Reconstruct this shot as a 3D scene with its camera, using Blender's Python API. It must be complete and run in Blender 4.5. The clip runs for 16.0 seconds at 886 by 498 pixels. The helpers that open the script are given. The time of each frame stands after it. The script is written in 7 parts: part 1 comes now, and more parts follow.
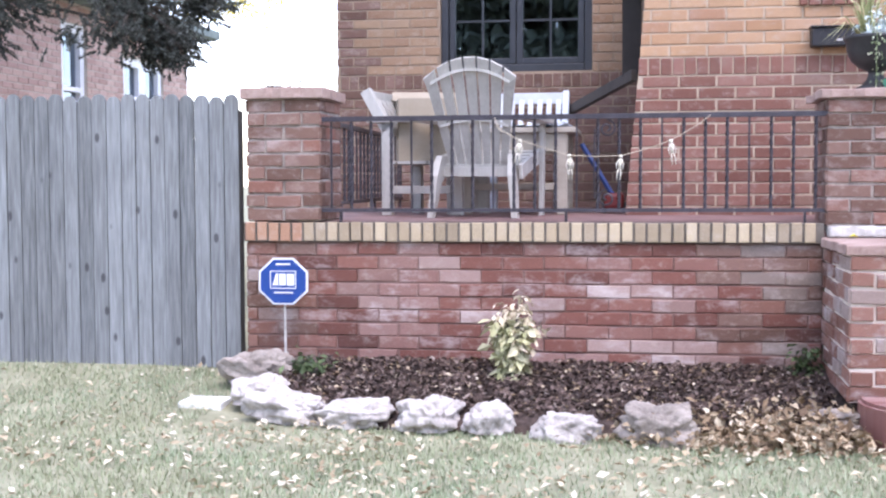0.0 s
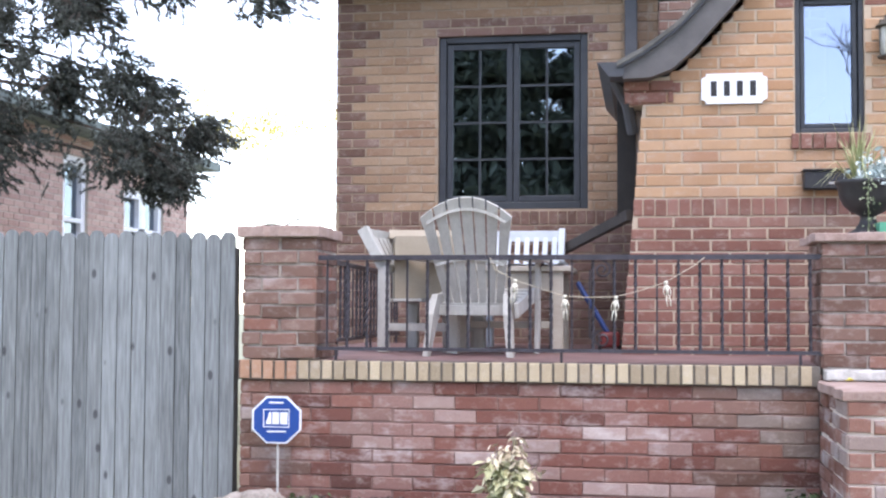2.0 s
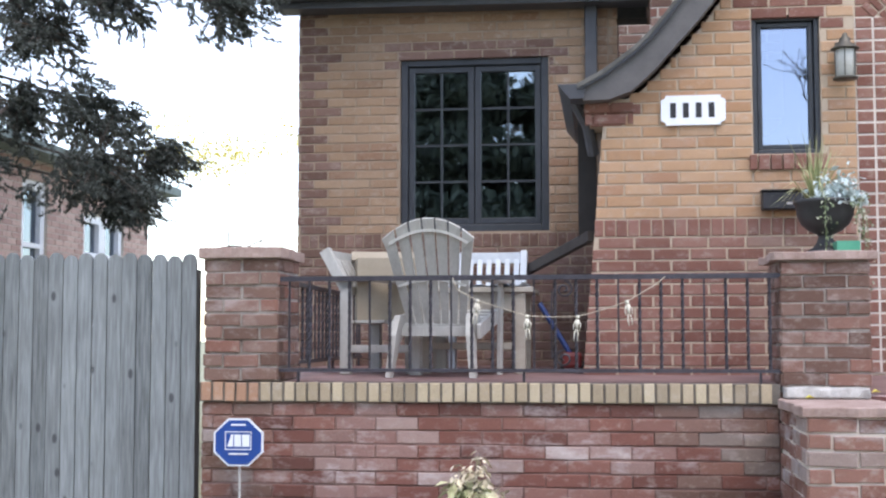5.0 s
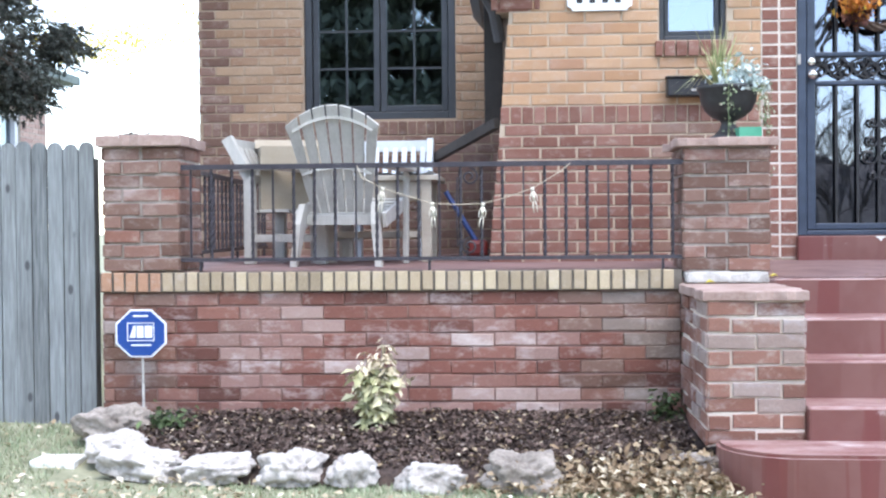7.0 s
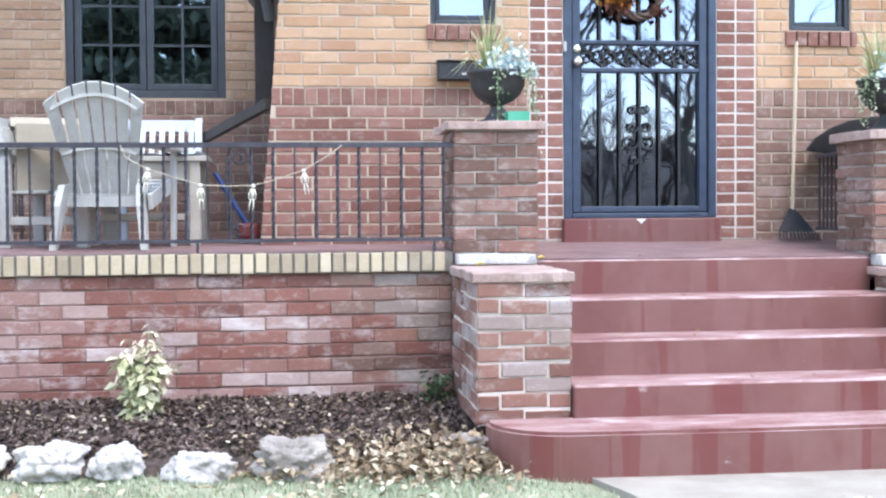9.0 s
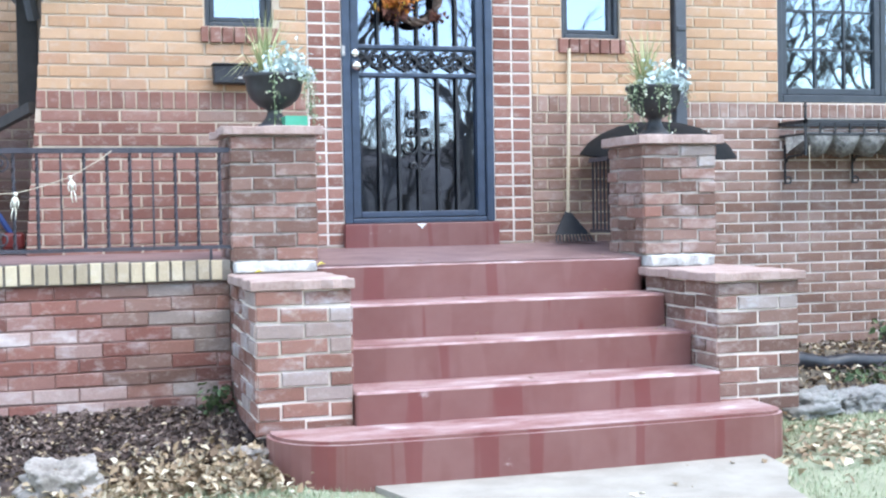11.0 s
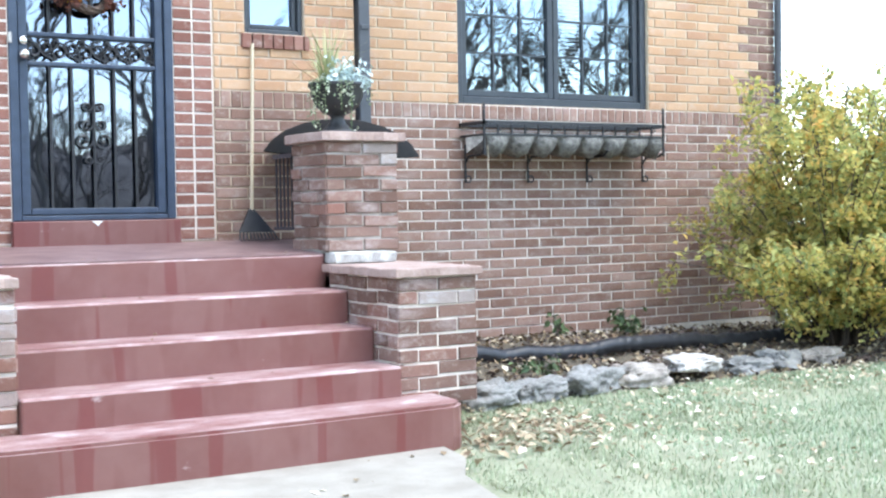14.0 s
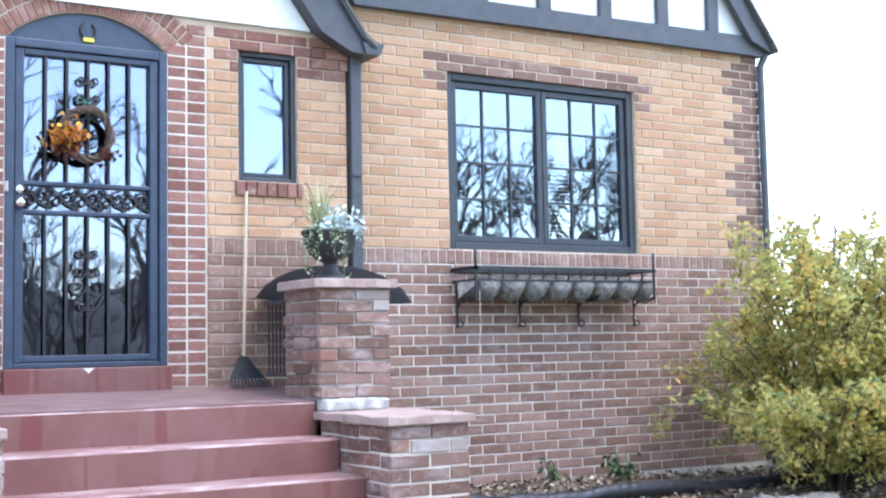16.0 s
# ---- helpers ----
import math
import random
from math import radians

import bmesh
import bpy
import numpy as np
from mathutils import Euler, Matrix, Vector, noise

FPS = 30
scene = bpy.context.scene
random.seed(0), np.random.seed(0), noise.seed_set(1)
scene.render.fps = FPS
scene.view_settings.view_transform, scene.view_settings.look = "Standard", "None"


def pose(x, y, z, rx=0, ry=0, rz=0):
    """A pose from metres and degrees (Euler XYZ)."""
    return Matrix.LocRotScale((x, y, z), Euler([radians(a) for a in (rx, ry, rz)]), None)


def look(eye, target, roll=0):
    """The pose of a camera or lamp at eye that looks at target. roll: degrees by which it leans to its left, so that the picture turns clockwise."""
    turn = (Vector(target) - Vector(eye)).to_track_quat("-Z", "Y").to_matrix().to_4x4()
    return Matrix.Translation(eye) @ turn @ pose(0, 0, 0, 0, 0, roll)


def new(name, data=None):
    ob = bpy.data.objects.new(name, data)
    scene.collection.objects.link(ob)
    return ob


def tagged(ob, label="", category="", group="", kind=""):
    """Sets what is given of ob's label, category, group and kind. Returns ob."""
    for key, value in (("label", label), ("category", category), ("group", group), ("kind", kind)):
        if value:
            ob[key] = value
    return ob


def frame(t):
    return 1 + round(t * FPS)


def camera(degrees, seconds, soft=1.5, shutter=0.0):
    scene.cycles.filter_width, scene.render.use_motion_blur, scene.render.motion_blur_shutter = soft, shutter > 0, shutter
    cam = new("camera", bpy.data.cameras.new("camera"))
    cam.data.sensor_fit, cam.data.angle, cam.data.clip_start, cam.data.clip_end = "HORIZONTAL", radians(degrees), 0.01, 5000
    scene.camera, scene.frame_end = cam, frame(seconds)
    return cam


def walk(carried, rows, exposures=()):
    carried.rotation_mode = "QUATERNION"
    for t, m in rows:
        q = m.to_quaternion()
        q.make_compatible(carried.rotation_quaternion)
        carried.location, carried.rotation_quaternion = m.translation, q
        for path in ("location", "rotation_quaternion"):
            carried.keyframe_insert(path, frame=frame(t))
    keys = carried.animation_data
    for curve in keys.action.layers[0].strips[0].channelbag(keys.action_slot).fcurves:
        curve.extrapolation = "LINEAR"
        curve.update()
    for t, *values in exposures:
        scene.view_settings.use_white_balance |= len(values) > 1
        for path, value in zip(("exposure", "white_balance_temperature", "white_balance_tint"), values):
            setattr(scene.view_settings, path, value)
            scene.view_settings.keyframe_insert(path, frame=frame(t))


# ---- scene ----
cam = camera(39.0, 16.0, soft=2.3)
PATH = [
    (0, (2.059, -6.252, 1.062), (1.737, -4.281, 0.957), -0.2),
    (0.5, (2.06, -6.242, 1.109), (1.744, -4.268, 1.039), -0.3),
    (1, (2.072, -6.244, 1.111), (1.764, -4.268, 1.079), 0.0),
    (1.5, (2.076, -6.241, 1.11), (1.768, -4.265, 1.144), 0.3),
    (2, (2.072, -6.253, 1.117), (1.753, -4.281, 1.217), 0.3),
    (2.5, (2.064, -6.26, 1.107), (1.761, -4.29, 1.265), 0.5),
    (3, (2.068, -6.269, 1.123), (1.775, -4.301, 1.319), 0.6),
    (5.5, (2.077, -6.25, 1.082), (1.833, -4.267, 1.172), -0.2),
    (6, (2.091, -6.228, 1.096), (1.87, -4.241, 1.117), -0.3),
    (6.5, (2.083, -6.212, 1.102), (1.905, -4.22, 1.09), -0.4),
    (7, (2.091, -6.205, 1.074), (1.974, -4.209, 1.041), -0.5),
    (7.5, (2.108, -6.191, 1.075), (2.076, -4.192, 1.023), -0.6),
    (8, (2.108, -6.17, 1.109), (2.176, -4.173, 1.031), -0.6),
    (8.5, (2.093, -6.165, 1.088), (2.242, -4.172, 1.016), -0.3),
    (9, (2.108, -6.146, 1.068), (2.349, -4.162, 1.006), -0.4),
    (9.5, (2.124, -6.126, 1.075), (2.479, -4.159, 1.006), -0.6),
    (12, (2.178, -6.06, 1.065), (2.883, -4.189, 1.016), -1.1),
    (12.5, (2.194, -6.056, 1.058), (2.99, -4.222, 1.009), -1.0),
    (13, (2.208, -6.078, 1.057), (3.095, -4.286, 1.017), -0.9),
    (13.5, (2.222, -6.053, 1.065), (3.176, -4.297, 0.987), -1.1),
    (14, (2.238, -6.036, 1.05), (3.256, -4.315, 0.985), -0.9),
    (14.5, (2.243, -6.005, 1.052), (3.295, -4.305, 0.996), -1.0),
    (15, (2.241, -5.99, 1.072), (3.292, -4.288, 1.069), -0.8),
    (15.5, (2.228, -6.029, 1.069), (3.271, -4.327, 1.178), -1.0),
    (16, (2.229, -6.044, 1.084), (3.259, -4.337, 1.242), -1.1),
]
walk(cam, [(t, look(eye, target, roll)) for t, eye, target, roll in PATH], [
    (0, 1.46, 6850, 23.5), (1.5, 1.4, 7050, 19), (3, 1.2, 7100, 16.5), (5.5, 1.0, 7200, 14), (7, 1.48, 6850, 11), (9, 1.72, 6600, 9.5), (12.5, 1.79, 6250, 3), (14.5, 1.8, 6650, 4), (16, 1.66, 6200, 10)])

# ---------------- world, sun, exposure ----------------
world = bpy.data.worlds.new("overcast_sky")
scene.world = world
world.use_nodes = True
wn, wl = world.node_tree.nodes, world.node_tree.links
wn.clear()
sky = wn.new("ShaderNodeTexSky")
sky.sky_type, sky.sun_disc = "NISHITA", False
sky.sun_elevation, sky.sun_rotation = radians(62), radians(150)
sky.air_density, sky.dust_density, sky.ozone_density = 1.0, 0.6, 2.5
sky_bg = wn.new("ShaderNodeBackground")
sky_bg.inputs[1].default_value = 0.21
haze_bg = wn.new("ShaderNodeBackground")
haze_bg.inputs[0].default_value, haze_bg.inputs[1].default_value = (0.90, 0.95, 1.0, 1), 0.38
add_bg = wn.new("ShaderNodeAddShader")
w_out = wn.new("ShaderNodeOutputWorld")
wl.new(sky.outputs[0], sky_bg.inputs[0])
wl.new(sky_bg.outputs[0], add_bg.inputs[0])
wl.new(haze_bg.outputs[0], add_bg.inputs[1])
wl.new(add_bg.outputs[0], w_out.inputs[0])

sun_data = bpy.data.lights.new("sun", "SUN")
sun_data.energy, sun_data.angle, sun_data.color = 0.9, radians(30), (1.0, 0.97, 0.93)
sun = new("sun", sun_data)
sun.matrix_world = look((5, -4.5, 11), (3, 0, 1))


# ---------------- materials ----------------
def rgb(c):
    return (*c, 1.0)


class Nodes:
    def __init__(self, name):
        self.mat = bpy.data.materials.new(name)
        self.mat.use_nodes = True
        self.n, self.l = self.mat.node_tree.nodes, self.mat.node_tree.links
        self.bsdf = self.n["Principled BSDF"]
        self.out = self.n["Material Output"]

    def node(self, kind, **sets):
        nd = self.n.new(kind)
        for k, v in sets.items():
            setattr(nd, k, v)
        return nd

    def coords(self, scale=(1, 1, 1), space="Object"):
        tc, mp = self.node("ShaderNodeTexCoord"), self.node("ShaderNodeMapping")
        mp.inputs["Scale"].default_value = scale
        self.l.new(tc.outputs[space], mp.inputs[0])
        return mp.outputs[0]

    def world_coords(self, scale=(1, 1, 1)):
        g, mp = self.node("ShaderNodeNewGeometry"), self.node("ShaderNodeMapping")
        mp.inputs["Scale"].default_value = scale
        self.l.new(g.outputs["Position"], mp.inputs[0])
        return mp.outputs[0]

    def noise(self, vec, scale, detail=4, rough=0.6):
        nd = self.node("ShaderNodeTexNoise")
        nd.inputs["Scale"].default_value, nd.inputs["Detail"].default_value = scale, detail
        nd.inputs["Roughness"].default_value = rough
        self.l.new(vec, nd.inputs["Vector"])
        return nd.outputs["Fac"]

    def ramp(self, fac, stops):
        nd = self.node("ShaderNodeValToRGB")
        e = nd.color_ramp.elements
        while len(e) < len(stops):
            e.new(0.5)
        for el, (p, c) in zip(e, stops):
            el.position, el.color = p, rgb(c) if len(c) == 3 else c
        self.l.new(fac, nd.inputs[0])
        return nd.outputs[0]

    def mix(self, fac, a, b, mode="MIX"):
        nd = self.node("ShaderNodeMix", data_type="RGBA", blend_type=mode)
        for sock, v in ((nd.inputs[0], fac), (nd.inputs[6], a), (nd.inputs[7], b)):
            if isinstance(v, (int, float)):
                sock.default_value = v
            elif isinstance(v, tuple):
                sock.default_value = rgb(v)
            else:
                self.l.new(v, sock)
        return nd.outputs[2]

    def math(self, op, a, b=0.0):
        nd = self.node("ShaderNodeMath", operation=op)
        for sock, v in ((nd.inputs[0], a), (nd.inputs[1], b)):
            if isinstance(v, (int, float)):
                sock.default_value = v
            else:
                self.l.new(v, sock)
        return nd.outputs[0]

    def rand(self):
        oi, g = self.node("ShaderNodeObjectInfo"), self.node("ShaderNodeNewGeometry")
        return self.math("FRACT", self.math("ADD", oi.outputs["Random"], g.outputs["Random Per Island"]))

    def bump(self, fac, strength=0.3, dist=0.01):
        nd = self.node("ShaderNodeBump")
        nd.inputs["Strength"].default_value, nd.inputs["Distance"].default_value = strength, dist
        self.l.new(fac, nd.inputs["Height"])
        self.l.new(nd.outputs[0], self.bsdf.inputs["Normal"])

    def done(self, color, rough=0.8, metal=0.0, spec=0.5):
        if isinstance(color, tuple):
            self.bsdf.inputs["Base Color"].default_value = rgb(color)
        else:
            self.l.new(color, self.bsdf.inputs["Base Color"])
        if isinstance(rough, (int, float)):
            self.bsdf.inputs["Roughness"].default_value = rough
        else:
            self.l.new(rough, self.bsdf.inputs["Roughness"])
        self.bsdf.inputs["Metallic"].default_value = metal
        self.bsdf.inputs["Specular IOR Level"].default_value = spec
        return self.mat


def brick_material(name, stops, bloom=0.0, bloom_color=(0.6, 0.52, 0.5)):
    """Fired clay: a colour per brick, blotches, fine grit and lime bloom."""
    m = Nodes(name)
    wc = m.world_coords()
    col = m.ramp(m.rand(), stops)
    blotch = m.noise(wc, 16, 5)
    col = m.mix(m.math("MULTIPLY", blotch, 0.5), col, m.mix(0.5, col, (0.10, 0.06, 0.05)))
    grit = m.noise(wc, 240, 3)
    smear = m.ramp(m.noise(m.world_coords((1, 1, 1.6)), 13, 7, 0.75), [(0.53, (0, 0, 0)), (0.68, (1, 1, 1))])
    col = m.mix(m.math("MULTIPLY", smear, 0.38), col, (0.46, 0.41, 0.37))
    broad = m.noise(wc, 0.9, 4)
    col = m.mix(0.4, col, m.ramp(broad, [(0.3, (0.36, 0.34, 0.33)), (0.7, (0.66, 0.65, 0.64))]), "OVERLAY")
    col = m.mix(0.35, col, m.ramp(grit, [(0.3, (0.35, 0.35, 0.35)), (0.7, (0.95, 0.93, 0.9))]), "OVERLAY")
    if bloom:
        stain = m.noise(m.world_coords((1, 1, 2.2)), 3.1, 6, 0.7)
        stain = m.ramp(stain, [(0.52, (0, 0, 0)), (0.72, (1, 1, 1))])
        col = m.mix(m.math("MULTIPLY", stain, bloom), col, bloom_color)
    m.bump(m.math("ADD", grit, blotch), 0.35, 0.004)
    return m.done(col, 0.88, spec=0.25)


def noisy(name, a, b, scale=6, rough=0.8, fine=120, stretch=(1, 1, 1), bump=0.2, metal=0.0, dist=0.004, spec=0.4, vary=0.0):
    m = Nodes(name)
    wc = m.world_coords(stretch)
    f1, f2 = m.noise(wc, scale, 5), m.noise(wc, fine, 3)
    fac = m.math("ADD", m.math("MULTIPLY", f1, 0.7), m.math("MULTIPLY", f2, 0.3))
    col = m.ramp(fac, [(0.3, a), (0.7, b)])
    if vary:
        col = m.mix(vary, col, m.ramp(m.rand(), [(0.0, tuple(v * 0.4 for v in a)), (1.0, tuple(min(1, v * 1.5) for v in b))]))
    m.bump(fac, bump, dist)
    return m.done(col, rough, metal, spec)


B_PORCH = brick_material("porch_brick", [(0.0, (0.105, 0.045, 0.037)), (0.4, (0.175, 0.070, 0.055)), (0.7, (0.225, 0.098, 0.077)), (0.9, (0.24, 0.14, 0.12)), (1.0, (0.32, 0.235, 0.215))], 0.7)
B_PORCHP = brick_material("pale_porch_brick", [(0.0, (0.22, 0.115, 0.098)), (0.5, (0.28, 0.165, 0.145)), (1.0, (0.38, 0.28, 0.255))], 1.0)
B_PIER = brick_material("pier_brick", [(0.0, (0.11, 0.062, 0.048)), (0.4, (0.165, 0.098, 0.078)), (0.75, (0.215, 0.134, 0.11)), (1.0, (0.215, 0.10, 0.076))], 0.5)
B_GREY = brick_material("ash_grey_brick", [(0.0, (0.15, 0.112, 0.094)), (1.0, (0.26, 0.21, 0.185))], 0.4)
B_BASE = brick_material("house_base_brick", [(0.0, (0.16, 0.091, 0.068)), (0.5, (0.215, 0.126, 0.096)), (1.0, (0.275, 0.174, 0.139))], 0.2)
# Darker, browner copy of the tan brick: eave shade put into its colour
B_TANL = brick_material("shaded_tan_brick", [(0.0, (0.26, 0.165, 0.106)), (0.4, (0.315, 0.21, 0.138)), (0.8, (0.35, 0.243, 0.166)), (1.0, (0.25, 0.148, 0.096))], 0.25, (0.40, 0.31, 0.24))
B_DARK = brick_material("house_dark_brick", [(0.0, (0.125, 0.073, 0.057)), (0.5, (0.17, 0.10, 0.08)), (1.0, (0.22, 0.138, 0.112))], 0.14)
B_RED = brick_material("house_red_brick", [(0.0, (0.155, 0.068, 0.052)), (0.5, (0.21, 0.096, 0.074)), (1.0, (0.265, 0.138, 0.11))], 0.2, (0.40, 0.29, 0.235))
B_TAN = brick_material("house_tan_brick", [(0.0, (0.37, 0.213, 0.122)), (0.4, (0.43, 0.265, 0.157)), (0.8, (0.47, 0.303, 0.19)), (1.0, (0.35, 0.19, 0.115))], 0.16)
B_GOLD = brick_material("ledge_gold_brick", [(0.0, (0.30, 0.245, 0.17)), (0.5, (0.42, 0.34, 0.235)), (1.0, (0.52, 0.44, 0.31))], 0.1)
B_GOLDRED = brick_material("ledge_orange_brick", [(0.0, (0.34, 0.19, 0.125)), (1.0, (0.44, 0.27, 0.18))], 0.1)
B_LIME = brick_material("lime_stained_brick", [(0.0, (0.24, 0.185, 0.165)), (1.0, (0.36, 0.32, 0.31))], 0.85, (0.52, 0.51, 0.52))
B_PIERL = brick_material("lime_streaked_pier_brick", [(0.0, (0.145, 0.072, 0.056)), (0.4, (0.205, 0.098, 0.074)), (0.72, (0.24, 0.13, 0.104)), (0.78, (0.24, 0.18, 0.16)), (1.0, (0.30, 0.245, 0.23))], 0.75, (0.50, 0.47, 0.47))
# Pinkish brick made paler, with distance haze put into the colour
B_FAR = brick_material("hazed_neighbour_brick", [(0.0, (0.42, 0.28, 0.25)), (1.0, (0.56, 0.41, 0.37))], 0.1)
MORTAR_J = noisy("white_lime_mortar", (0.47, 0.405, 0.35), (0.68, 0.61, 0.545), 8, 0.95, 200)
MORTAR_T = noisy("tan_mortar", (0.42, 0.33, 0.235), (0.58, 0.475, 0.36), 8, 0.95, 200)
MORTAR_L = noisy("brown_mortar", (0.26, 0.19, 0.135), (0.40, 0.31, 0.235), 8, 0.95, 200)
MORTAR_V = noisy("pinkish_mortar", (0.39, 0.30, 0.22), (0.54, 0.435, 0.335), 8, 0.95, 200)
MORTAR_R = noisy("red_stained_mortar", (0.15, 0.085, 0.070), (0.32, 0.205, 0.178), 7, 0.95, 200)
MORTAR_P = noisy("pillar_mortar", (0.12, 0.095, 0.082), (0.52, 0.455, 0.405), 9, 0.95, 120)
MORTAR = noisy("lime_mortar", (0.38, 0.335, 0.285), (0.54, 0.485, 0.425), 8, 0.95, 200)
MORTAR_DK = noisy("dark_mortar", (0.075, 0.062, 0.052), (0.19, 0.165, 0.14), 9, 0.95, 160)
MORTAR_W = noisy("bright_lime_mortar", (0.48, 0.405, 0.345), (0.76, 0.67, 0.59), 8, 0.95, 200)
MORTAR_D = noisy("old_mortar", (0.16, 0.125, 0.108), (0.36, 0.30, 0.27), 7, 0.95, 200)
TRIM = noisy("slate_paint", (0.045, 0.047, 0.055), (0.075, 0.078, 0.088), 9, 0.5, 150, bump=0.05)
SASH = noisy("blue_black_sash_paint", (0.026, 0.030, 0.037), (0.046, 0.051, 0.060), 9, 0.45, 150, bump=0.05)
DOOR_PAINT = noisy("blue_black_paint", (0.022, 0.032, 0.055), (0.045, 0.062, 0.098), 12, 0.38, 160, bump=0.05)
IRON = noisy("black_iron", (0.018, 0.018, 0.022), (0.045, 0.043, 0.045), 30, 0.45, 300, bump=0.15, metal=0.3)
RAIL_PAINT = noisy("worn_rail_paint", (0.020, 0.018, 0.022), (0.062, 0.055, 0.066), 25, 0.45, 200, bump=0.15, metal=0.2)
STUCCO = noisy("white_stucco", (0.70, 0.70, 0.68), (0.84, 0.84, 0.82), 20, 0.9, 220, bump=0.3)
CHIM_D = noisy("roof_shingle", (0.055, 0.055, 0.05), (0.13, 0.125, 0.115), 12, 0.9, 180, vary=0.35)
CAP = noisy("red_sandstone_cap", (0.24, 0.155, 0.13), (0.46, 0.345, 0.305), 7, 0.9, 60, bump=0.9, dist=0.01)
PALE = noisy("pale_cement", (0.22, 0.205, 0.19), (0.60, 0.575, 0.545), 14, 0.9, 150, bump=0.4)
CONC = noisy("walk_concrete", (0.225, 0.195, 0.16), (0.36, 0.32, 0.27), 5, 0.85, 160, bump=0.25)


def red_concrete():
    m = Nodes("red_painted_concrete")
    wc = m.world_coords()
    big, fine = m.noise(wc, 3.2, 5), m.noise(wc, 60, 4)
    col = m.ramp(big, [(0.3, (0.150, 0.056, 0.048)), (0.7, (0.190, 0.089, 0.078))])
    drip = m.noise(m.world_coords((2.6, 2.6, 0.5)), 1.7, 2)
    drip = m.ramp(drip, [(0.52, (0, 0, 0)), (0.56, (1, 1, 1))])
    col = m.mix(m.math("MULTIPLY", drip, 0.22), col, (0.24, 0.13, 0.115))
    wet = m.ramp(m.noise(m.world_coords((3.0, 3.0, 0.25)), 2.1, 2), [(0.585, (0, 0, 0)), (0.605, (1, 1, 1))])
    col = m.mix(m.math("MULTIPLY", wet, 0.6), col, (0.14, 0.028, 0.027))
    wear = m.ramp(m.noise(m.world_coords((1, 2.5, 2)), 3.5, 8, 0.72), [(0.64, (0, 0, 0)), (0.70, (1, 1, 1))])
    col = m.mix(m.math("MULTIPLY", wear, 0.6), col, (0.46, 0.36, 0.35))
    m.bump(big, 0.25, 0.01)
    return m.done(col, m.ramp(m.noise(wc, 7, 4), [(0.3, (0.28, 0.28, 0.28)), (0.7, (0.5, 0.5, 0.5))]), spec=0.42)


RED = red_concrete()


def fence_wood():
    m = Nodes("weathered_cedar")
    wc = m.world_coords((14, 14, 0.9))
    grain = m.noise(wc, 4.5, 6, 0.65)
    col = m.ramp(grain, [(0.3, (0.055, 0.06, 0.064)), (0.5, (0.185, 0.205, 0.21)), (0.7, (0.34, 0.37, 0.38))])
    col = m.mix(0.42, col, m.ramp(m.rand(), [(0.0, (0.085, 0.093, 0.10)), (0.5, (0.20, 0.215, 0.225)), (1.0, (0.33, 0.355, 0.375))]))
    foot = m.noise(m.world_coords((3, 3, 1)), 2.3, 4)
    col = m.mix(m.math("MULTIPLY", foot, 0.25), col, (0.20, 0.185, 0.165))
    vor = m.node("ShaderNodeTexVoronoi", feature="F1")
    vor.inputs["Scale"].default_value = 1.0
    m.l.new(m.world_coords((9, 9, 4.6)), vor.inputs["Vector"])
    knot = m.ramp(vor.outputs["Distance"], [(0.085, (1, 1, 1)), (0.15, (0, 0, 0))])
    col = m.mix(m.math("MULTIPLY", knot, 0.8), col, (0.045, 0.045, 0.05))
    m.bump(grain, 0.4, 0.004)
    return m.done(col, 0.85, spec=0.2)


FENCE = fence_wood()


def glass_material(name, tint, ior, mirror_tint=(0.75, 0.88, 1.0)):
    """A clear pane: what lies behind, tinted, under a blue-tinted mirror whose strength Fresnel sets."""
    m = Nodes(name)
    m.n.remove(m.bsdf)
    tr, gl, fr, mx = m.node("ShaderNodeBsdfTransparent"), m.node("ShaderNodeBsdfGlossy"), m.node("ShaderNodeFresnel"), m.node("ShaderNodeMixShader")
    tr.inputs[0].default_value = rgb(tint)
    gl.inputs["Roughness"].default_value = 0.015
    gl.inputs["Color"].default_value = rgb(mirror_tint)
    fr.inputs[0].default_value = ior
    bp = m.node("ShaderNodeBump")
    bp.inputs["Strength"].default_value, bp.inputs["Distance"].default_value = 0.12, 0.01
    m.l.new(m.noise(m.world_coords(), 2.2, 2), bp.inputs["Height"])
    m.l.new(bp.outputs[0], gl.inputs["Normal"])
    for a, b in ((fr.outputs[0], mx.inputs[0]), (tr.outputs[0], mx.inputs[1]), (gl.outputs[0], mx.inputs[2]), (mx.outputs[0], m.out.inputs[0])):
        m.l.new(a, b)
    return m.mat


# The blue mirror tint paints sky reflection into the panes; high IOR strengthens it
GLASS = glass_material("window_glass", (0.22, 0.23, 0.23), 3.3)
GLASS_D = glass_material("storm_door_glass", (0.10, 0.11, 0.12), 2.95, (0.70, 0.79, 1.0))
GLASS_S = glass_material("sky_tinted_glass", (0.15, 0.16, 0.17), 3.3, (0.66, 0.77, 1.0))


# ---------------- mesh helpers ----------------
def mesh_ob(name, bm, material, smooth=False):
    me = bpy.data.meshes.new(name)
    bm.to_mesh(me)
    bm.free()
    if smooth:
        for p in me.polygons:
            p.use_smooth = True
    me.materials.append(material)
    return new(name, me)


def part(name, bm, material, parent, label="", smooth=False):
    ob = mesh_ob(name, bm, material, smooth)
    ob.parent = parent
    ob.matrix_parent_inverse = parent.matrix_world.inverted()
    return tagged(ob, label)


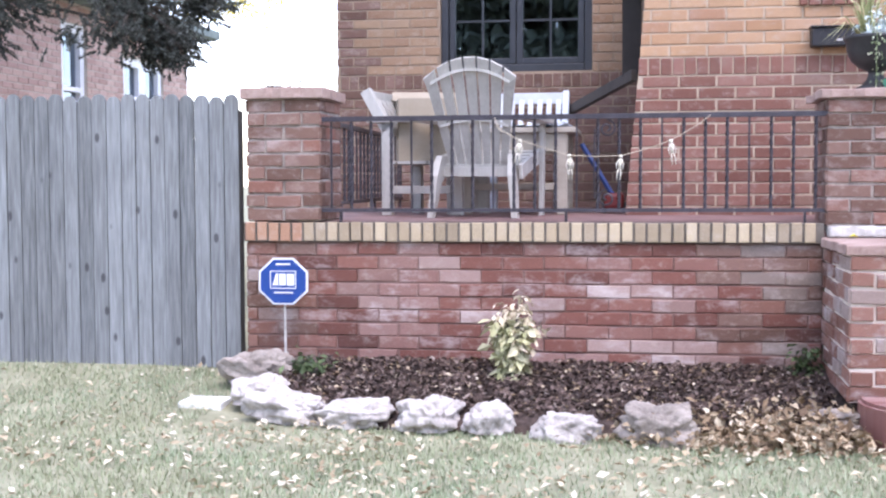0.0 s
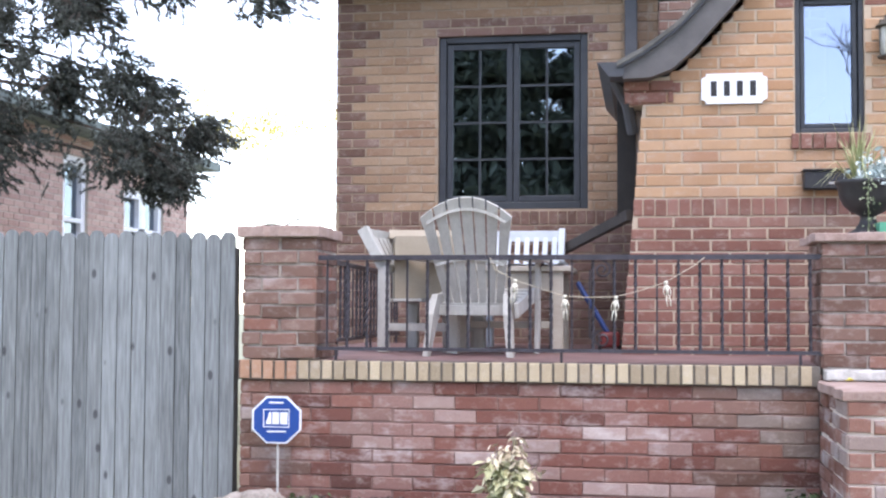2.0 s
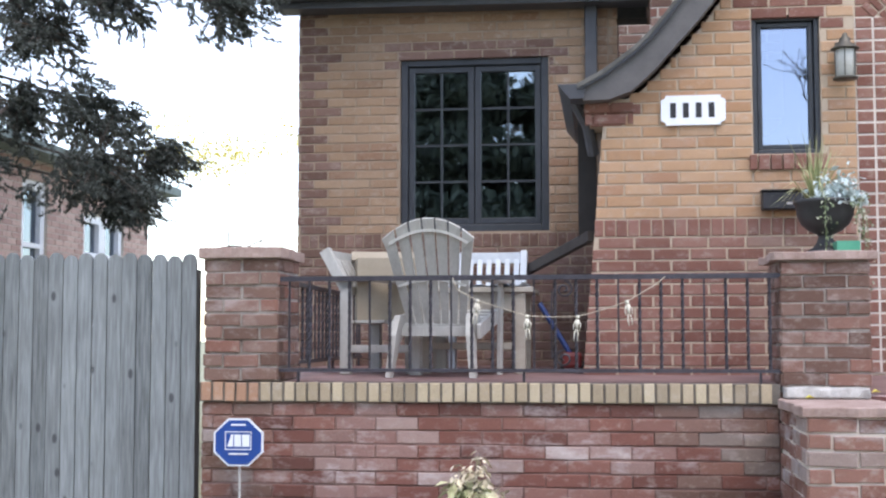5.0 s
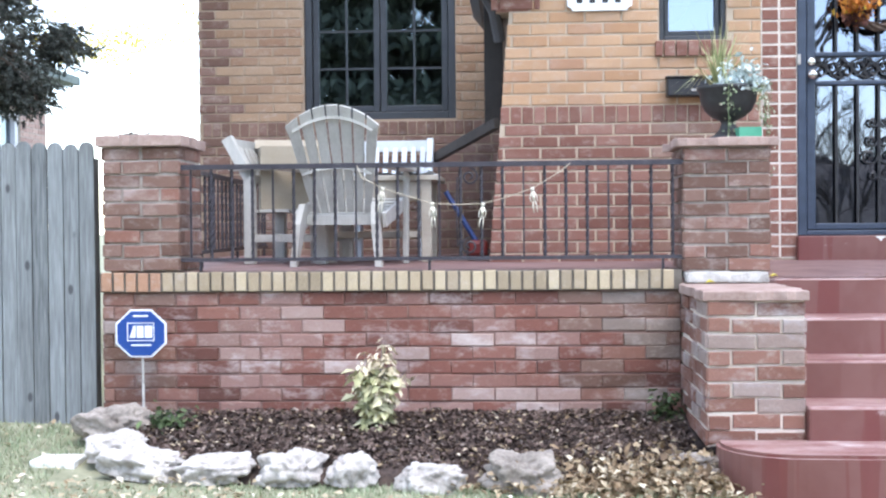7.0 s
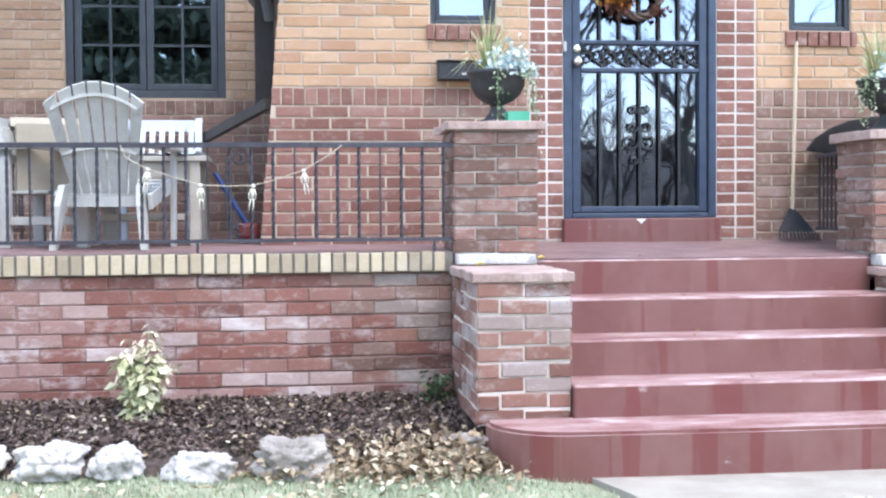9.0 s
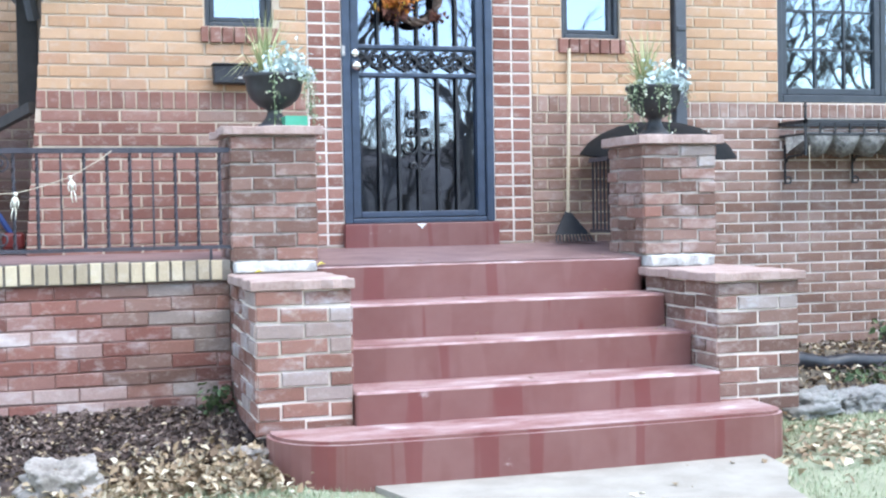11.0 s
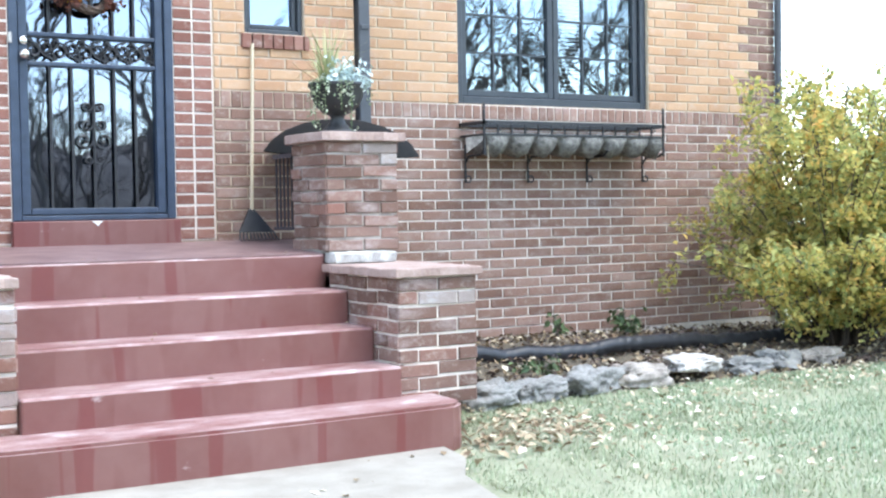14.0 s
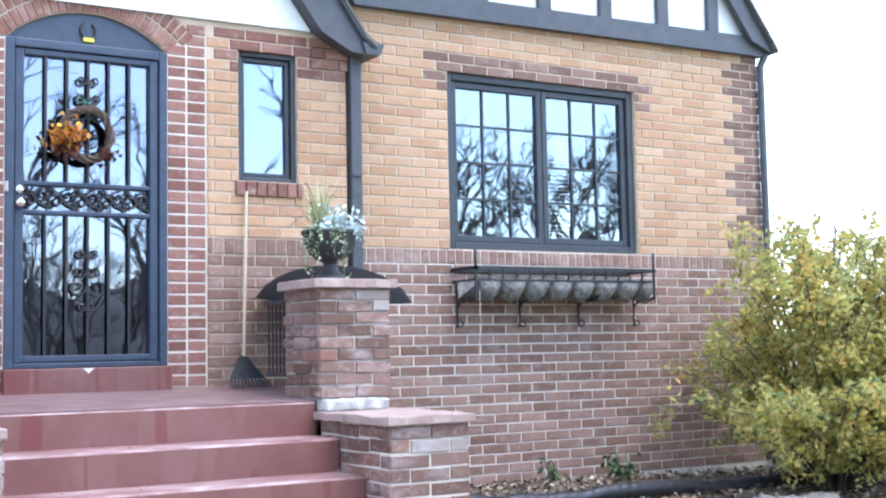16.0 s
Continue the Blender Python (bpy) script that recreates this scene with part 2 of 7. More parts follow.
def thing(name, label, category, at=(0, 0, 0), group="", kind=""):
    ob = new(name)
    ob.empty_display_size = 0.1
    ob.location = at
    ob.matrix_world = Matrix.Translation(at)
    return tagged(ob, label, category, group, kind)


def structure(name, bm, material, label, category, smooth=False):
    return tagged(mesh_ob(name, bm, material, smooth), label, category, "", "structure")


def box(bm, x0, x1, y0, y1, z0, z1, bevel=0.0, m=None):
    vs = [bm.verts.new((x, y, z)) for z in (z0, z1) for y in (y0, y1) for x in (x0, x1)]
    fs = [bm.faces.new([vs[i] for i in f]) for f in ((0, 2, 3, 1), (4, 5, 7, 6), (0, 1, 5, 4), (2, 6, 7, 3), (0, 4, 6, 2), (1, 3, 7, 5))]
    if bevel:
        r = bmesh.ops.bevel(bm, geom=list({e for f in fs for e in f.edges}), offset=bevel, segments=2, affect="EDGES", profile=0.5)
        vs = list({v for v in r["verts"]} | {v for v in vs if v.is_valid})
    if m is not None:
        for v in vs:
            v.co = m @ v.co
    return bm


def prism(bm, pts, y0, y1):
    """A solid from an outline of (x, z), reaching from y0 to y1."""
    a = [bm.verts.new((x, y0, z)) for x, z in pts]
    b = [bm.verts.new((x, y1, z)) for x, z in pts]
    n = len(pts)
    bm.faces.new(a)
    bm.faces.new(b[::-1])
    for i in range(n):
        bm.faces.new((a[i], b[i], b[(i + 1) % n], a[(i + 1) % n]))
    bmesh.ops.recalc_face_normals(bm, faces=bm.faces[:])
    return bm


def slab(bm, pts, z0, z1):
    """A solid from an outline of (x, y), reaching from z0 to z1."""
    a = [bm.verts.new((x, y, z0)) for x, y in pts]
    b = [bm.verts.new((x, y, z1)) for x, y in pts]
    n = len(pts)
    bm.faces.new(a)
    bm.faces.new(b[::-1])
    for i in range(n):
        bm.faces.new((a[i], b[i], b[(i + 1) % n], a[(i + 1) % n]))
    bmesh.ops.recalc_face_normals(bm, faces=bm.faces[:])
    return bm


def tube(bm, pts, radii, seg=6, twist=0.0, cap=True):
    """A tube along points; radii: one number or one a point."""
    pts = [Vector(p) for p in pts]
    if isinstance(radii, (int, float)):
        radii = [radii] * len(pts)
    rings = []
    side = None
    for i, p in enumerate(pts):
        d = (pts[min(i + 1, len(pts) - 1)] - pts[max(i - 1, 0)]).normalized()
        if side is None:
            side = d.orthogonal().normalized()
        side = (side - d * side.dot(d)).normalized()
        up = d.cross(side)
        ring = []
        for k in range(seg):
            a = 2 * math.pi * k / seg + twist * i
            ring.append(bm.verts.new(p + (side * math.cos(a) + up * math.sin(a)) * radii[i]))
        rings.append(ring)
    for a, b in zip(rings, rings[1:]):
        for k in range(seg):
            bm.faces.new((a[k], a[(k + 1) % seg], b[(k + 1) % seg], b[k]))
    if cap and seg > 2:
        bm.faces.new(rings[0][::-1])
        bm.faces.new(rings[-1])
    return bm


def lathe(bm, profile, cx=0, cy=0, seg=28):
    rings = [[bm.verts.new((cx + r * math.cos(2 * math.pi * k / seg), cy + r * math.sin(2 * math.pi * k / seg), z)) for k in range(seg)] for r, z in profile]
    for a, b in zip(rings, rings[1:]):
        for k in range(seg):
            bm.faces.new((a[k], a[(k + 1) % seg], b[(k + 1) % seg], b[k]))
    return bm


BRICKS = {}


def brick_mesh(length, height, material):
    """A brick with eased front edges; its front looks to -y, its middle is the origin."""
    key = (round(length, 2), round(height, 3), material.name)
    if key not in BRICKS:
        l, h, e = key[0] / 2, key[1] / 2, 0.0035
        ring = [(-l, -h), (l, -h), (l, h), (-l, h)]
        inner = [(-l + e, -h + e), (l - e, -h + e), (l - e, h - e), (-l + e, h - e)]
        vs = [(x, 0.03, z) for x, z in ring] + [(x, 0.0025, z) for x, z in ring] + [(x, -0.0005, z) for x, z in inner]
        fs = [(i, (i + 1) % 4, 4 + (i + 1) % 4, 4 + i) for i in range(4)] + [(4 + i, 4 + (i + 1) % 4, 8 + (i + 1) % 4, 8 + i) for i in range(4)] + [(8, 9, 10, 11)]
        me = bpy.data.meshes.new("brick")
        me.from_pydata(vs, [], fs)
        me.materials.append(material)
        BRICKS[key] = me
    return BRICKS[key]


FRONT, LEFT, RIGHT = 0, -90, 90
rng = random.Random(7)


def facing(side, at):
    """The frame of a wall's face: FRONT at y, LEFT or RIGHT at x."""
    return pose(0, at, 0) if side == FRONT else pose(at, 0, 0, 0, 0, side)


def lay(parent, m, u0, u1, z0, z1, pick, pitch=0.213, course=0.0687, joint=0.011, holes=(), shift=0.0, keep=300, rough=0.0012, name="brick"):
    """Lays courses of bricks on a face. u0 and u1 may depend on z; pick(u, z) gives a material or None. The first keep bricks are parts, the rest one mesh."""
    rows = max(1, round((z1 - z0) / course))
    rest = {}
    count = 0
    for r in range(rows):
        za, zb = z0 + r * course, z0 + (r + 1) * course
        zm = (za + zb) / 2
        a = u0(zm) if callable(u0) else u0
        b = u1(zm) if callable(u1) else u1
        spans = [(a, b)]
        for h0, h1, g0, g1 in holes:
            if g0 < zm < g1:
                spans = [s for p, q in spans for s in ((p, min(q, h0)), (max(p, h1), q)) if s[1] - s[0] > 0.02]
        off = shift + (pitch / 2 if r % 2 else 0)
        for p, q in spans:
            k = math.floor((p - off) / pitch)
            while off + k * pitch < q:
                s, e = max(p, off + k * pitch), min(q, off + (k + 1) * pitch)
                k += 1
                if e - s < 0.035:
                    continue
                mat = pick((s + e) / 2, zm)
                if mat is None:
                    continue
                me = brick_mesh(e - s - joint, course - joint, mat)
                jig = Matrix.Translation(((s + e) / 2, rng.uniform(-min(rough * 1.6, 0.008), min(rough * 1.6, 0.003)), zm + rng.uniform(-rough, rough))) @ Matrix.Rotation(rng.uniform(-rough, rough) * 4, 4, "Y")
                if count < keep:
                    ob = new(name, me)
                    ob.parent = parent
                    ob.matrix_parent_inverse = parent.matrix_world.inverted()
                    ob.matrix_basis = m @ jig
                    count += 1
                else:
                    vs, fs = rest.setdefault(mat.name, ([], []))
                    base = len(vs)
                    vs.extend((m @ jig @ v.co)[:] for v in me.vertices)
                    fs.extend(tuple(base + i for i in f.vertices) for f in me.polygons)
    for mat_name, (vs, fs) in rest.items():
        me = bpy.data.meshes.new("brickwork")
        me.from_pydata(vs, [], fs)
        me.materials.append(bpy.data.materials[mat_name])
        ob = tagged(new("brickwork", me), "", "", "", "stuff")
        ob.parent = parent
        ob.matrix_parent_inverse = parent.matrix_world.inverted()


# ---------------- ground ----------------
def lawn_height(x, y):
    h = 0.012 * noise.noise(Vector((x * 0.8, y * 0.8, 3)))
    rise = 0.12 * min(1, max(0, y + 1.0)) * min(1, max(0, (0.25 - x) / 0.3))
    dip = 0.045 * min(1, max(0, (-0.6 - y) / 0.4)) * min(1, max(0, (x - 2.9) / 0.4)) * min(1, max(0, (5.6 - x) / 0.4))
    return h - 0.02 + rise - dip


GRASS_SOIL = noisy("lawn_soil", (0.16, 0.165, 0.10), (0.37, 0.36, 0.25), 3.2, 0.95, 45, bump=0.5, dist=0.01)
MULCH = noisy("dark_mulch", (0.03, 0.021, 0.018), (0.115, 0.08, 0.068), 30, 0.95, 180, bump=0.9, dist=0.02)
SOIL = noisy("leafy_soil", (0.06, 0.045, 0.035), (0.17, 0.14, 0.10), 14, 0.95, 120, bump=0.8, dist=0.02)


def sheet(name, x0, x1, y0, y1, nx, ny, height):
    bm = bmesh.new()
    grid = [[bm.verts.new((x0 + (x1 - x0) * i / nx, y0 + (y1 - y0) * j / ny, height(x0 + (x1 - x0) * i / nx, y0 + (y1 - y0) * j / ny))) for i in range(nx + 1)] for j in range(ny + 1)]
    for j in range(ny):
        for i in range(nx):
            bm.faces.new((grid[j][i], grid[j][i + 1], grid[j + 1][i + 1], grid[j + 1][i]))
    return bm


bm = bmesh.new()
edges = [-400, -60, -12] + [-6 + 0.5 * i for i in range(41)] + [20, 80, 400]
rows_y = [-400, -60, -14] + [-8 + 0.5 * i for i in range(25)] + [8, 20, 80, 400]
grid = [[bm.verts.new((x, y, lawn_height(x, y) if abs(x) < 15 and abs(y) < 8 else -0.02)) for x in edges] for y in rows_y]
for j in range(len(rows_y) - 1):
    for i in range(len(edges) - 1):
        bm.faces.new((grid[j][i], grid[j][i + 1], grid[j + 1][i + 1], grid[j + 1][i]))
structure("ground", bm, GRASS_SOIL, "thin autumn lawn soil with dry patches", "ground", True)


def bed_left(x, y):
    if y < -0.93 + 0.45 * min(1, max(0, (0.8 - x) / 0.55)):
        return -0.08
    k = min(1, max(0, (y + 0.98) / 0.9))
    e = min(1, max(0, (x + 0.02) / 0.3))
    return -0.03 + (0.03 + 0.155 * k ** 0.7) * e + 0.018 * noise.noise(Vector((x * 7, y * 7, 1))) + 0.012 * noise.noise(Vector((x * 25, y * 25, 2)))


structure("mulch_bed", sheet("mulch_bed", 0.2, 3.1, -1.0, 0.03, 130, 46, bed_left), MULCH, "dark shredded bark mulch strewn with pale leaves", "garden bed", True)


def bed_right(x, y):
    k = min(1, max(0, (y + 0.45) / 1.2))
    return -0.03 + 0.19 * k * (1 - 0.12 * (x - 6)) + 0.016 * noise.noise(Vector((x * 6, y * 6, 4))) + 0.01 * noise.noise(Vector((x * 22, y * 22, 5)))


structure("leaf_bed", sheet("leaf_bed", 5.52, 10.4, -0.45, 1.28, 150, 50, bed_right), SOIL, "bare soil bed covered in fallen leaves", "garden bed", True)

bm = bmesh.new()
slab(bm, [(3.28, -1.05), (5.12, -1.05), (5.05, -1.45), (4.86, -1.75), (4.72, -2.3), (4.7, -30), (3.45, -30), (3.44, -2.3), (3.4, -1.5)], -0.2, -0.027)
structure("walkway", bm, CONC, "pale grey concrete front walk", "path")

# ---------------- house walls ----------------
V, R, A = 1.15, 1.25, 2.9
HL, HR = -0.235, 9.66


def wall_prism(name, outline, y0, y1, holes, material, label):
    """A wall with real openings: strips round the holes (x0, x1, z0, z1)."""
    bm = bmesh.new()
    (x0, x1, z0, z1) = outline
    xs = sorted({x0, x1, *(h[0] for h in holes), *(h[1] for h in holes)})
    zs = sorted({z0, z1, *(h[2] for h in holes), *(h[3] for h in holes)})
    for xa, xb in zip(xs, xs[1:]):
        for za, zb in zip(zs, zs[1:]):
            mx, mz = (xa + xb) / 2, (za + zb) / 2
            if not any(h[0] < mx < h[1] and h[2] < mz < h[3] for h in holes):
                box(bm, xa, xb, y0, y1, za, zb)
    bmesh.ops.remove_doubles(bm, verts=bm.verts[:], dist=1e-5)
    return structure(name, bm, material, label, "wall")


WA = (0.55, 1.66, 1.875, 3.18)
S1 = (2.93, 3.318, 2.157, 2.975)
S2 = (5.112, 5.508, 2.14, 2.96)
WB = (6.69, 8.355, 1.762, 3.005)
DR = (3.72, 4.655, 0.88, 2.885)

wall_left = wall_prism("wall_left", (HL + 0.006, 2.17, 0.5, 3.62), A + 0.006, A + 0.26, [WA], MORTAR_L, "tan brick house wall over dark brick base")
wall_right = wall_prism("wall_right", (5.86, HR - 0.006, 1.757, 3.42), R + 0.006, R + 0.26, [WB], MORTAR_T, "tan brick house wall with dark brick corner")
wall_base = wall_prism("wall_base", (5.86, HR - 0.006, -0.1, 1.757), R + 0.006, R + 0.26, [], MORTAR_W, "dark brick lower wall of the house with pale joints")


def vest_left(z):
    if z > 2.5:
        return float(np.interp(z, [2.5, 2.52, 2.64, 2.78, 2.92, 3.055, 3.2], [2.2, 2.25, 2.39, 2.515, 2.64, 2.75, 2.87]))
    return 1.927 + (z - 0.89) * 0.087 if z < 2.343 else (1.975 if z < 2.42 else 1.945)


bm = bmesh.new()
for x0, x1, z0, z1 in ((2.1, S1[0], 0.7, 2.5), (2.78, S1[0], 2.5, 3.12), (S1[0], S1[1], 0.7, S1[2]), (S1[0], S1[1], S1[3], 3.12), (S1[1], DR[0], 0.7, 3.12), (DR[1], S2[0], 0.7, 3.12), (S2[0], S2[1], 0.7, S2[2]), (S2[0], S2[1], S2[3], 3.12), (S2[1], 5.856, 0.7, 3.12)):
    box(bm, x0, x1, V + 0.006, V + 0.26, z0, z1)
prism(bm, [(2.2, 2.501), (2.78, 2.501), (2.78, 3.11), (2.66, 2.94), (2.53, 2.79), (2.4, 2.65), (2.27, 2.53)], V + 0.006, V + 0.26)
prism(bm, [(1.93, 0.7), (2.1, 0.7), (2.1, 2.5), (1.952, 2.5), (1.952, 2.42), (1.982, 2.42), (1.982, 2.343), (2.06, 2.343), (1.934, 0.89)], V + 0.006, V + 0.26)
ARCH_C, ARCH_HALF = (DR[0] + DR[1]) / 2, (DR[1] - DR[0]) / 2
RISE = 0.19
ARCH_R = (ARCH_HALF ** 2 + RISE ** 2) / (2 * RISE)


def arch_z(x, extra=0.0):
    r = ARCH_R + extra
    return DR[3] + RISE - ARCH_R + math.sqrt(max(0.0, r * r - (x - ARCH_C) ** 2))


top = [(DR[0] + (DR[1] - DR[0]) * i / 14, arch_z(DR[0] + (DR[1] - DR[0]) * i / 14)) for i in range(15)]
prism(bm, [(DR[0], 3.3)] + [(DR[0], DR[3])] + top[1:-1] + [(DR[1], DR[3]), (DR[1], 3.3)], V + 0.006, V + 0.26)
wall_vestibule = structure("wall_vestibule", bm, MORTAR_V, "projecting tan brick entrance bay with red brick base", "wall")
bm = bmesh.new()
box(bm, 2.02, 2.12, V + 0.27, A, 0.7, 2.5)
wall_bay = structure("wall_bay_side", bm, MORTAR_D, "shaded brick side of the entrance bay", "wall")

# Added near-black strip that stands in for the deep shade behind the bay
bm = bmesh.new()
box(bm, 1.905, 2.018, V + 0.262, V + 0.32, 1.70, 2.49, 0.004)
structure("trim_bay", bm, noisy("shade_strip_black", (0.012, 0.010, 0.010), (0.03, 0.026, 0.024), 8, 0.8, 90), "near-black strip standing in for shade behind the entrance bay", "trim")

# plain walls, floor and ceiling that close the house
bm = bmesh.new()
box(bm, HL + 0.006, HR - 0.006, 8.0, 8.25, -0.1, 3.5)
structure("wall_back", bm, MORTAR_D, "plain back wall of the house", "wall")
bm = bmesh.new()
box(bm, HL + 0.006, HL + 0.26, A + 0.262, 7.998, -0.1, 3.5)
wall_west = structure("wall_west", bm, MORTAR_D, "brick side wall of the house", "wall")
bm = bmesh.new()
box(bm, HR - 0.26, HR - 0.006, R + 0.262, 7.998, -0.1, 3.5)
structure("wall_east", bm, MORTAR_D, "brick side wall of the house", "wall")
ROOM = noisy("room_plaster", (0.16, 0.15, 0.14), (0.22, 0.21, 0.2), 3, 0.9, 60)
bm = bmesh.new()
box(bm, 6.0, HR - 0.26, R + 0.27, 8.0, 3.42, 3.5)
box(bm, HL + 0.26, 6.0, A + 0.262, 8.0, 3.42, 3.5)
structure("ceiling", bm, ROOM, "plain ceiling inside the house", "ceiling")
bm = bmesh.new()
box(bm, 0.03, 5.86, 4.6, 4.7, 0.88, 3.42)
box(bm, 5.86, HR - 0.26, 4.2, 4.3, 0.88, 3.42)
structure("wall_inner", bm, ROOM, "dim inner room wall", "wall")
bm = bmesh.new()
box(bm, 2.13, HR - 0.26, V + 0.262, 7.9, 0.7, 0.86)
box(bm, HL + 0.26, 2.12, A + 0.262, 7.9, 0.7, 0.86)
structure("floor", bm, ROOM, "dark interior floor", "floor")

# ---------------- porch ----------------
FLOOR = noisy("worn_red_porch_floor", (0.115, 0.06, 0.06), (0.27, 0.175, 0.165), 4, 0.6, 70, bump=0.2)
bm = bmesh.new()
pf = [(0.012, 0.11, 0.866), (2.9, 0.11, 0.866), (2.9, A, 0.885), (0.012, A, 0.885)]
for quad in (pf, [(2.9, 0.012, 0.82), (5.5, 0.012, 0.82), (5.5, V + 0.2, 0.884), (2.9, V + 0.2, 0.884)]):
    up = [bm.verts.new(p) for p in quad]
    dn = [bm.verts.new((p[0], p[1], 0.70)) for p in quad]
    bm.faces.new(up)
    bm.faces.new(dn[::-1])
    for i in range(4):
        bm.faces.new((up[i], dn[i], dn[(i + 1) % 4], up[(i + 1) % 4]))
bmesh.ops.recalc_face_normals(bm, faces=bm.faces[:])
structure("porch_floor", bm, FLOOR, "worn red-brown painted porch floor", "floor")
bm = bmesh.new()
box(bm, 0.006, 2.9, 0.006, 0.11, -0.05, 0.762)
box(bm, 0.006, 0.11, 0.112, A, -0.05, 0.86)
wall_porch = structure("wall_porch", bm, MORTAR_R, "weathered red brick porch wall with lime bloom", "wall")
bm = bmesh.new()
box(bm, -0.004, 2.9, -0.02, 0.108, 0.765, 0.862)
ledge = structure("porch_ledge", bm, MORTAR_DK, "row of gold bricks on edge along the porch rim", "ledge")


def pillar(name, label, x0, x1, y0, y1, z0, z1, zc, brick, over, cap_label, mortar=MORTAR_P, lime=None):
    """A brick post with a stone cap."""
    t = thing(name, label, "brick pillar", ((x0 + x1) / 2, (y0 + y1) / 2, z0), "brick pillars of the porch")
    bm = bmesh.new()
    box(bm, x0 + 0.006, x1 - 0.006, y0 + 0.006, y1 - 0.006, z0, z1)
    part("core", bm, mortar, t, "pale mortar joints")
    rows = max(1, round((z1 - z0) / 0.0687))
    c = (z1 - z0) / rows
    w, d = x1 - x0, y1 - y0
    lay(t, facing(FRONT, y0), x0, x1, z0, z1, lambda u, z: B_LIME if lime and lime(u, z) else brick, w / 2, c, shift=x0, rough=0.0052)
    lay(t, facing(LEFT, x0), -y1, -y0, z0, z1, lambda u, z: brick, 0.213, c, shift=-y0 + 0.106, rough=0.005)
    lay(t, facing(RIGHT, x1), y0, y1, z0, z1, lambda u, z: brick, 0.213, c, shift=y0 + 0.106, rough=0.003)
    bm = bmesh.new()
    o, n = over, 10
    ring = [(x0 - o + (w + 2 * o) * i / n, y0 - o) for i in range(n)] + [(x1 + o, y0 - o + (d + 2 * o) * i / n) for i in range(n)] + [(x1 + o - (w + 2 * o) * i / n, y1 + o) for i in range(n)] + [(x0 - o, y1 + o - (d + 2 * o) * i / n) for i in range(n)]
    ring = [(x + rng.uniform(-0.017, 0.009), y + rng.uniform(-0.017, 0.009)) for x, y in ring]
    slab(bm, ring, z1 + 0.001, zc)
    bmesh.ops.bevel(bm, geom=[e for e in bm.edges if abs(e.verts[0].co.z - e.verts[1].co.z) < 1e-4], offset=0.004, segments=1, affect="EDGES")
    for v in bm.verts:
        v.co.z += 0.006 * noise.noise(v.co * 9) if v.co.z > z1 + 0.01 else 0
    part("cap", bm, CAP, t, cap_label)
    return t


pillar("brick_pillar", "brick corner pillar with sandstone cap and fallen twigs", 0.01, 0.402, 0.0, 0.44, 0.87, 1.498, 1.555, B_PIER, 0.028, "thin red sandstone cap")
pillar("brick_pillar", "weathered brick pillar with loose mortar beside the steps", 2.91, 3.335, -0.002, 0.42, 0.85, 1.463, 1.505, B_PIER, 0.03, "red sandstone cap")
pillar("brick_pillar", "brick pillar with whitened upper courses beside the steps", 5.075, 5.505, -0.04, 0.40, 0.83, 1.415, 1.465, B_PIER, 0.035, "red sandstone cap", lime=lambda u, z: z > 1.28 and u > 5.3 or z > 1.35 and u > 5.2)
pillar("brick_pier", "low brick step pier with lime-stained bricks", 2.90, 3.32, -0.805, -0.005, 0.13, 0.752, 0.797, B_PIERL, 0.016, "pale sandstone slab", mortar=MORTAR_W)
pillar("brick_pier", "low brick step pier with chipped stone cap", 5.077, 5.52, -0.805, -0.045, 0.10, 0.722, 0.766, B_PIER, 0.03, "chipped flat sandstone slab", mortar=MORTAR_W, lime=lambda u, z: z > 0.60 and u > 5.2 and z < 0.68)
for x0, x1, y, z in ((2.90, 3.33, -0.10, 0.797), (5.07, 5.47, -0.12, 0.766)):
    t = thing("cement_step", "pale crumbling cement strip at a pillar's foot", "cement strip", (x0, y, z))
    bm = bmesh.new()
    box(bm, x0 + 0.012, x1 - 0.02, y, 0.36, z + 0.001, z + 0.056 if x0 < 4 else z + 0.066, 0.01)
    bmesh.ops.subdivide_edges(bm, edges=[e for e in bm.edges if e.calc_length() > 0.1], cuts=14, use_grid_fill=True)
    for v in bm.verts:
        v.co += Vector((noise.noise(v.co * 19) * 0.008, noise.noise(v.co * 17 + Vector((5, 0, 0))) * 0.02 if v.co.y < 0 else 0, noise.noise(v.co * 21) * 0.009 - 0.004 if v.co.z > z + 0.03 and v.co.y < 0.02 else 0))
    part("strip", bm, PALE, t)

# ---------------- steps ----------------
def worn_paint():
    m = Nodes("foot_worn_red_paint")
    wc = m.world_coords((1, 2.2, 2.2))
    big, fine = m.noise(wc, 3.0, 7, 0.7), m.noise(wc, 50, 4)
    col = m.ramp(big, [(0.34, (0.18, 0.068, 0.062)), (0.48, (0.30, 0.17, 0.158)), (0.60, (0.42, 0.30, 0.29)), (0.68, (0.64, 0.57, 0.555))])
    m.bump(big, 0.3, 0.008)
    return m.done(col, m.ramp(fine, [(0.3, (0.3, 0.3, 0.3)), (0.7, (0.5, 0.5, 0.5))]), spec=0.5)


RED_WORN = worn_paint()


def worn_top(ob):
    """Paint rubbed off by feet on the treads and their rims."""
    ob.data.materials.append(RED_WORN)
    for p in ob.data.polygons:
        if p.normal.z > 0.3:
            p.material_index = 1
    return ob


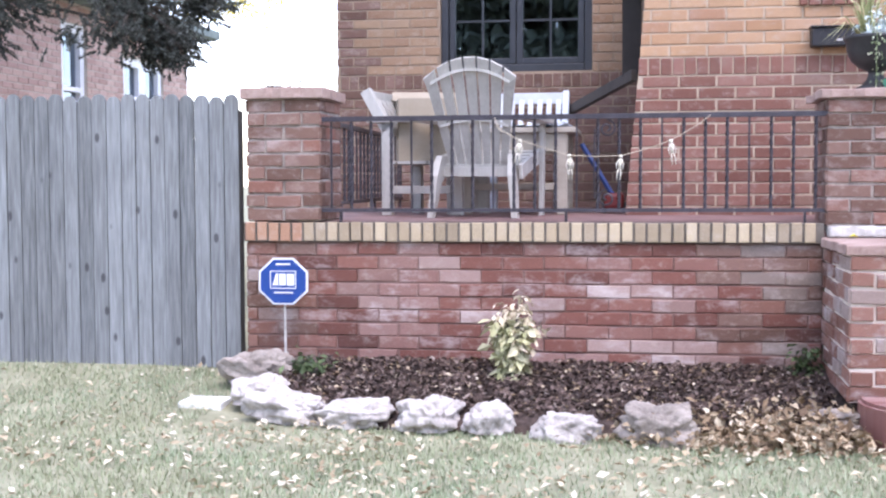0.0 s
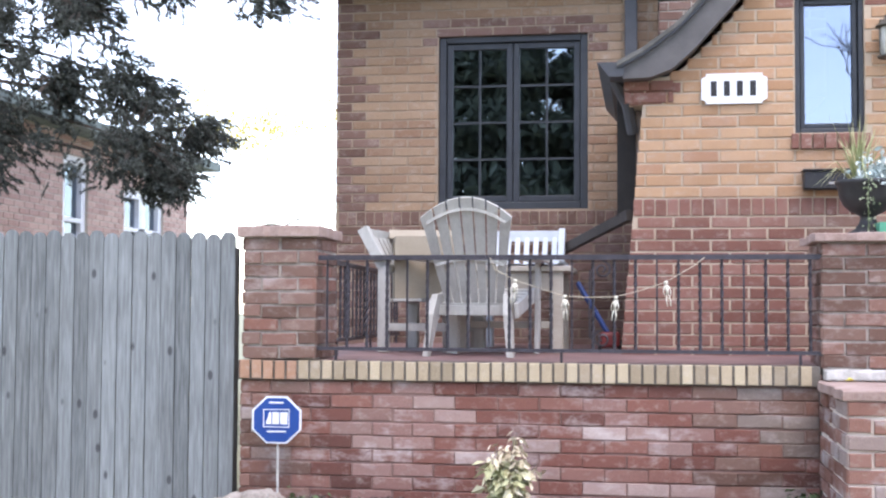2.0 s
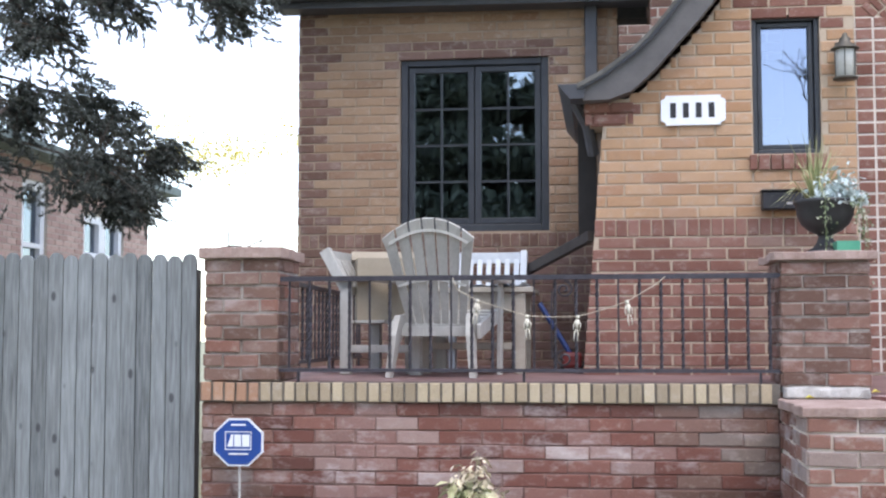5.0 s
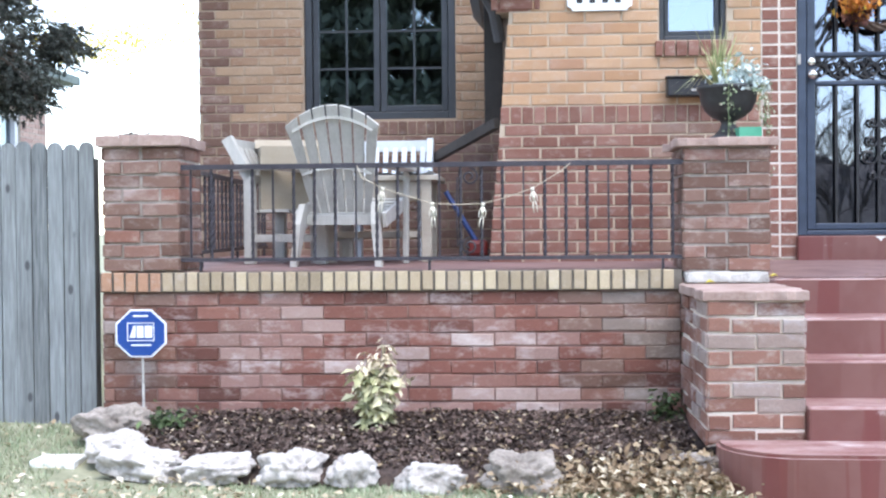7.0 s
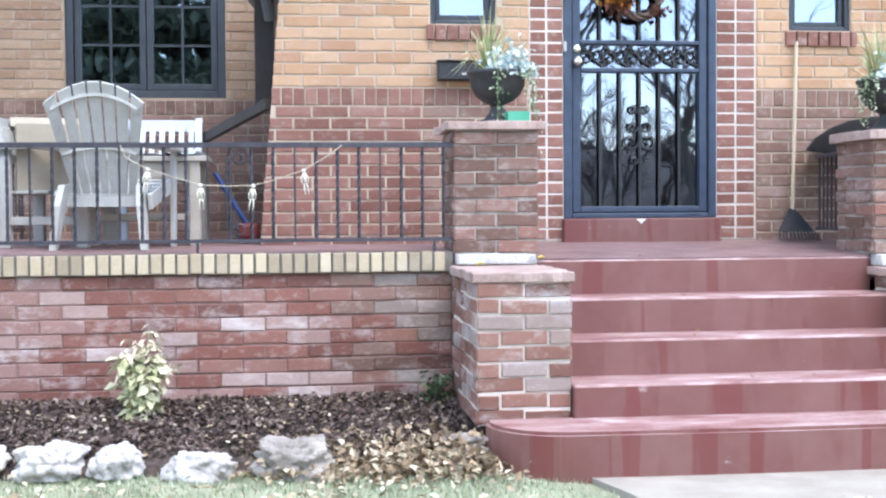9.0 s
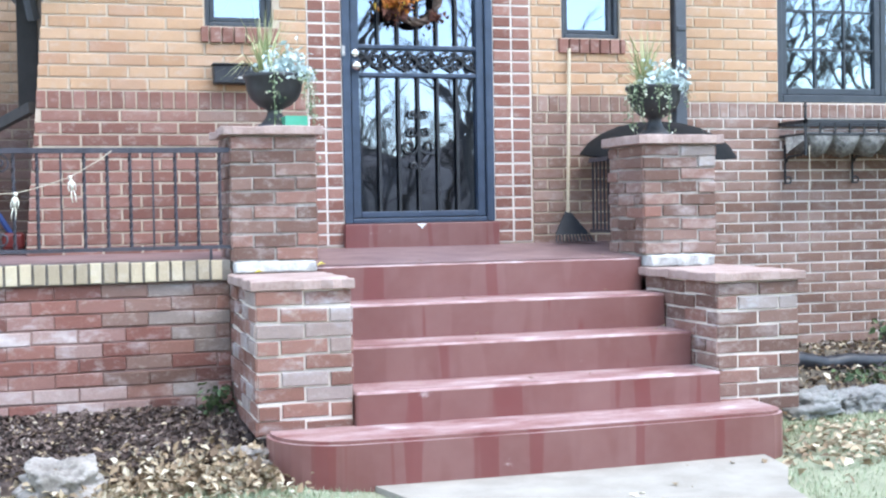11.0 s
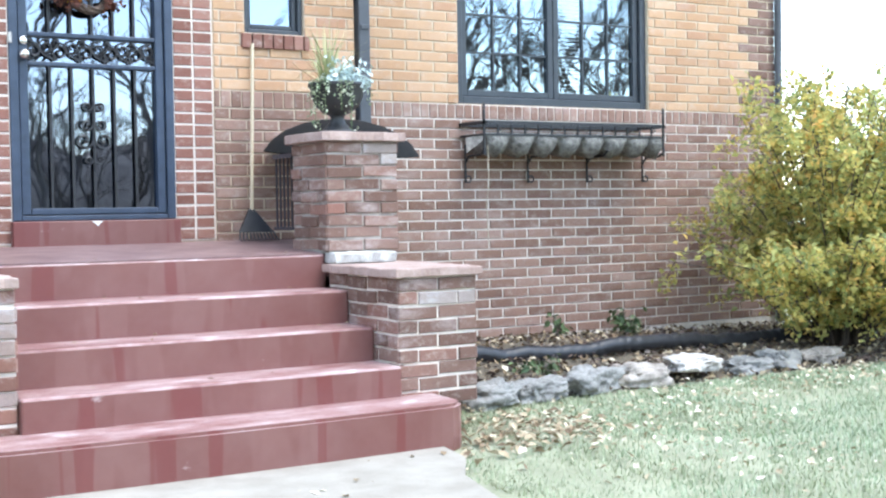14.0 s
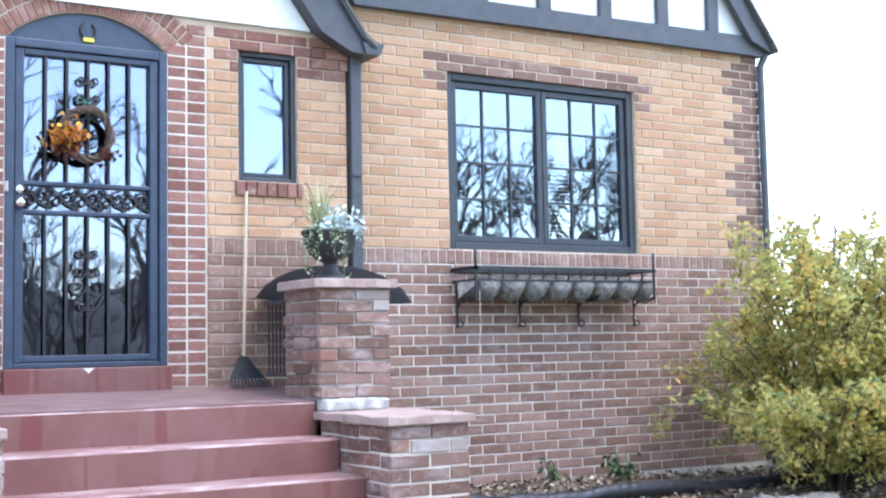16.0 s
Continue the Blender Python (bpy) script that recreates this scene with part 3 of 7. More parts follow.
steps = thing("entry_steps", "red-painted concrete entry steps with worn white edges", "steps", (4.2, -0.6, 0))
ST = [(-0.002, 0.818, "tread"), (-0.283, 0.641, "tread"), (-0.565, 0.472, "tread"), (-0.845, 0.305, "tread")]
for y, z, nm in ST:
    bm = bmesh.new()
    box(bm, 3.322, 5.075, y, 0.011, -0.05 if y < -0.8 else z - 0.22, z, 0.012)
    worn_top(part("step", bm, RED, steps))
bm = bmesh.new()
pts = []
for k in range(11):
    a = math.pi / 2 + math.pi / 2 * k / 10 * 1.15
    pts.append((3.24 + 0.31 * math.cos(a) , -0.875 + 0.31 * -math.sin(a)))
front = [(3.24 + (5.09 - 3.24) * i / 10, -1.185 - 0.02 * math.sin(math.pi * i / 10)) for i in range(11)]
rr = [(5.11 + 0.14 * math.sin(a), -1.05 - 0.135 * math.cos(a)) for a in (0.3, 0.7, 1.1, 1.4)]
slab(bm, [(3.0, -0.803)] + pts[::-1] + front[1:] + rr + [(5.26, -0.803)], -0.16, 0.16)
bmesh.ops.bevel(bm, geom=[e for e in bm.edges if all(v.co.z > 0.15 for v in e.verts)], offset=0.015, segments=2, affect="EDGES")
worn_top(part("step", bm, RED, steps, "wide rounded lowest step"))
bm = bmesh.new()
box(bm, DR[0] - 0.01, DR[1] + 0.015, V - 0.05, V + 0.2, 0.86, 1.012, 0.006)
part("threshold", bm, RED, steps, "red concrete door threshold")
bm = bmesh.new()
prism(bm, [(4.145, 1.008), (4.21, 1.008), (4.19, 0.995), (4.178, 0.978), (4.168, 0.992)], V - 0.0515, V - 0.0495)
part("paint_chip", bm, STUCCO, steps, "white chip where paint has flaked")


# ---------------- windows and door ----------------
def window(name, x0, x1, z0, z1, y, cols, rows, leaves, label, f=0.055, s=0.045, glass=None):
    """A painted window set back in its opening: frame, leaves with bars, and single panes."""
    bm = bmesh.new()
    for a in ((x0, x0 + f, z0, z1), (x1 - f, x1, z0, z1), (x0 + f, x1 - f, z1 - f, z1), (x0 + f, x1 - f, z0, z0 + f)):
        box(bm, a[0], a[1], y + 0.03, y + 0.15, a[2], a[3], 0.006)
    w = structure(name, bm, SASH, label, "window")
    step = (x1 - x0 - 2 * f) / leaves
    for k in range(leaves):
        a, b = x0 + f + k * step + 0.003, x0 + f + (k + 1) * step - 0.003
        c, d = z0 + f + 0.003, z1 - f - 0.003
        bm = bmesh.new()
        for q in ((a, a + s, c, d), (b - s, b, c, d), (a + s, b - s, d - s, d), (a + s, b - s, c, c + s)):
            box(bm, q[0], q[1], y + 0.055, y + 0.11, q[2], q[3], 0.005)
        sash = part("sash", bm, SASH, w, "dark slate casement leaf")
        a, b, c, d = a + s, b - s, c + s, d - s
        for i in range(1, cols):
            bm = bmesh.new()
            x = a + (b - a) * i / cols
            box(bm, x - 0.007, x + 0.007, y + 0.068, y + 0.092, c, d)
            part("glazing_bar", bm, SASH, sash)
        for j in range(1, rows):
            bm = bmesh.new()
            z = c + (d - c) * j / rows
            box(bm, a, b, y + 0.07, y + 0.09, z - 0.007, z + 0.007)
            part("glazing_bar", bm, SASH, sash)
        for i in range(cols):
            for j in range(rows):
                bm = bmesh.new()
                xa, xb = a + (b - a) * i / cols, a + (b - a) * (i + 1) / cols
                za, zb = c + (d - c) * j / rows, c + (d - c) * (j + 1) / rows
                tilt = rng.uniform(-0.0012, 0.0012)
                vs = [bm.verts.new(p) for p in ((xa, y + 0.08 + tilt, za), (xb, y + 0.08 - tilt, za), (xb, y + 0.081 - tilt, zb), (xa, y + 0.081 + tilt, zb))]
                bm.faces.new(vs)
                pane = part("pane", bm, glass or GLASS, sash)
                pane.visible_shadow = False
    return w


window("window_1", *WA, A, 2, 4, 2, "dark slate twin casement window with small panes")
window("window_2", *S1, V, 1, 1, 1, "narrow slate-framed window beside the door", 0.03, 0.028, GLASS_S)
window("window_3", *S2, V, 1, 1, 1, "narrow slate-framed window over a brick sill", 0.03, 0.028, GLASS_S)
window("window_4", *WB, R, 3, 4, 2, "wide slate twin casement window with small panes")

BLIND = noisy("pale_blind", (0.6, 0.6, 0.6), (0.75, 0.75, 0.74), 5, 0.7, 60)
blind = thing("window_blind", "pale slatted blind hanging inside a window", "blind", (7.95, R + 0.3, 1.8))
for k in range(28):
    bm = bmesh.new()
    box(bm, 7.72, 7.92, R + 0.27, R + 0.3, 1.8 + k * 0.03, 1.812 + k * 0.03)
    part("slat", bm, BLIND, blind)

door = thing("security_door", "black iron storm door with glass and scrollwork", "door", ((DR[0] + DR[1]) / 2, V, 1.013))
x0, x1, z0, z1 = DR[0], DR[1], 1.014, DR[3]
bm = bmesh.new()
for q in ((x0, x0 + 0.05, z0, z1), (x1 - 0.05, x1, z0, z1), (x0 + 0.05, x1 - 0.05, z1 - 0.05, z1), (x0 + 0.05, x1 - 0.05, z0, z0 + 0.03)):
    box(bm, q[0], q[1], V - 0.01, V + 0.1, q[2], q[3], 0.005)
part("door_frame", bm, DOOR_PAINT, door)
bm = bmesh.new()
tp = [(x0 + (x1 - x0) * i / 14, arch_z(x0 + (x1 - x0) * i / 14) - 0.004) for i in range(15)]
prism(bm, [(x0, z1 + 0.002)] + tp[1:-1] + [(x1, z1 + 0.002)], V + 0.03, V + 0.08)
part("transom_panel", bm, DOOR_PAINT, door, "curved dark panel over the door")
lx0, lx1, lz0, lz1 = x0 + 0.054, x1 - 0.054, z0 + 0.034, z1 - 0.054
zm0, zm1 = 1.908, 2.048
for q in ((lx0, lx0 + 0.05, lz0, lz1), (lx1 - 0.05, lx1, lz0, lz1), (lx0 + 0.05, lx1 - 0.05, lz1 - 0.035, lz1), (lx0 + 0.05, lx1 - 0.05, lz0, lz0 + 0.036), (lx0 + 0.05, lx1 - 0.05, zm0 - 0.025, zm0), (lx0 + 0.05, lx1 - 0.05, zm1, zm1 + 0.025)):
    bm = bmesh.new()
    box(bm, q[0], q[1], V + 0.005, V + 0.06, q[2], q[3], 0.005)
    part("leaf_rail", bm, DOOR_PAINT, door)
ga, gb = lx0 + 0.05, lx1 - 0.05
for k in range(1, 6):
    x = ga + (gb - ga) * k / 6
    for za, zb in ((lz0 + 0.036, zm0 - 0.025), (zm1 + 0.025, lz1 - 0.035)):
        bm = bmesh.new()
        box(bm, x - 0.007, x + 0.007, V + 0.012, V + 0.028, za, zb)
        part("bar", bm, IRON, door)
for za, zb in ((lz0 + 0.036, zm0), (zm0, zm1), (zm1, lz1 - 0.035)):
    bm = bmesh.new()
    vs = [bm.verts.new(p) for p in ((ga, V + 0.045, za), (gb, V + 0.045, za), (gb, V + 0.046, zb), (ga, V + 0.046, zb))]
    bm.faces.new(vs)
    part("pane", bm, GLASS_D, door).visible_shadow = False


def spiral(cx, cz, y, r, turns, start, sgn=1, n=18):
    return [(cx + sgn * r * (1 - 0.8 * i / n) * math.cos(start + turns * 2 * math.pi * i / n), y, cz + r * (1 - 0.8 * i / n) * math.sin(start + turns * 2 * math.pi * i / n)) for i in range(n + 1)]


bm = bmesh.new()
zc = (zm0 + zm1) / 2
for k in range(5):
    cx = ga + (gb - ga) * (k + 0.5) / 5
    for q in (1, -1):
        tube(bm, spiral(cx + q * 0.034, zc + q * 0.014, V + 0.02, 0.046, 1.5, q * 1.2, q, 20), 0.0075, 4)
        tube(bm, spiral(cx + q * 0.062, zc - q * 0.04, V + 0.02, 0.024, 1.2, -q * 1.4, q, 12), 0.006, 4)
        tube(bm, [(cx - q * 0.07, V + 0.02, zc + q * 0.055), (cx - q * 0.02, V + 0.018, zc + q * 0.03), (cx + q * 0.01, V + 0.02, zc - q * 0.01)], 0.007, 4)
part("scroll_panel", bm, IRON, door, "black wrought scroll band")
for cz in (1.50, 2.51):
    bm = bmesh.new()
    xm = ga + (gb - ga) / 2
    for s in (1, -1):
        for dz, r in ((0.165, 0.030), (0.06, 0.036), (-0.03, 0.052), (-0.14, 0.026)):
            tube(bm, spiral(xm + s * (r + 0.006), cz + dz, V + 0.014, r, 1.25, math.pi, s, 16), 0.0075, 4)
    tube(bm, [(xm, V + 0.014, cz - 0.21), (xm, V + 0.014, cz + 0.20)], 0.009, 5)
    part("scroll_ornament", bm, IRON, door)
BRASS = noisy("brushed_nickel", (0.55, 0.53, 0.5), (0.75, 0.73, 0.7), 40, 0.25, 200, metal=1.0, bump=0.02)
for z, r in ((2.018, 0.024), (1.940, 0.031)):
    bm = bmesh.new()
    bmesh.ops.create_uvsphere(bm, u_segments=16, v_segments=10, radius=r, matrix=Matrix.Translation((lx0 + 0.027, V - 0.03 if r > 0.03 else V - 0.004, z)) @ Matrix.Diagonal((1, 1 if r > 0.03 else 0.45, 1, 1)))
    if r > 0.03:
        tube(bm, [(lx0 + 0.027, V + 0.006, z), (lx0 + 0.027, V - 0.02, z)], 0.015, 10)
    part("door_knob" if r > 0.03 else "deadbolt", bm, BRASS, door, "round nickel knob" if r > 0.03 else "round nickel lock", True)
bm = bmesh.new()
box(bm, x0 - 0.004, x0 + 0.016, V - 0.022, V - 0.01, 2.0, 2.06, 0.004)
part("strike_plate", bm, PALE, door, "white lock plate")
hs = thing("horseshoe", "dark iron horseshoe fixed over the door", "horseshoe", (ARCH_C - 0.01, V + 0.02, 2.98))
bm = bmesh.new()
tube(bm, [(ARCH_C + 0.045 * math.sin(a) * (1 if abs(a) < 2 else 0.9), V + 0.02, 2.975 - 0.05 * math.cos(a)) for a in [(-2.5 + 5.0 * i / 16) for i in range(17)]], 0.007, 6)
part("shoe", bm, IRON, hs)
YEL = noisy("yellow_tag", (0.5, 0.42, 0.05), (0.6, 0.5, 0.1), 20, 0.6, 90)
bm = bmesh.new()
box(bm, ARCH_C - 0.03, ARCH_C + 0.035, V + 0.012, V + 0.029, 2.905, 2.93, 0.003)
part("tag", bm, YEL, hs, "small yellow tag")

# ---------------- roofs and gables ----------------
def ribbon(bm, top, low, y0, y1):
    """A board between two lines of (x, z)."""
    prism(bm, list(top) + list(low)[::-1], y0, y1)


left_o = [(1.93, 2.53), (2.08, 2.61), (2.255, 2.737), (2.36, 2.838), (2.453, 2.949), (2.56, 3.09), (2.65, 3.229), (3.0, 3.73), (4.16, 5.35)]
left_i = [(1.945, 2.47), (2.1, 2.475), (2.224, 2.52), (2.36, 2.64), (2.484, 2.78), (2.61, 2.92), (2.72, 3.055), (3.1, 3.58), (4.16, 5.1)]
right_o = [(5.985, 3.02), (5.90, 3.085), (5.74, 3.316), (4.16, 5.35)]
right_i = [(5.955, 2.985), (5.83, 2.99), (5.62, 3.10), (4.16, 5.1)]
RAKE = noisy("weathered_slate_paint", (0.075, 0.070, 0.070), (0.125, 0.116, 0.114), 9, 0.6, 150, bump=0.05)
bay_roof = thing("bay_roof", "dark slate flared gable roof over the entrance", "roof", (4.1, V, 3.1))
bm = bmesh.new()
ribbon(bm, left_o, left_i, V - 0.14, V - 0.03)
part("rake_board", bm, RAKE, bay_roof, "curved dark slate rake board")
bm = bmesh.new()
ribbon(bm, [(x - 0.015, z + 0.035) for x, z in left_o], [(x, z) for x, z in left_o], V - 0.17, V - 0.03)
part("rake_molding", bm, TRIM, bay_roof)
bm = bmesh.new()
ribbon(bm, right_o, right_i, V - 0.14, V - 0.03)
part("rake_board", bm, TRIM, bay_roof, "dark slate rake board")
bm = bmesh.new()
ribbon(bm, [(x + 0.012, z + 0.03) for x, z in right_o], right_o, V - 0.17, V - 0.03)
part("rake_molding", bm, TRIM, bay_roof)
for line, sx in ((left_o, -1), (right_o, 1)):
    bm = bmesh.new()
    for (xa, za), (xb, zb) in zip(line, line[1:]):
        vs = [bm.verts.new(p) for p in ((xa + sx * 0.016, V - 0.18, za + 0.036), (xb + sx * 0.016, V - 0.18, zb + 0.036), (xb + sx * 0.016, 4.6, zb + 0.036), (xa + sx * 0.016, 4.6, za + 0.036))]
        lo = [bm.verts.new(v.co - Vector((0, 0, 0.03))) for v in vs]
        bm.faces.new(vs)
        bm.faces.new(lo[::-1])
        for i in range(4):
            bm.faces.new((vs[i], lo[i], lo[(i + 1) % 4], vs[(i + 1) % 4]))
    bmesh.ops.recalc_face_normals(bm, faces=bm.faces[:])
    part("roof_slope", bm, CHIM_D, bay_roof, "dark shingled slope")
bm = bmesh.new()
prism(bm, [(2.78, 3.122), (5.6, 3.122), (4.16, 5.08)], V - 0.02, V + 0.2)
part("gable_panel", bm, STUCCO, bay_roof, "white stucco gable panel")
bm = bmesh.new()
prism(bm, [(1.80, 2.565), (1.96, 2.565), (1.95, 2.48), (1.87, 2.48)], V - 0.16, 2.7)
part("gutter", bm, TRIM, bay_roof, "grey box gutter end")
bm = bmesh.new()
tube(bm, [(1.89, V + 0.05, 2.5), (1.97, V + 0.12, 2.36), (2.0, V + 0.2, 2.2)], 0.035, 8)
part("gutter_elbow", bm, TRIM, bay_roof)
bm = bmesh.new()
prism(bm, [(5.9, 3.06), (6.06, 3.06), (6.03, 2.985), (5.93, 2.985)], V - 0.16, R + 0.0)
part("gutter", bm, TRIM, bay_roof, "grey box gutter end")

pipe = thing("downspout", "dark slate downspout running down the wall corner", "downspout", (5.93, V - 0.05, 0.9))
bm = bmesh.new()
box(bm, 5.875, 5.955, V - 0.03, V + 0.05, 1.55, 2.99, 0.008)
part("pipe", bm, TRIM, pipe)
bm = bmesh.new()
box(bm, 5.885, 5.945, V - 0.04, V + 0.06, 2.2, 2.23, 0.004)
part("bracket", bm, TRIM, pipe)
pipe2 = thing("downspout", "slate square downspout under the eave", "downspout", (2.02, A - 0.06, 2.0))
bm = bmesh.new()
box(bm, 1.93, 2.02, A - 0.10, A - 0.014, 2.66, 3.55, 0.008)
part("pipe", bm, TRIM, pipe2)

roof = thing("main_roof", "dark shingled house roof with slate eave board", "roof", (1.0, 4, 3.6))
bm = bmesh.new()
prism(bm, [(HL - 0.12, 3.535), (2.5, 3.505), (2.5, 3.57), (HL - 0.12, 3.60)], A - 0.22, A - 0.02)
part("fascia", bm, TRIM, roof, "dark slate eave board")
bm = bmesh.new()
prism(bm, [(HL - 0.15, 3.585), (2.5, 3.555), (2.5, 3.635), (HL - 0.15, 3.665)], A - 0.30, A - 0.18)
part("gutter", bm, TRIM, roof, "slate gutter along the eave")
for k in range(11):
    bm = bmesh.new()
    ya, yb = A - 0.28 + k * 0.155, A - 0.28 + (k + 1) * 0.155
    za, zb = 3.655 + k * 0.14, 3.655 + (k + 1) * 0.14
    xl = HL - 0.14 + k * 0.012
    vs = [bm.verts.new(p) for p in ((xl, ya, za + 0.018), (3.0, ya, za - 0.01), (3.0, yb, zb - 0.02), (xl, yb, zb))]
    lo = [bm.verts.new(v.co - Vector((0, -0.02, 0.03))) for v in vs]
    bm.faces.new(vs)
    bm.faces.new(lo[::-1])
    for i in range(4):
        bm.faces.new((vs[i], lo[i], lo[(i + 1) % 4], vs[(i + 1) % 4]))
    bmesh.ops.recalc_face_normals(bm, faces=bm.faces[:])
    part("shingle_course", bm, CHIM_D, roof)
bm = bmesh.new()
for quad in ([(HL, 4.42, 5.24), (9.6, 4.42, 5.2), (9.6, 6.2, 4.6), (HL, 6.2, 4.6)], [(HL, 6.2, 4.6), (9.6, 6.2, 4.6), (9.6, 8.4, 3.4), (HL, 8.4, 3.4)]):
    bm.faces.new([bm.verts.new(p) for p in quad])
part("back_slope", bm, CHIM_D, roof)
bm = bmesh.new()
box(bm, 2.40, 3.3, 2.55, 3.3, 2.6, 5.6)
box(bm, 2.176, 2.40, 2.55, 3.3, 2.6, 3.294)
chimney = tagged(mesh_ob("chimney", bm, MORTAR), "red brick chimney rising behind the entrance gable", "chimney")

gable = thing("timbered_gable", "half-timbered gable with white stucco and slate boards", "gable", (7.8, R, 3.4))
bm = bmesh.new()
prism(bm, [(5.95, 3.36), (HR + 0.03, 3.40), (HR - 0.06, 3.55), (5.85, 3.50)], R - 0.07, R + 0.02)
part("beam", bm, TRIM, gable, "wide dark slate beam")
bm = bmesh.new()
prism(bm, [(5.6, 3.45), (HR - 0.1, 3.5), (7.7, 6.0)], R - 0.02, R + 0.2)
part("stucco_panel", bm, STUCCO, gable, "white stucco infill")
for x in (6.40, 6.95, 7.50, 8.06, 8.62, 9.14):
    h = min(x - 5.6, HR - 0.1 - x) * 1.25 + 3.45
    bm = bmesh.new()
    box(bm, x - 0.055, x + 0.055, R - 0.065, R - 0.022, 3.50, h, 0.004)
    part("timber", bm, TRIM, gable)
for sgn in (1, -1):
    bm = bmesh.new()
    o = [(HR + 0.06, 3.42), (7.7, 6.12)] if sgn > 0 else [(5.7, 3.5), (7.7, 6.12)]
    i = [(HR - 0.16, 3.5), (7.7, 5.88)] if sgn > 0 else [(5.9, 3.5), (7.7, 5.88)]
    prism(bm, o + i[::-1], R - 0.12, R - 0.068)
    part("rake_board", bm, TRIM, gable)
    bm = bmesh.new()
    for (xa, za), (xb, zb) in zip(o, o[1:]):
        vs = [bm.verts.new(p) for p in ((xa + sgn * 0.03, R - 0.16, za + 0.03), (xb, R - 0.16, zb + 0.03), (xb, 5, zb + 0.03), (xa + sgn * 0.03, 5, za + 0.03))]
        lo = [bm.verts.new(v.co - Vector((0, 0, 0.03))) for v in vs]
        bm.faces.new(vs)
        bm.faces.new(lo[::-1])
        for k in range(4):
            bm.faces.new((vs[k], lo[k], lo[(k + 1) % 4], vs[(k + 1) % 4]))
    bmesh.ops.recalc_face_normals(bm, faces=bm.faces[:])
    part("roof_slope", bm, CHIM_D, gable)
pipe3 = thing("downspout", "thin slate corner downspout beside the house corner", "downspout", (HR + 0.02, R, 0.1))
bm = bmesh.new()
tube(bm, [(HR + 0.04, R - 0.06, 3.42), (HR + 0.0, R - 0.034, 3.32), (HR + 0.0, R - 0.034, 0.1)], 0.03, 8)
part("pipe", bm, TRIM, pipe3)


# ---------------- yard ----------------
def varied(name, stops, rough=0.8, scale=20, amount=0.3, trans=0.0, spec=0.3, bump=0.0, glow=0.0, patch=None, patch_size=0.8):
    """A colour for each leaf, stone or blade, with a finer mottling."""
    m = Nodes(name)
    col = m.ramp(m.rand(), stops)
    f = m.noise(m.world_coords(), scale, 4)
    col = m.mix(amount, col, m.ramp(f, [(0.3, (0.2, 0.2, 0.2)), (0.7, (0.9, 0.9, 0.9))]), "OVERLAY")
    if patch:
        dry = m.ramp(m.noise(m.world_coords((1.0, 1.6, 1)), patch_size, 4), [(0.40, (1, 1, 1)), (0.62, (0, 0, 0))])
        col = m.mix(m.math("MULTIPLY", dry, 0.5), col, patch)
    if bump:
        m.bump(f, bump, 0.01)
    if trans:
        m.bsdf.inputs["Transmission Weight"].default_value = 0.0
        m.bsdf.inputs["Subsurface Weight"].default_value = trans
        m.bsdf.inputs["Subsurface Radius"].default_value = (0.01, 0.01, 0.005)
    m.done(col, rough, spec=spec)
    if glow:
        tl, mx = m.node("ShaderNodeBsdfTranslucent"), m.node("ShaderNodeMixShader")
        mx.inputs[0].default_value = glow
        m.l.new(col, tl.inputs[0])
        m.l.new(m.bsdf.outputs[0], mx.inputs[1])
        m.l.new(tl.outputs[0], mx.inputs[2])
        m.l.new(mx.outputs[0], m.out.inputs[0])
    return m.mat


LEAF_DRY = varied("dry_leaves", [(0.0, (0.13, 0.085, 0.052)), (0.3, (0.25, 0.175, 0.105)), (0.7, (0.39, 0.305, 0.20)), (1.0, (0.55, 0.48, 0.365))], 0.75)
LEAF_PALE = varied("bleached_leaves", [(0.0, (0.22, 0.16, 0.095)), (0.3, (0.36, 0.29, 0.19)), (0.7, (0.50, 0.43, 0.31)), (1.0, (0.66, 0.60, 0.48))], 0.75)
CHIP = varied("bark_chips", [(0.0, (0.028, 0.019, 0.016)), (0.55, (0.095, 0.064, 0.054)), (0.9, (0.18, 0.13, 0.11)), (1.0, (0.34, 0.28, 0.24))], 0.95)
GRASS = varied("grass_blades", [(0.0, (0.17, 0.23, 0.125)), (0.4, (0.245, 0.315, 0.19)), (0.75, (0.33, 0.38, 0.265)), (1.0, (0.46, 0.47, 0.36))], 0.7, patch=(0.34, 0.33, 0.21))
BUSH_L = varied("bush_leaves", [(0.0, (0.16, 0.21, 0.09)), (0.2, (0.34, 0.36, 0.13)), (0.5, (0.60, 0.52, 0.17)), (0.85, (0.76, 0.56, 0.18)), (1.0, (0.70, 0.40, 0.13))], 0.6, glow=0.6, patch=(0.38, 0.42, 0.17), patch_size=2.2)
NEEDLE = varied("spruce_needles", [(0.0, (0.03, 0.033, 0.028)), (0.6, (0.07, 0.077, 0.068)), (1.0, (0.15, 0.17, 0.155))], 0.7)
BARK = noisy("rough_bark", (0.05, 0.038, 0.03), (0.13, 0.10, 0.085), 12, 0.95, 90, bump=0.8, dist=0.02)
TWIG = noisy("grey_twig", (0.10, 0.085, 0.075), (0.2, 0.175, 0.16), 20, 0.9, 120)
ROCK = noisy("pale_limestone", (0.23, 0.205, 0.185), (0.70, 0.65, 0.61), 9, 0.95, 40, bump=1.0, dist=0.03)
ROCK_G = noisy("grey_rock", (0.10, 0.095, 0.088), (0.36, 0.345, 0.325), 7, 0.95, 45, bump=1.0, dist=0.03)
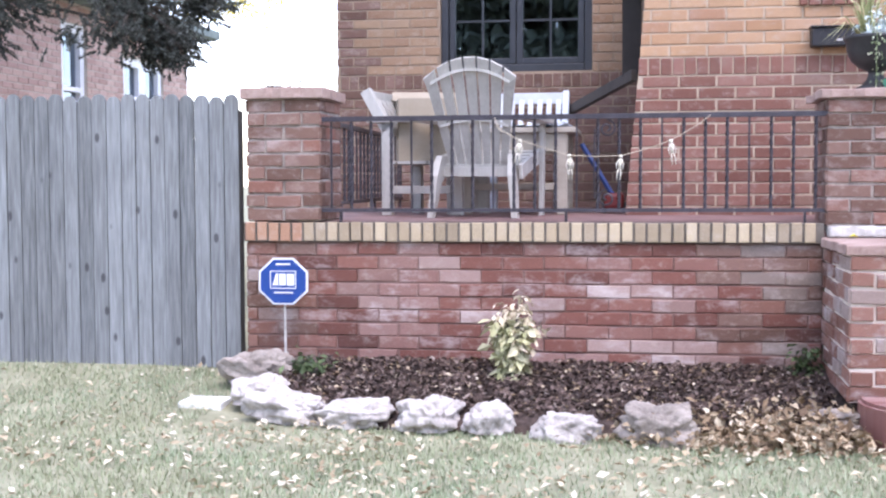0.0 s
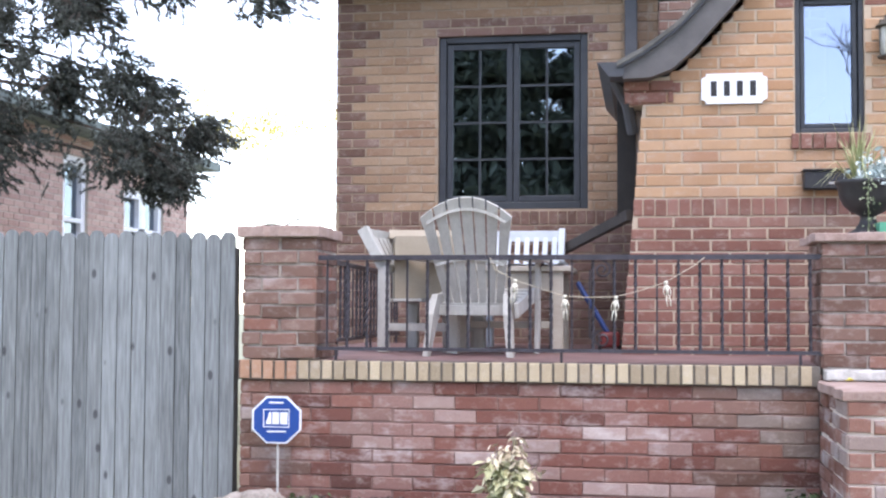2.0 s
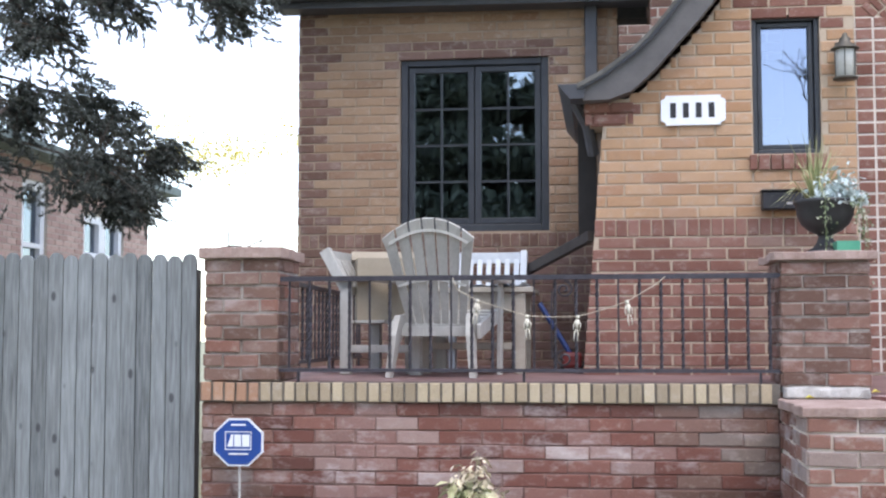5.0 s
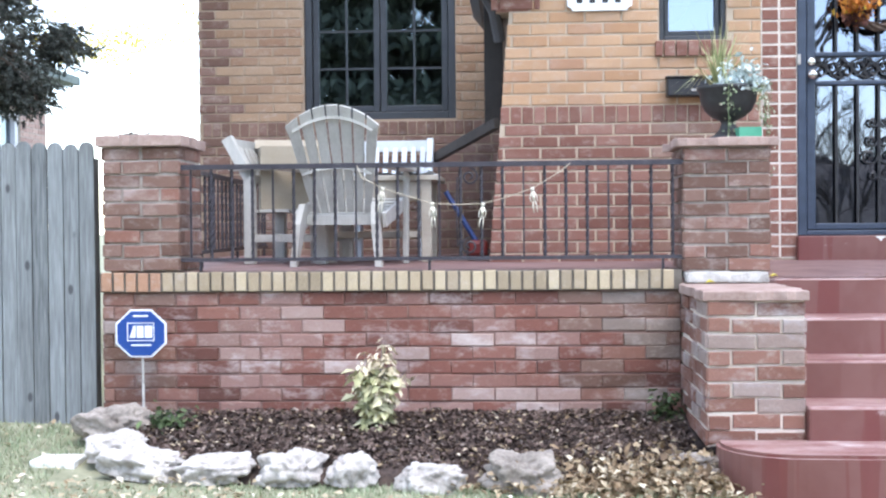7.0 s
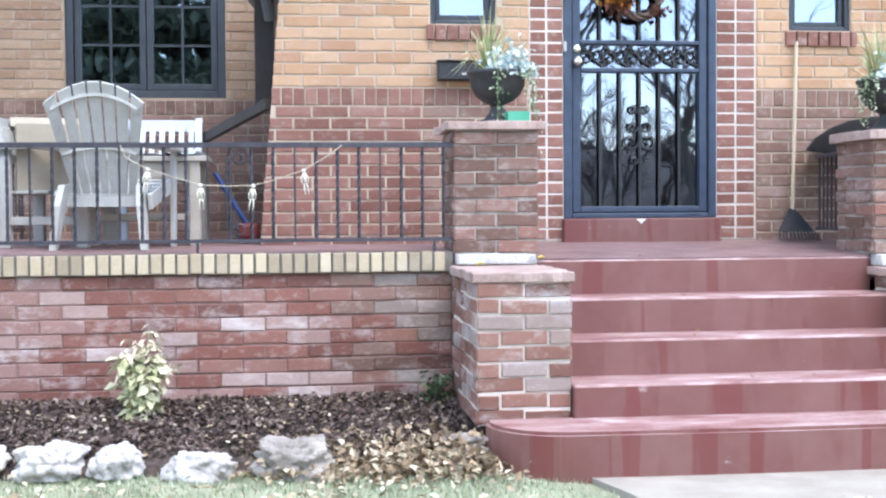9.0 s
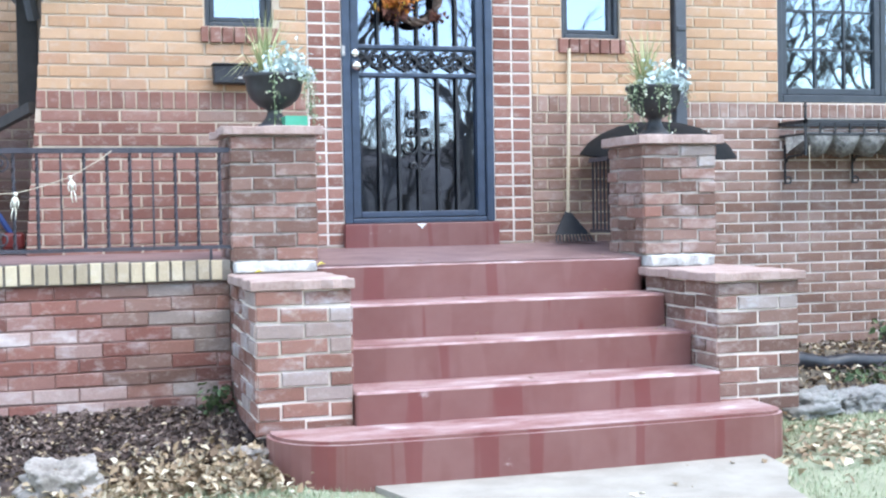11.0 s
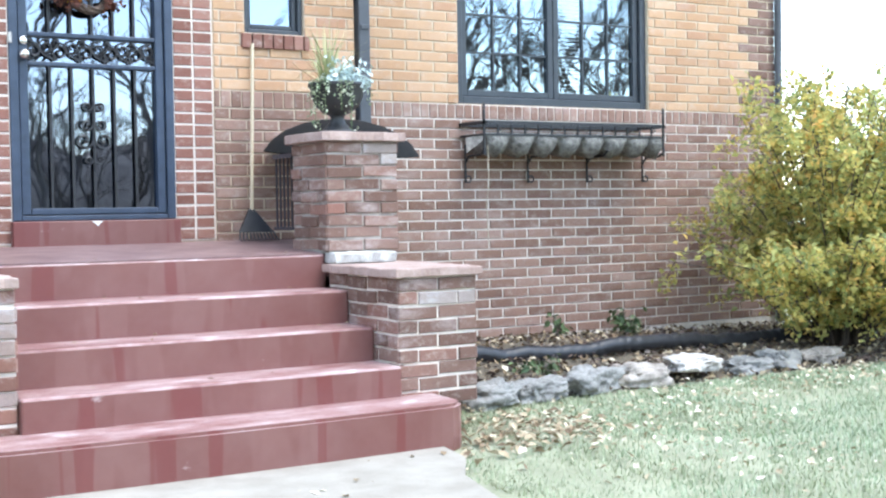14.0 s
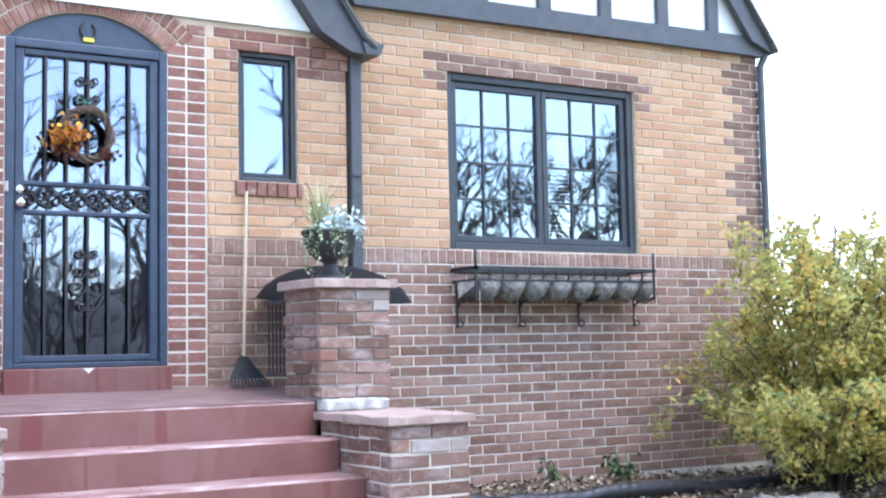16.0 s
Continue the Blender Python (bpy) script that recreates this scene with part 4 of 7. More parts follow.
ROCK_B = noisy("tan_rock", (0.12, 0.098, 0.084), (0.46, 0.405, 0.355), 7, 0.95, 45, bump=1.0, dist=0.03)


def pieces(name, vs, fs, material, label, category, kind="stuff"):
    me = bpy.data.meshes.new(name)
    me.from_pydata(vs, [], fs)
    me.materials.append(material)
    return tagged(new(name, me), label, category, "", kind)


def leaf_verts(rg, p, size, flat=0.6, up=None):
    """A folded leaf of two halves: six corners about p."""
    yaw = rg.uniform(0, 2 * math.pi)
    q = Euler((rg.gauss(0, flat), rg.gauss(0, flat), yaw)).to_matrix()
    w = size * rg.uniform(0.2, 0.38)
    lift = size * rg.uniform(0.05, 0.3)
    waist = size * rg.uniform(-0.16, 0.16)
    pts = [(-size / 2, 0, 0), (waist, -w, lift), (size / 2, 0, lift * 0.5), (waist * 0.5, w * rg.uniform(0.7, 1.2), lift)]
    return [tuple(Vector(p) + q @ Vector(c)) for c in pts]


def scatter(name, n, place, lo, hi, flat, material, label, category, seed):
    rg = random.Random(seed)
    vs, fs = [], []
    for _ in range(n):
        p = place(rg)
        if p is None:
            continue
        b = len(vs)
        vs += leaf_verts(rg, p, rg.uniform(lo, hi), flat)
        fs += [(b, b + 1, b + 2), (b, b + 2, b + 3)]
    return pieces(name, vs, fs, material, label, category)


def on_walk(x, y):
    return y < -1.1 and 3.4 < x < 4.9


def blades(name, n, areas, seed):
    rg = random.Random(seed)
    vs, fs = [], []
    total = sum((a[1] - a[0]) * (a[3] - a[2]) for a in areas)
    for x0, x1, y0, y1 in areas:
        for _ in range(int(n * (x1 - x0) * (y1 - y0) / total)):
            x, y = rg.uniform(x0, x1), rg.uniform(y0, y1)
            if (0.05 < x < 5.3 and y > -0.94) or on_walk(x, y) or (x > 5.4 and y > -0.42):
                continue
            if noise.noise(Vector((x * 1.3, y * 1.3, 9))) < -0.25 and rg.random() < 0.6:
                continue
            z = lawn_height(x, y)
            h, a = rg.uniform(0.014, 0.036), rg.uniform(0, 6.283)
            dx, dy = math.cos(a), math.sin(a)
            ln = rg.uniform(0.1, 0.9) * h
            w = 0.003
            b = len(vs)
            vs += [(x - dy * w, y + dx * w, z), (x + dy * w, y - dx * w, z), (x + dx * ln, y + dy * ln, z + h)]
            fs.append((b, b + 1, b + 2))
    return pieces(name, vs, fs, GRASS, "short thinning lawn grass", "grass")


GRASS.node_tree.nodes["Principled BSDF"].inputs["Specular IOR Level"].default_value = 0.15
blades("grass", 170000, [(-1.9, 3.5, -2.7, -0.95), (-1.9, 0.1, -0.95, 0.0), (4.7, 11.5, -3.2, -0.35), (10.2, 13.5, -0.4, 2.5)], 11)


blades("grass", 45000, [(-7.0, 3.4, -9.0, -2.7), (4.75, 14.0, -9.0, -3.2)], 13)


def lawn_spot(rg):
    x, y = rg.uniform(-2.2, 11.5), rg.uniform(-3.6, 0.0)
    if (0.05 < x < 5.5 and y > -0.95) or (on_walk(x, y) and rg.random() < 0.9) or (x > 5.4 and y > -0.42):
        return None
    if 3.0 < x < 5.35 and y > -1.6:
        return None
    if noise.noise(Vector((x * 0.9, y * 1.7, 7.0))) + rg.uniform(-0.35, 0.35) < -0.08 or x < 0.4 and y > -0.9 and rg.random() < 0.6:
        return None
    if x > 5.3 and rg.random() < 0.25 + 0.4 * min(1, max(0, (-0.9 - y) / 1.2)):
        return None
    return (x, y, lawn_height(x, y) + rg.uniform(0.012, 0.04))


scatter("fallen_leaves", 21000, lawn_spot, 0.010, 0.052, 0.35, LEAF_PALE, "pale dry leaves scattered over the lawn", "fallen leaves", 3)


def heap_spot(rg):
    x, y = rg.gauss(2.72, 0.34), rg.gauss(-1.02, 0.11)
    if x > 3.0 and y > -0.8 or x < 1.7:
        return None
    if x > 2.95 and y > -1.22 or x > 3.04:
        return None
    return (x, y, max(bed_left(min(x, 3.2), y), lawn_height(x, y)) + abs(rg.gauss(0, 0.035)) + 0.01)


scatter("leaf_heap", 3000, heap_spot, 0.018, 0.058, 0.6, LEAF_DRY, "heap of dry tan leaves beside the lowest step", "fallen leaves", 4)


def edge_spot(rg):
    x, y = rg.gauss(5.55, 0.28), rg.gauss(-1.15, 0.22)
    if x < 5.24 and y > -1.22:
        return None
    return (x, y, lawn_height(x, y) + abs(rg.gauss(0, 0.02)) + 0.012)


scatter("fallen_leaves", 420, edge_spot, 0.03, 0.07, 0.35, LEAF_DRY, "yellow leaves drifted against the steps", "fallen leaves", 5)


def bed_spot(rg):
    x, y = rg.uniform(0.22, 2.88), rg.uniform(-0.86, -0.02)
    return (x, y, bed_left(x, y) + rg.uniform(0.004, 0.02))


scatter("mulch_chips", 15000, bed_spot, 0.010, 0.042, 0.5, CHIP, "dark shredded bark chips", "mulch", 6)
scatter("mulch_leaves", 1150, bed_spot, 0.012, 0.045, 0.35, LEAF_DRY, "pale leaf scraps lying on dark mulch", "fallen leaves", 7)


def bed_r_spot(rg):
    x, y = rg.uniform(5.56, 10.2), rg.uniform(-0.42, 1.22)
    return (x, y, bed_right(x, y) + rg.uniform(0.004, 0.03))


scatter("bed_leaves", 2600, bed_r_spot, 0.02, 0.065, 0.4, LEAF_DRY, "dry leaves covering the bed by the house wall", "fallen leaves", 8)
scatter("bed_chips", 3000, bed_r_spot, 0.015, 0.06, 0.5, CHIP, "dark twigs and bark in the bed", "mulch", 9)


def step_spot(rg):
    x = rg.uniform(3.4, 5.05)
    y, z, _ = rg.choice(ST)
    return (x, y + rg.uniform(0.02, 0.25), z + 0.008)


scatter("step_leaves", 40, step_spot, 0.015, 0.035, 0.2, LEAF_DRY, "few pale leaf scraps on the red steps", "fallen leaves", 12)


def stone(label, x, y, z, w, d, h, material, seed, group="edging stones of the bed"):
    bm = bmesh.new()
    bmesh.ops.create_icosphere(bm, subdivisions=5, radius=1.0)
    rg = random.Random(seed)
    off = Vector((rg.uniform(0, 50), rg.uniform(0, 50), 0))
    for v in bm.verts:
        c = v.co.copy()
        c = Vector([math.copysign(abs(k) ** 0.74, k) for k in c])
        n1 = noise.noise(c * 1.1 + off)
        n2 = noise.noise(c * 2.6 + off)
        n3 = noise.noise(c * 7 + off)
        k = 0.92 + 0.34 * n1 + 0.26 * n2 + 0.10 * n3 + 0.05 * noise.noise(c * 15 + off)
        c = c * k
        v.co = Vector((c.x * w / 2, c.y * d / 2, max(-0.4, c.z) * h * 0.43))
    m = pose(x, y, z + h * 0.22, 0, rg.uniform(-6, 6), rg.uniform(-25, 25))
    ob = mesh_ob("edging_stone", bm, material, True)
    ob.matrix_world = m
    return tagged(ob, label, "stone", group)


stone("large weathered brown boulder by the fence corner", 0.14, -0.25, 0.06, 0.36, 0.28, 0.27, ROCK_B, 13)
stone("long pale limestone edging rock", 0.44, -0.78, -0.02, 0.42, 0.26, 0.21, ROCK, 12)
stone("pale limestone edging rock with a crest", 0.25, -0.58, 0.02, 0.26, 0.24, 0.2, ROCK, 21)
stone("white rounded limestone edging rock", 0.80, -0.87, -0.02, 0.34, 0.24, 0.19, ROCK, 3)
stone("white lumpy limestone edging rock", 1.115, -0.92, -0.02, 0.27, 0.26, 0.24, ROCK, 4)
stone("white limestone rock in the bed edging", 1.375, -0.92, -0.02, 0.21, 0.22, 0.21, ROCK, 5)
stone("flat white block of limestone edging", 1.72, -0.98, -0.03, 0.27, 0.2, 0.18, ROCK, 6)
stone("grey angular edging rock by leaf litter", 2.11, -1.02, -0.03, 0.34, 0.22, 0.25, ROCK_B, 7)
stone("flat brown rock half under leaves", 2.84, -0.84, 0.02, 0.28, 0.2, 0.12, ROCK_B, 8)
for i, (x, w, h, mt) in enumerate(((5.85, 0.36, 0.20, ROCK_G), (6.2, 0.38, 0.18, ROCK_G), (6.58, 0.44, 0.24, ROCK_G), (6.97, 0.40, 0.22, ROCK_B), (7.42, 0.50, 0.16, ROCK), (7.88, 0.42, 0.16, ROCK_G), (8.2, 0.42, 0.2, ROCK_G), (8.62, 0.42, 0.16, ROCK_B))):
    stone("grey ledge rock edging the leafy bed" if mt is ROCK_G else "pale flat rock edging the leafy bed", x, -0.38 + 0.03 * i, -0.02 if i != 4 else 0.03, w, 0.26, h, mt, 30 + i, "edging stones of the house bed")
stone("small pale upright stone in the grass", 9.9, 0.2, -0.02, 0.2, 0.14, 0.16, ROCK, 50, "edging stones of the house bed")
pv = thing("paver", "white concrete paver lying in the grass", "paver", (0.0, -0.60, 0.0))
bm = bmesh.new()
box(bm, -0.12, 0.09, -0.68, -0.50, -0.012, 0.038, 0.008)
part("slab", bm, STUCCO, pv)

# fence
fence = thing("fence", "weathered grey dog-eared cedar picket fence", "fence", (-1.5, 0.05, 0.05))
for k in range(68):
    x1 = -0.052 - k * 0.0815
    w = 0.077 + rng.uniform(-0.003, 0.003)
    zt = 1.525 + 0.012 * (k / 12) + rng.uniform(-0.008, 0.008)
    zb = 0.075 + rng.uniform(-0.02, 0.02)
    bm = bmesh.new()
    a, b, c = x1 - w, x1, (x1 - w / 2)
    top = [(a, zt - 0.035), (a + 0.006, zt - 0.018), (a + 0.018, zt - 0.005), (c - 0.008, zt), (c + 0.008, zt), (b - 0.018, zt - 0.005), (b - 0.006, zt - 0.018), (b, zt - 0.035)]
    dy = rng.uniform(-0.003, 0.003)
    prism(bm, [(a + rng.uniform(-0.002, 0.002), zb), *top, (b, zb)], 0.045 + dy, 0.062 + dy)
    part("picket", bm, FENCE, fence)
for z in (0.4, 1.2):
    bm = bmesh.new()
    box(bm, -5.7, -0.06, 0.068, 0.105, z, z + 0.09)
    part("rail", bm, FENCE, fence)
for x in (-0.12, -2.5, -5.0):
    bm = bmesh.new()
    box(bm, x - 0.045, x + 0.045, 0.107, 0.197, -0.05, 1.45)
    part("post", bm, FENCE, fence)

# yard sign: a blue octagon with plain shapes
BLUE = noisy("blue_enamel", (0.012, 0.05, 0.22), (0.02, 0.075, 0.30), 10, 0.35, 90, bump=0.02)
WHITE = noisy("white_paint", (0.72, 0.74, 0.78), (0.82, 0.84, 0.88), 10, 0.5, 90, bump=0.02)
sign = thing("yard_sign", "blue octagonal yard sign on a thin stake", "sign", (0.235, -0.11, 0.12))


def octagon(r, cx, cz, sx=1.0, sz=1.0):
    return [(cx + sx * r * math.cos(math.pi / 8 + k * math.pi / 4), cz + sz * r * math.sin(math.pi / 8 + k * math.pi / 4)) for k in range(8)]


bm = bmesh.new()
prism(bm, octagon(0.138, 0.234, 0.567, 1.0, 0.93), -0.122, -0.112)
board = part("board", bm, WHITE, sign, "white-rimmed board")
bm = bmesh.new()
prism(bm, octagon(0.128, 0.234, 0.567, 1.0, 0.93), -0.1245, -0.1225)
part("face", bm, BLUE, board, "blue face")
for q in ((0.166, 0.302, 0.530, 0.534), (0.166, 0.302, 0.617, 0.621), (0.166, 0.170, 0.534, 0.617), (0.298, 0.302, 0.534, 0.617), (0.196, 0.272, 0.650, 0.658), (0.186, 0.286, 0.506, 0.513)):
    bm = bmesh.new()
    box(bm, q[0], q[1], -0.1275, -0.1248, q[2], q[3])
    part("line", bm, WHITE, board)
for a, b, lean in ((0.178, 0.208, 0.02), (0.214, 0.248, 0.0), (0.254, 0.292, 0.0)):
    bm = bmesh.new()
    prism(bm, [(a, 0.546), (b, 0.546), (b, 0.606), (a + lean, 0.606)], -0.1275, -0.1248)
    part("mark", bm, WHITE, board, "plain white block")
bm = bmesh.new()
tube(bm, [(0.24, -0.108, 0.05), (0.236, -0.108, 0.6)], 0.007, 6)
part("stake", bm, PALE, sign, "thin pale stake")


# ---------------- plants ----------------
def leafy(name, label, category, at, stems, n, size, spread, mat, seed, height, droop=0.3, stem_mat=None):
    """A small plant: thin stems and many folded leaves."""
    t = thing(name, label, category, at)
    rg = random.Random(seed)
    bm = bmesh.new()
    tips = []
    for _ in range(stems):
        a, r = rg.uniform(0, 6.283), rg.uniform(0.1, 1) * spread
        h = height * rg.uniform(0.6, 1)
        p0, p2 = Vector(at), Vector(at) + Vector((r * math.cos(a), r * math.sin(a) * 0.8, h))
        p1 = (p0 + p2) / 2 + Vector((0, 0, h * 0.2))
        tube(bm, [p0, p1, p2], [0.004, 0.003, 0.002], 4)
        tips.append((p0, p1, p2))
    part("stem", bm, stem_mat or TWIG, t)
    vs, fs = [], []
    for _ in range(n):
        p0, p1, p2 = rg.choice(tips)
        k = rg.random() ** 0.6
        p = p0 * (1 - k) ** 2 + p1 * 2 * k * (1 - k) + p2 * k * k
        p = p + Vector((rg.gauss(0, 0.025), rg.gauss(0, 0.025), rg.gauss(-0.01, 0.02)))
        b = len(vs)
        s = rg.uniform(0.6, 1.2) * size
        q = Euler((rg.uniform(0.6, 1.5), rg.gauss(0, 0.4), rg.uniform(0, 6.28))).to_matrix()
        for c in ((0, 0, 0), (-0.27 * s, -0.5 * s, 0.05 * s), (0, -s, -0.12 * s), (0.27 * s, -0.5 * s, 0.05 * s)):
            vs.append(tuple(p + q @ Vector((c[0], c[2], c[1])) ))
        fs += [(b, b + 1, b + 2), (b, b + 2, b + 3)]
    me = bpy.data.meshes.new("leaves")
    me.from_pydata(vs, [], fs)
    me.materials.append(mat)
    ob = tagged(new("leaves", me), "", "", "", "stuff")
    ob.parent = t
    ob.matrix_parent_inverse = t.matrix_world.inverted()
    return t


PALE_LEAF = varied("withered_pale_leaves", [(0.0, (0.32, 0.33, 0.18)), (0.5, (0.52, 0.50, 0.30)), (1.0, (0.68, 0.62, 0.44))], 0.75)
GREEN_LEAF = varied("green_leaves", [(0.0, (0.035, 0.06, 0.025)), (1.0, (0.11, 0.155, 0.065))], 0.6)
SILVER = varied("silver_leaves", [(0.0, (0.38, 0.46, 0.44)), (1.0, (0.72, 0.80, 0.80))], 0.7)
IVY = varied("variegated_ivy", [(0.0, (0.10, 0.15, 0.07)), (0.5, (0.30, 0.35, 0.22)), (1.0, (0.60, 0.61, 0.48))], 0.6)
SPIKE = varied("spike_blades", [(0.0, (0.20, 0.24, 0.10)), (1.0, (0.50, 0.47, 0.26))], 0.6)
pz = bed_left(1.41, -0.30)
leafy("withered_plant", "withering pale green plant standing in the mulch", "plant", (1.41, -0.30, pz - 0.01), 18, 520, 0.08, 0.10, PALE_LEAF, 61, 0.33)
DRIED = varied("dried_flowerheads", [(0.0, (0.50, 0.42, 0.28)), (1.0, (0.72, 0.62, 0.48))], 0.8)
leafy("dried_flowers", "dried tan flower heads leaning over a withered plant", "plant", (1.44, -0.30, pz - 0.01), 9, 230, 0.05, 0.13, DRIED, 62, 0.44)
leafy("weed", "low green weed at the bed's edge", "plant", (0.44, -0.33, bed_left(0.44, -0.33) - 0.01), 10, 130, 0.05, 0.12, GREEN_LEAF, 63, 0.12)
leafy("weed", "dark green weed by the brick pier", "plant", (2.80, -0.14, bed_left(2.8, -0.14) - 0.01), 9, 110, 0.05, 0.10, GREEN_LEAF, 64, 0.16)
leafy("weed", "small green plant by the house wall", "plant", (7.9, 0.95, bed_right(7.9, 0.95) - 0.01), 8, 110, 0.07, 0.16, GREEN_LEAF, 65, 0.22)
leafy("weed", "sparse green sprig against the wall", "plant", (7.35, 1.05, bed_right(7.35, 1.05) - 0.01), 5, 50, 0.06, 0.12, GREEN_LEAF, 66, 0.22)
leafy("weed", "tangle of green stems beside the black pipe", "plant", (6.55, 0.12, bed_right(6.55, 0.12) - 0.01), 12, 120, 0.06, 0.2, GREEN_LEAF, 67, 0.10)

BLACK_P = noisy("black_plastic", (0.012, 0.012, 0.015), (0.03, 0.03, 0.035), 20, 0.4, 200, bump=0.05)
drain = thing("drain_pipe", "black corrugated drain pipe lying along the bed", "pipe", (7.3, 0.45, 0.08))
bm = bmesh.new()
pp, rr_ = [], []
for i in range(260):
    k = i / 259
    x = 5.5 + 3.75 * k
    pp.append((x, 0.40 + 0.03 * math.sin(k * 9), bed_right(x, 0.42) + 0.045 + 0.012 * math.sin(k * 14)))
    rr_.append(0.05 if i % 2 else 0.0485)
tube(bm, pp, rr_, 12)
part("corrugated_hose", bm, BLACK_P, drain, "", True)
ex, ey, ez = pp[-1]
bm = bmesh.new()
tube(bm, [(ex - 0.02, ey, ez), (ex + 0.08, ey, ez + 0.02), (ex + 0.12, ey, ez + 0.12)], 0.055, 12)
part("elbow", bm, BLACK_P, drain, "dark pipe elbow")
bm = bmesh.new()
tube(bm, [(ex + 0.14, ey - 0.07, ez - 0.06), (ex + 0.14, ey - 0.07, ez + 0.07)], 0.03, 10)
part("connector", bm, PALE, drain, "pale metal connector")
bm = bmesh.new()
tube(bm, [(5.62, -0.1, 0.02), (5.60, -0.12, 0.12)], 0.045, 12)
part("end_piece", bm, BLACK_P, drain)

# bush
bush = thing("bush", "large shrub turning yellow-green beside the house corner", "bush", (9.35, 0.25, 0.0))
rg = random.Random(77)
bm = bmesh.new()
sites = []
for k in range(105):
    a = rg.uniform(0, 6.283)
    e = rg.uniform(0.15, 1.0)
    tip = Vector((9.17 + 1.5 * e * math.cos(a), 0.12 + 1.1 * e * math.sin(a), 1.94 - 1.35 * e * e + rg.uniform(-0.35, 0.12)))
    base = Vector((9.25 + 0.22 * math.cos(a) * e, 0.25 + 0.2 * math.sin(a) * e, 0.0))
    mid = base.lerp(tip, 0.5) + Vector((-0.12 * math.cos(a), -0.12 * math.sin(a), 0.28))
    path = [base * (1 - t) ** 2 + mid * 2 * t * (1 - t) + tip * t * t for t in (0, 0.25, 0.5, 0.75, 1)]
    tube(bm, path, [0.012, 0.009, 0.007, 0.005, 0.003], 5)
    for j in range(9):
        t = rg.uniform(0.18, 1.0)
        q = base * (1 - t) ** 2 + mid * 2 * t * (1 - t) + tip * t * t
        end = q + Vector((rg.gauss(0, 0.17), rg.gauss(0, 0.17), rg.gauss(0.0, 0.13)))
        tube(bm, [q, (q + end) / 2 + Vector((0, 0, 0.03)), end], [0.004, 0.003, 0.002], 3, cap=False)
        sites += [(q, end)] * 2
part("branchwork", bm, BARK, bush)
vs, fs = [], []
for _ in range(52000):
    q, e = rg.choice(sites)
    p = q.lerp(e, rg.uniform(0.1, 1.15)) + Vector((rg.gauss(0, 0.035), rg.gauss(0, 0.035), rg.gauss(0, 0.035)))
    if p.z < 0.07 + 0.12 * rg.random():
        continue
    if p.x < HR and p.y > R - 0.03:
        continue
    b = len(vs)
    vs += leaf_verts(rg, p, rg.uniform(0.028, 0.064), 0.7)
    fs += [(b, b + 1, b + 2), (b, b + 2, b + 3)]
me = bpy.data.meshes.new("leaves")
me.from_pydata(vs, [], fs)
me.materials.append(BUSH_L)
ob = tagged(new("leaves", me), "", "", "", "stuff")
ob.parent, ob.matrix_parent_inverse = bush, bush.matrix_world.inverted()

# spruce: only its hanging boughs are seen over the fence
spruce = thing("spruce_tree", "dark spruce with drooping needle boughs", "tree", (-4.3, 3.0, 0))
rg = random.Random(5)
bm = bmesh.new()
tube(bm, [(-4.3, 3.0, -0.1), (-4.32, 3.0, 2), (-4.28, 3.02, 5), (-4.3, 3.0, 9.5)], [0.24, 0.2, 0.13, 0.02], 10)
part("trunk", bm, BARK, spruce)
CLUMPS = [(-1.40, 2.27, 0.34, 0.34), (-1.06, 2.37, 0.20, 0.10), (-1.18, 2.04, 0.24, 0.13), (-2.02, 2.72, 0.20, 0.20), (-1.28, 3.44, 0.20, 0.17),
          (-1.85, 3.22, 0.20, 0.22), (-0.50, 3.36, 0.20, 0.20), (-2.05, 3.5, 0.30, 0.2), (-1.15, 3.85, 0.5, 0.3), (-0.45, 3.95, 0.25, 0.4), (-1.55, 2.72, 0.20, 0.2),
          (-2.5, 2.3, 0.3, 0.3), (-2.6, 3.0, 0.35, 0.4), (-3.1, 2.6, 0.4, 0.4), (-1.9, 4.1, 0.6, 0.3)]
for k in range(22):
    a = rg.uniform(1.9, 5.2)
    z = rg.uniform(2.4, 8.5)
    ln = 2.2 * (1 - z / 11)
    CLUMPS.append((-4.3 + ln * math.cos(a), z, 0.5, 0.3, 3.0 + ln * math.sin(a)))
vs, fs = [], []
bm = bmesh.new()
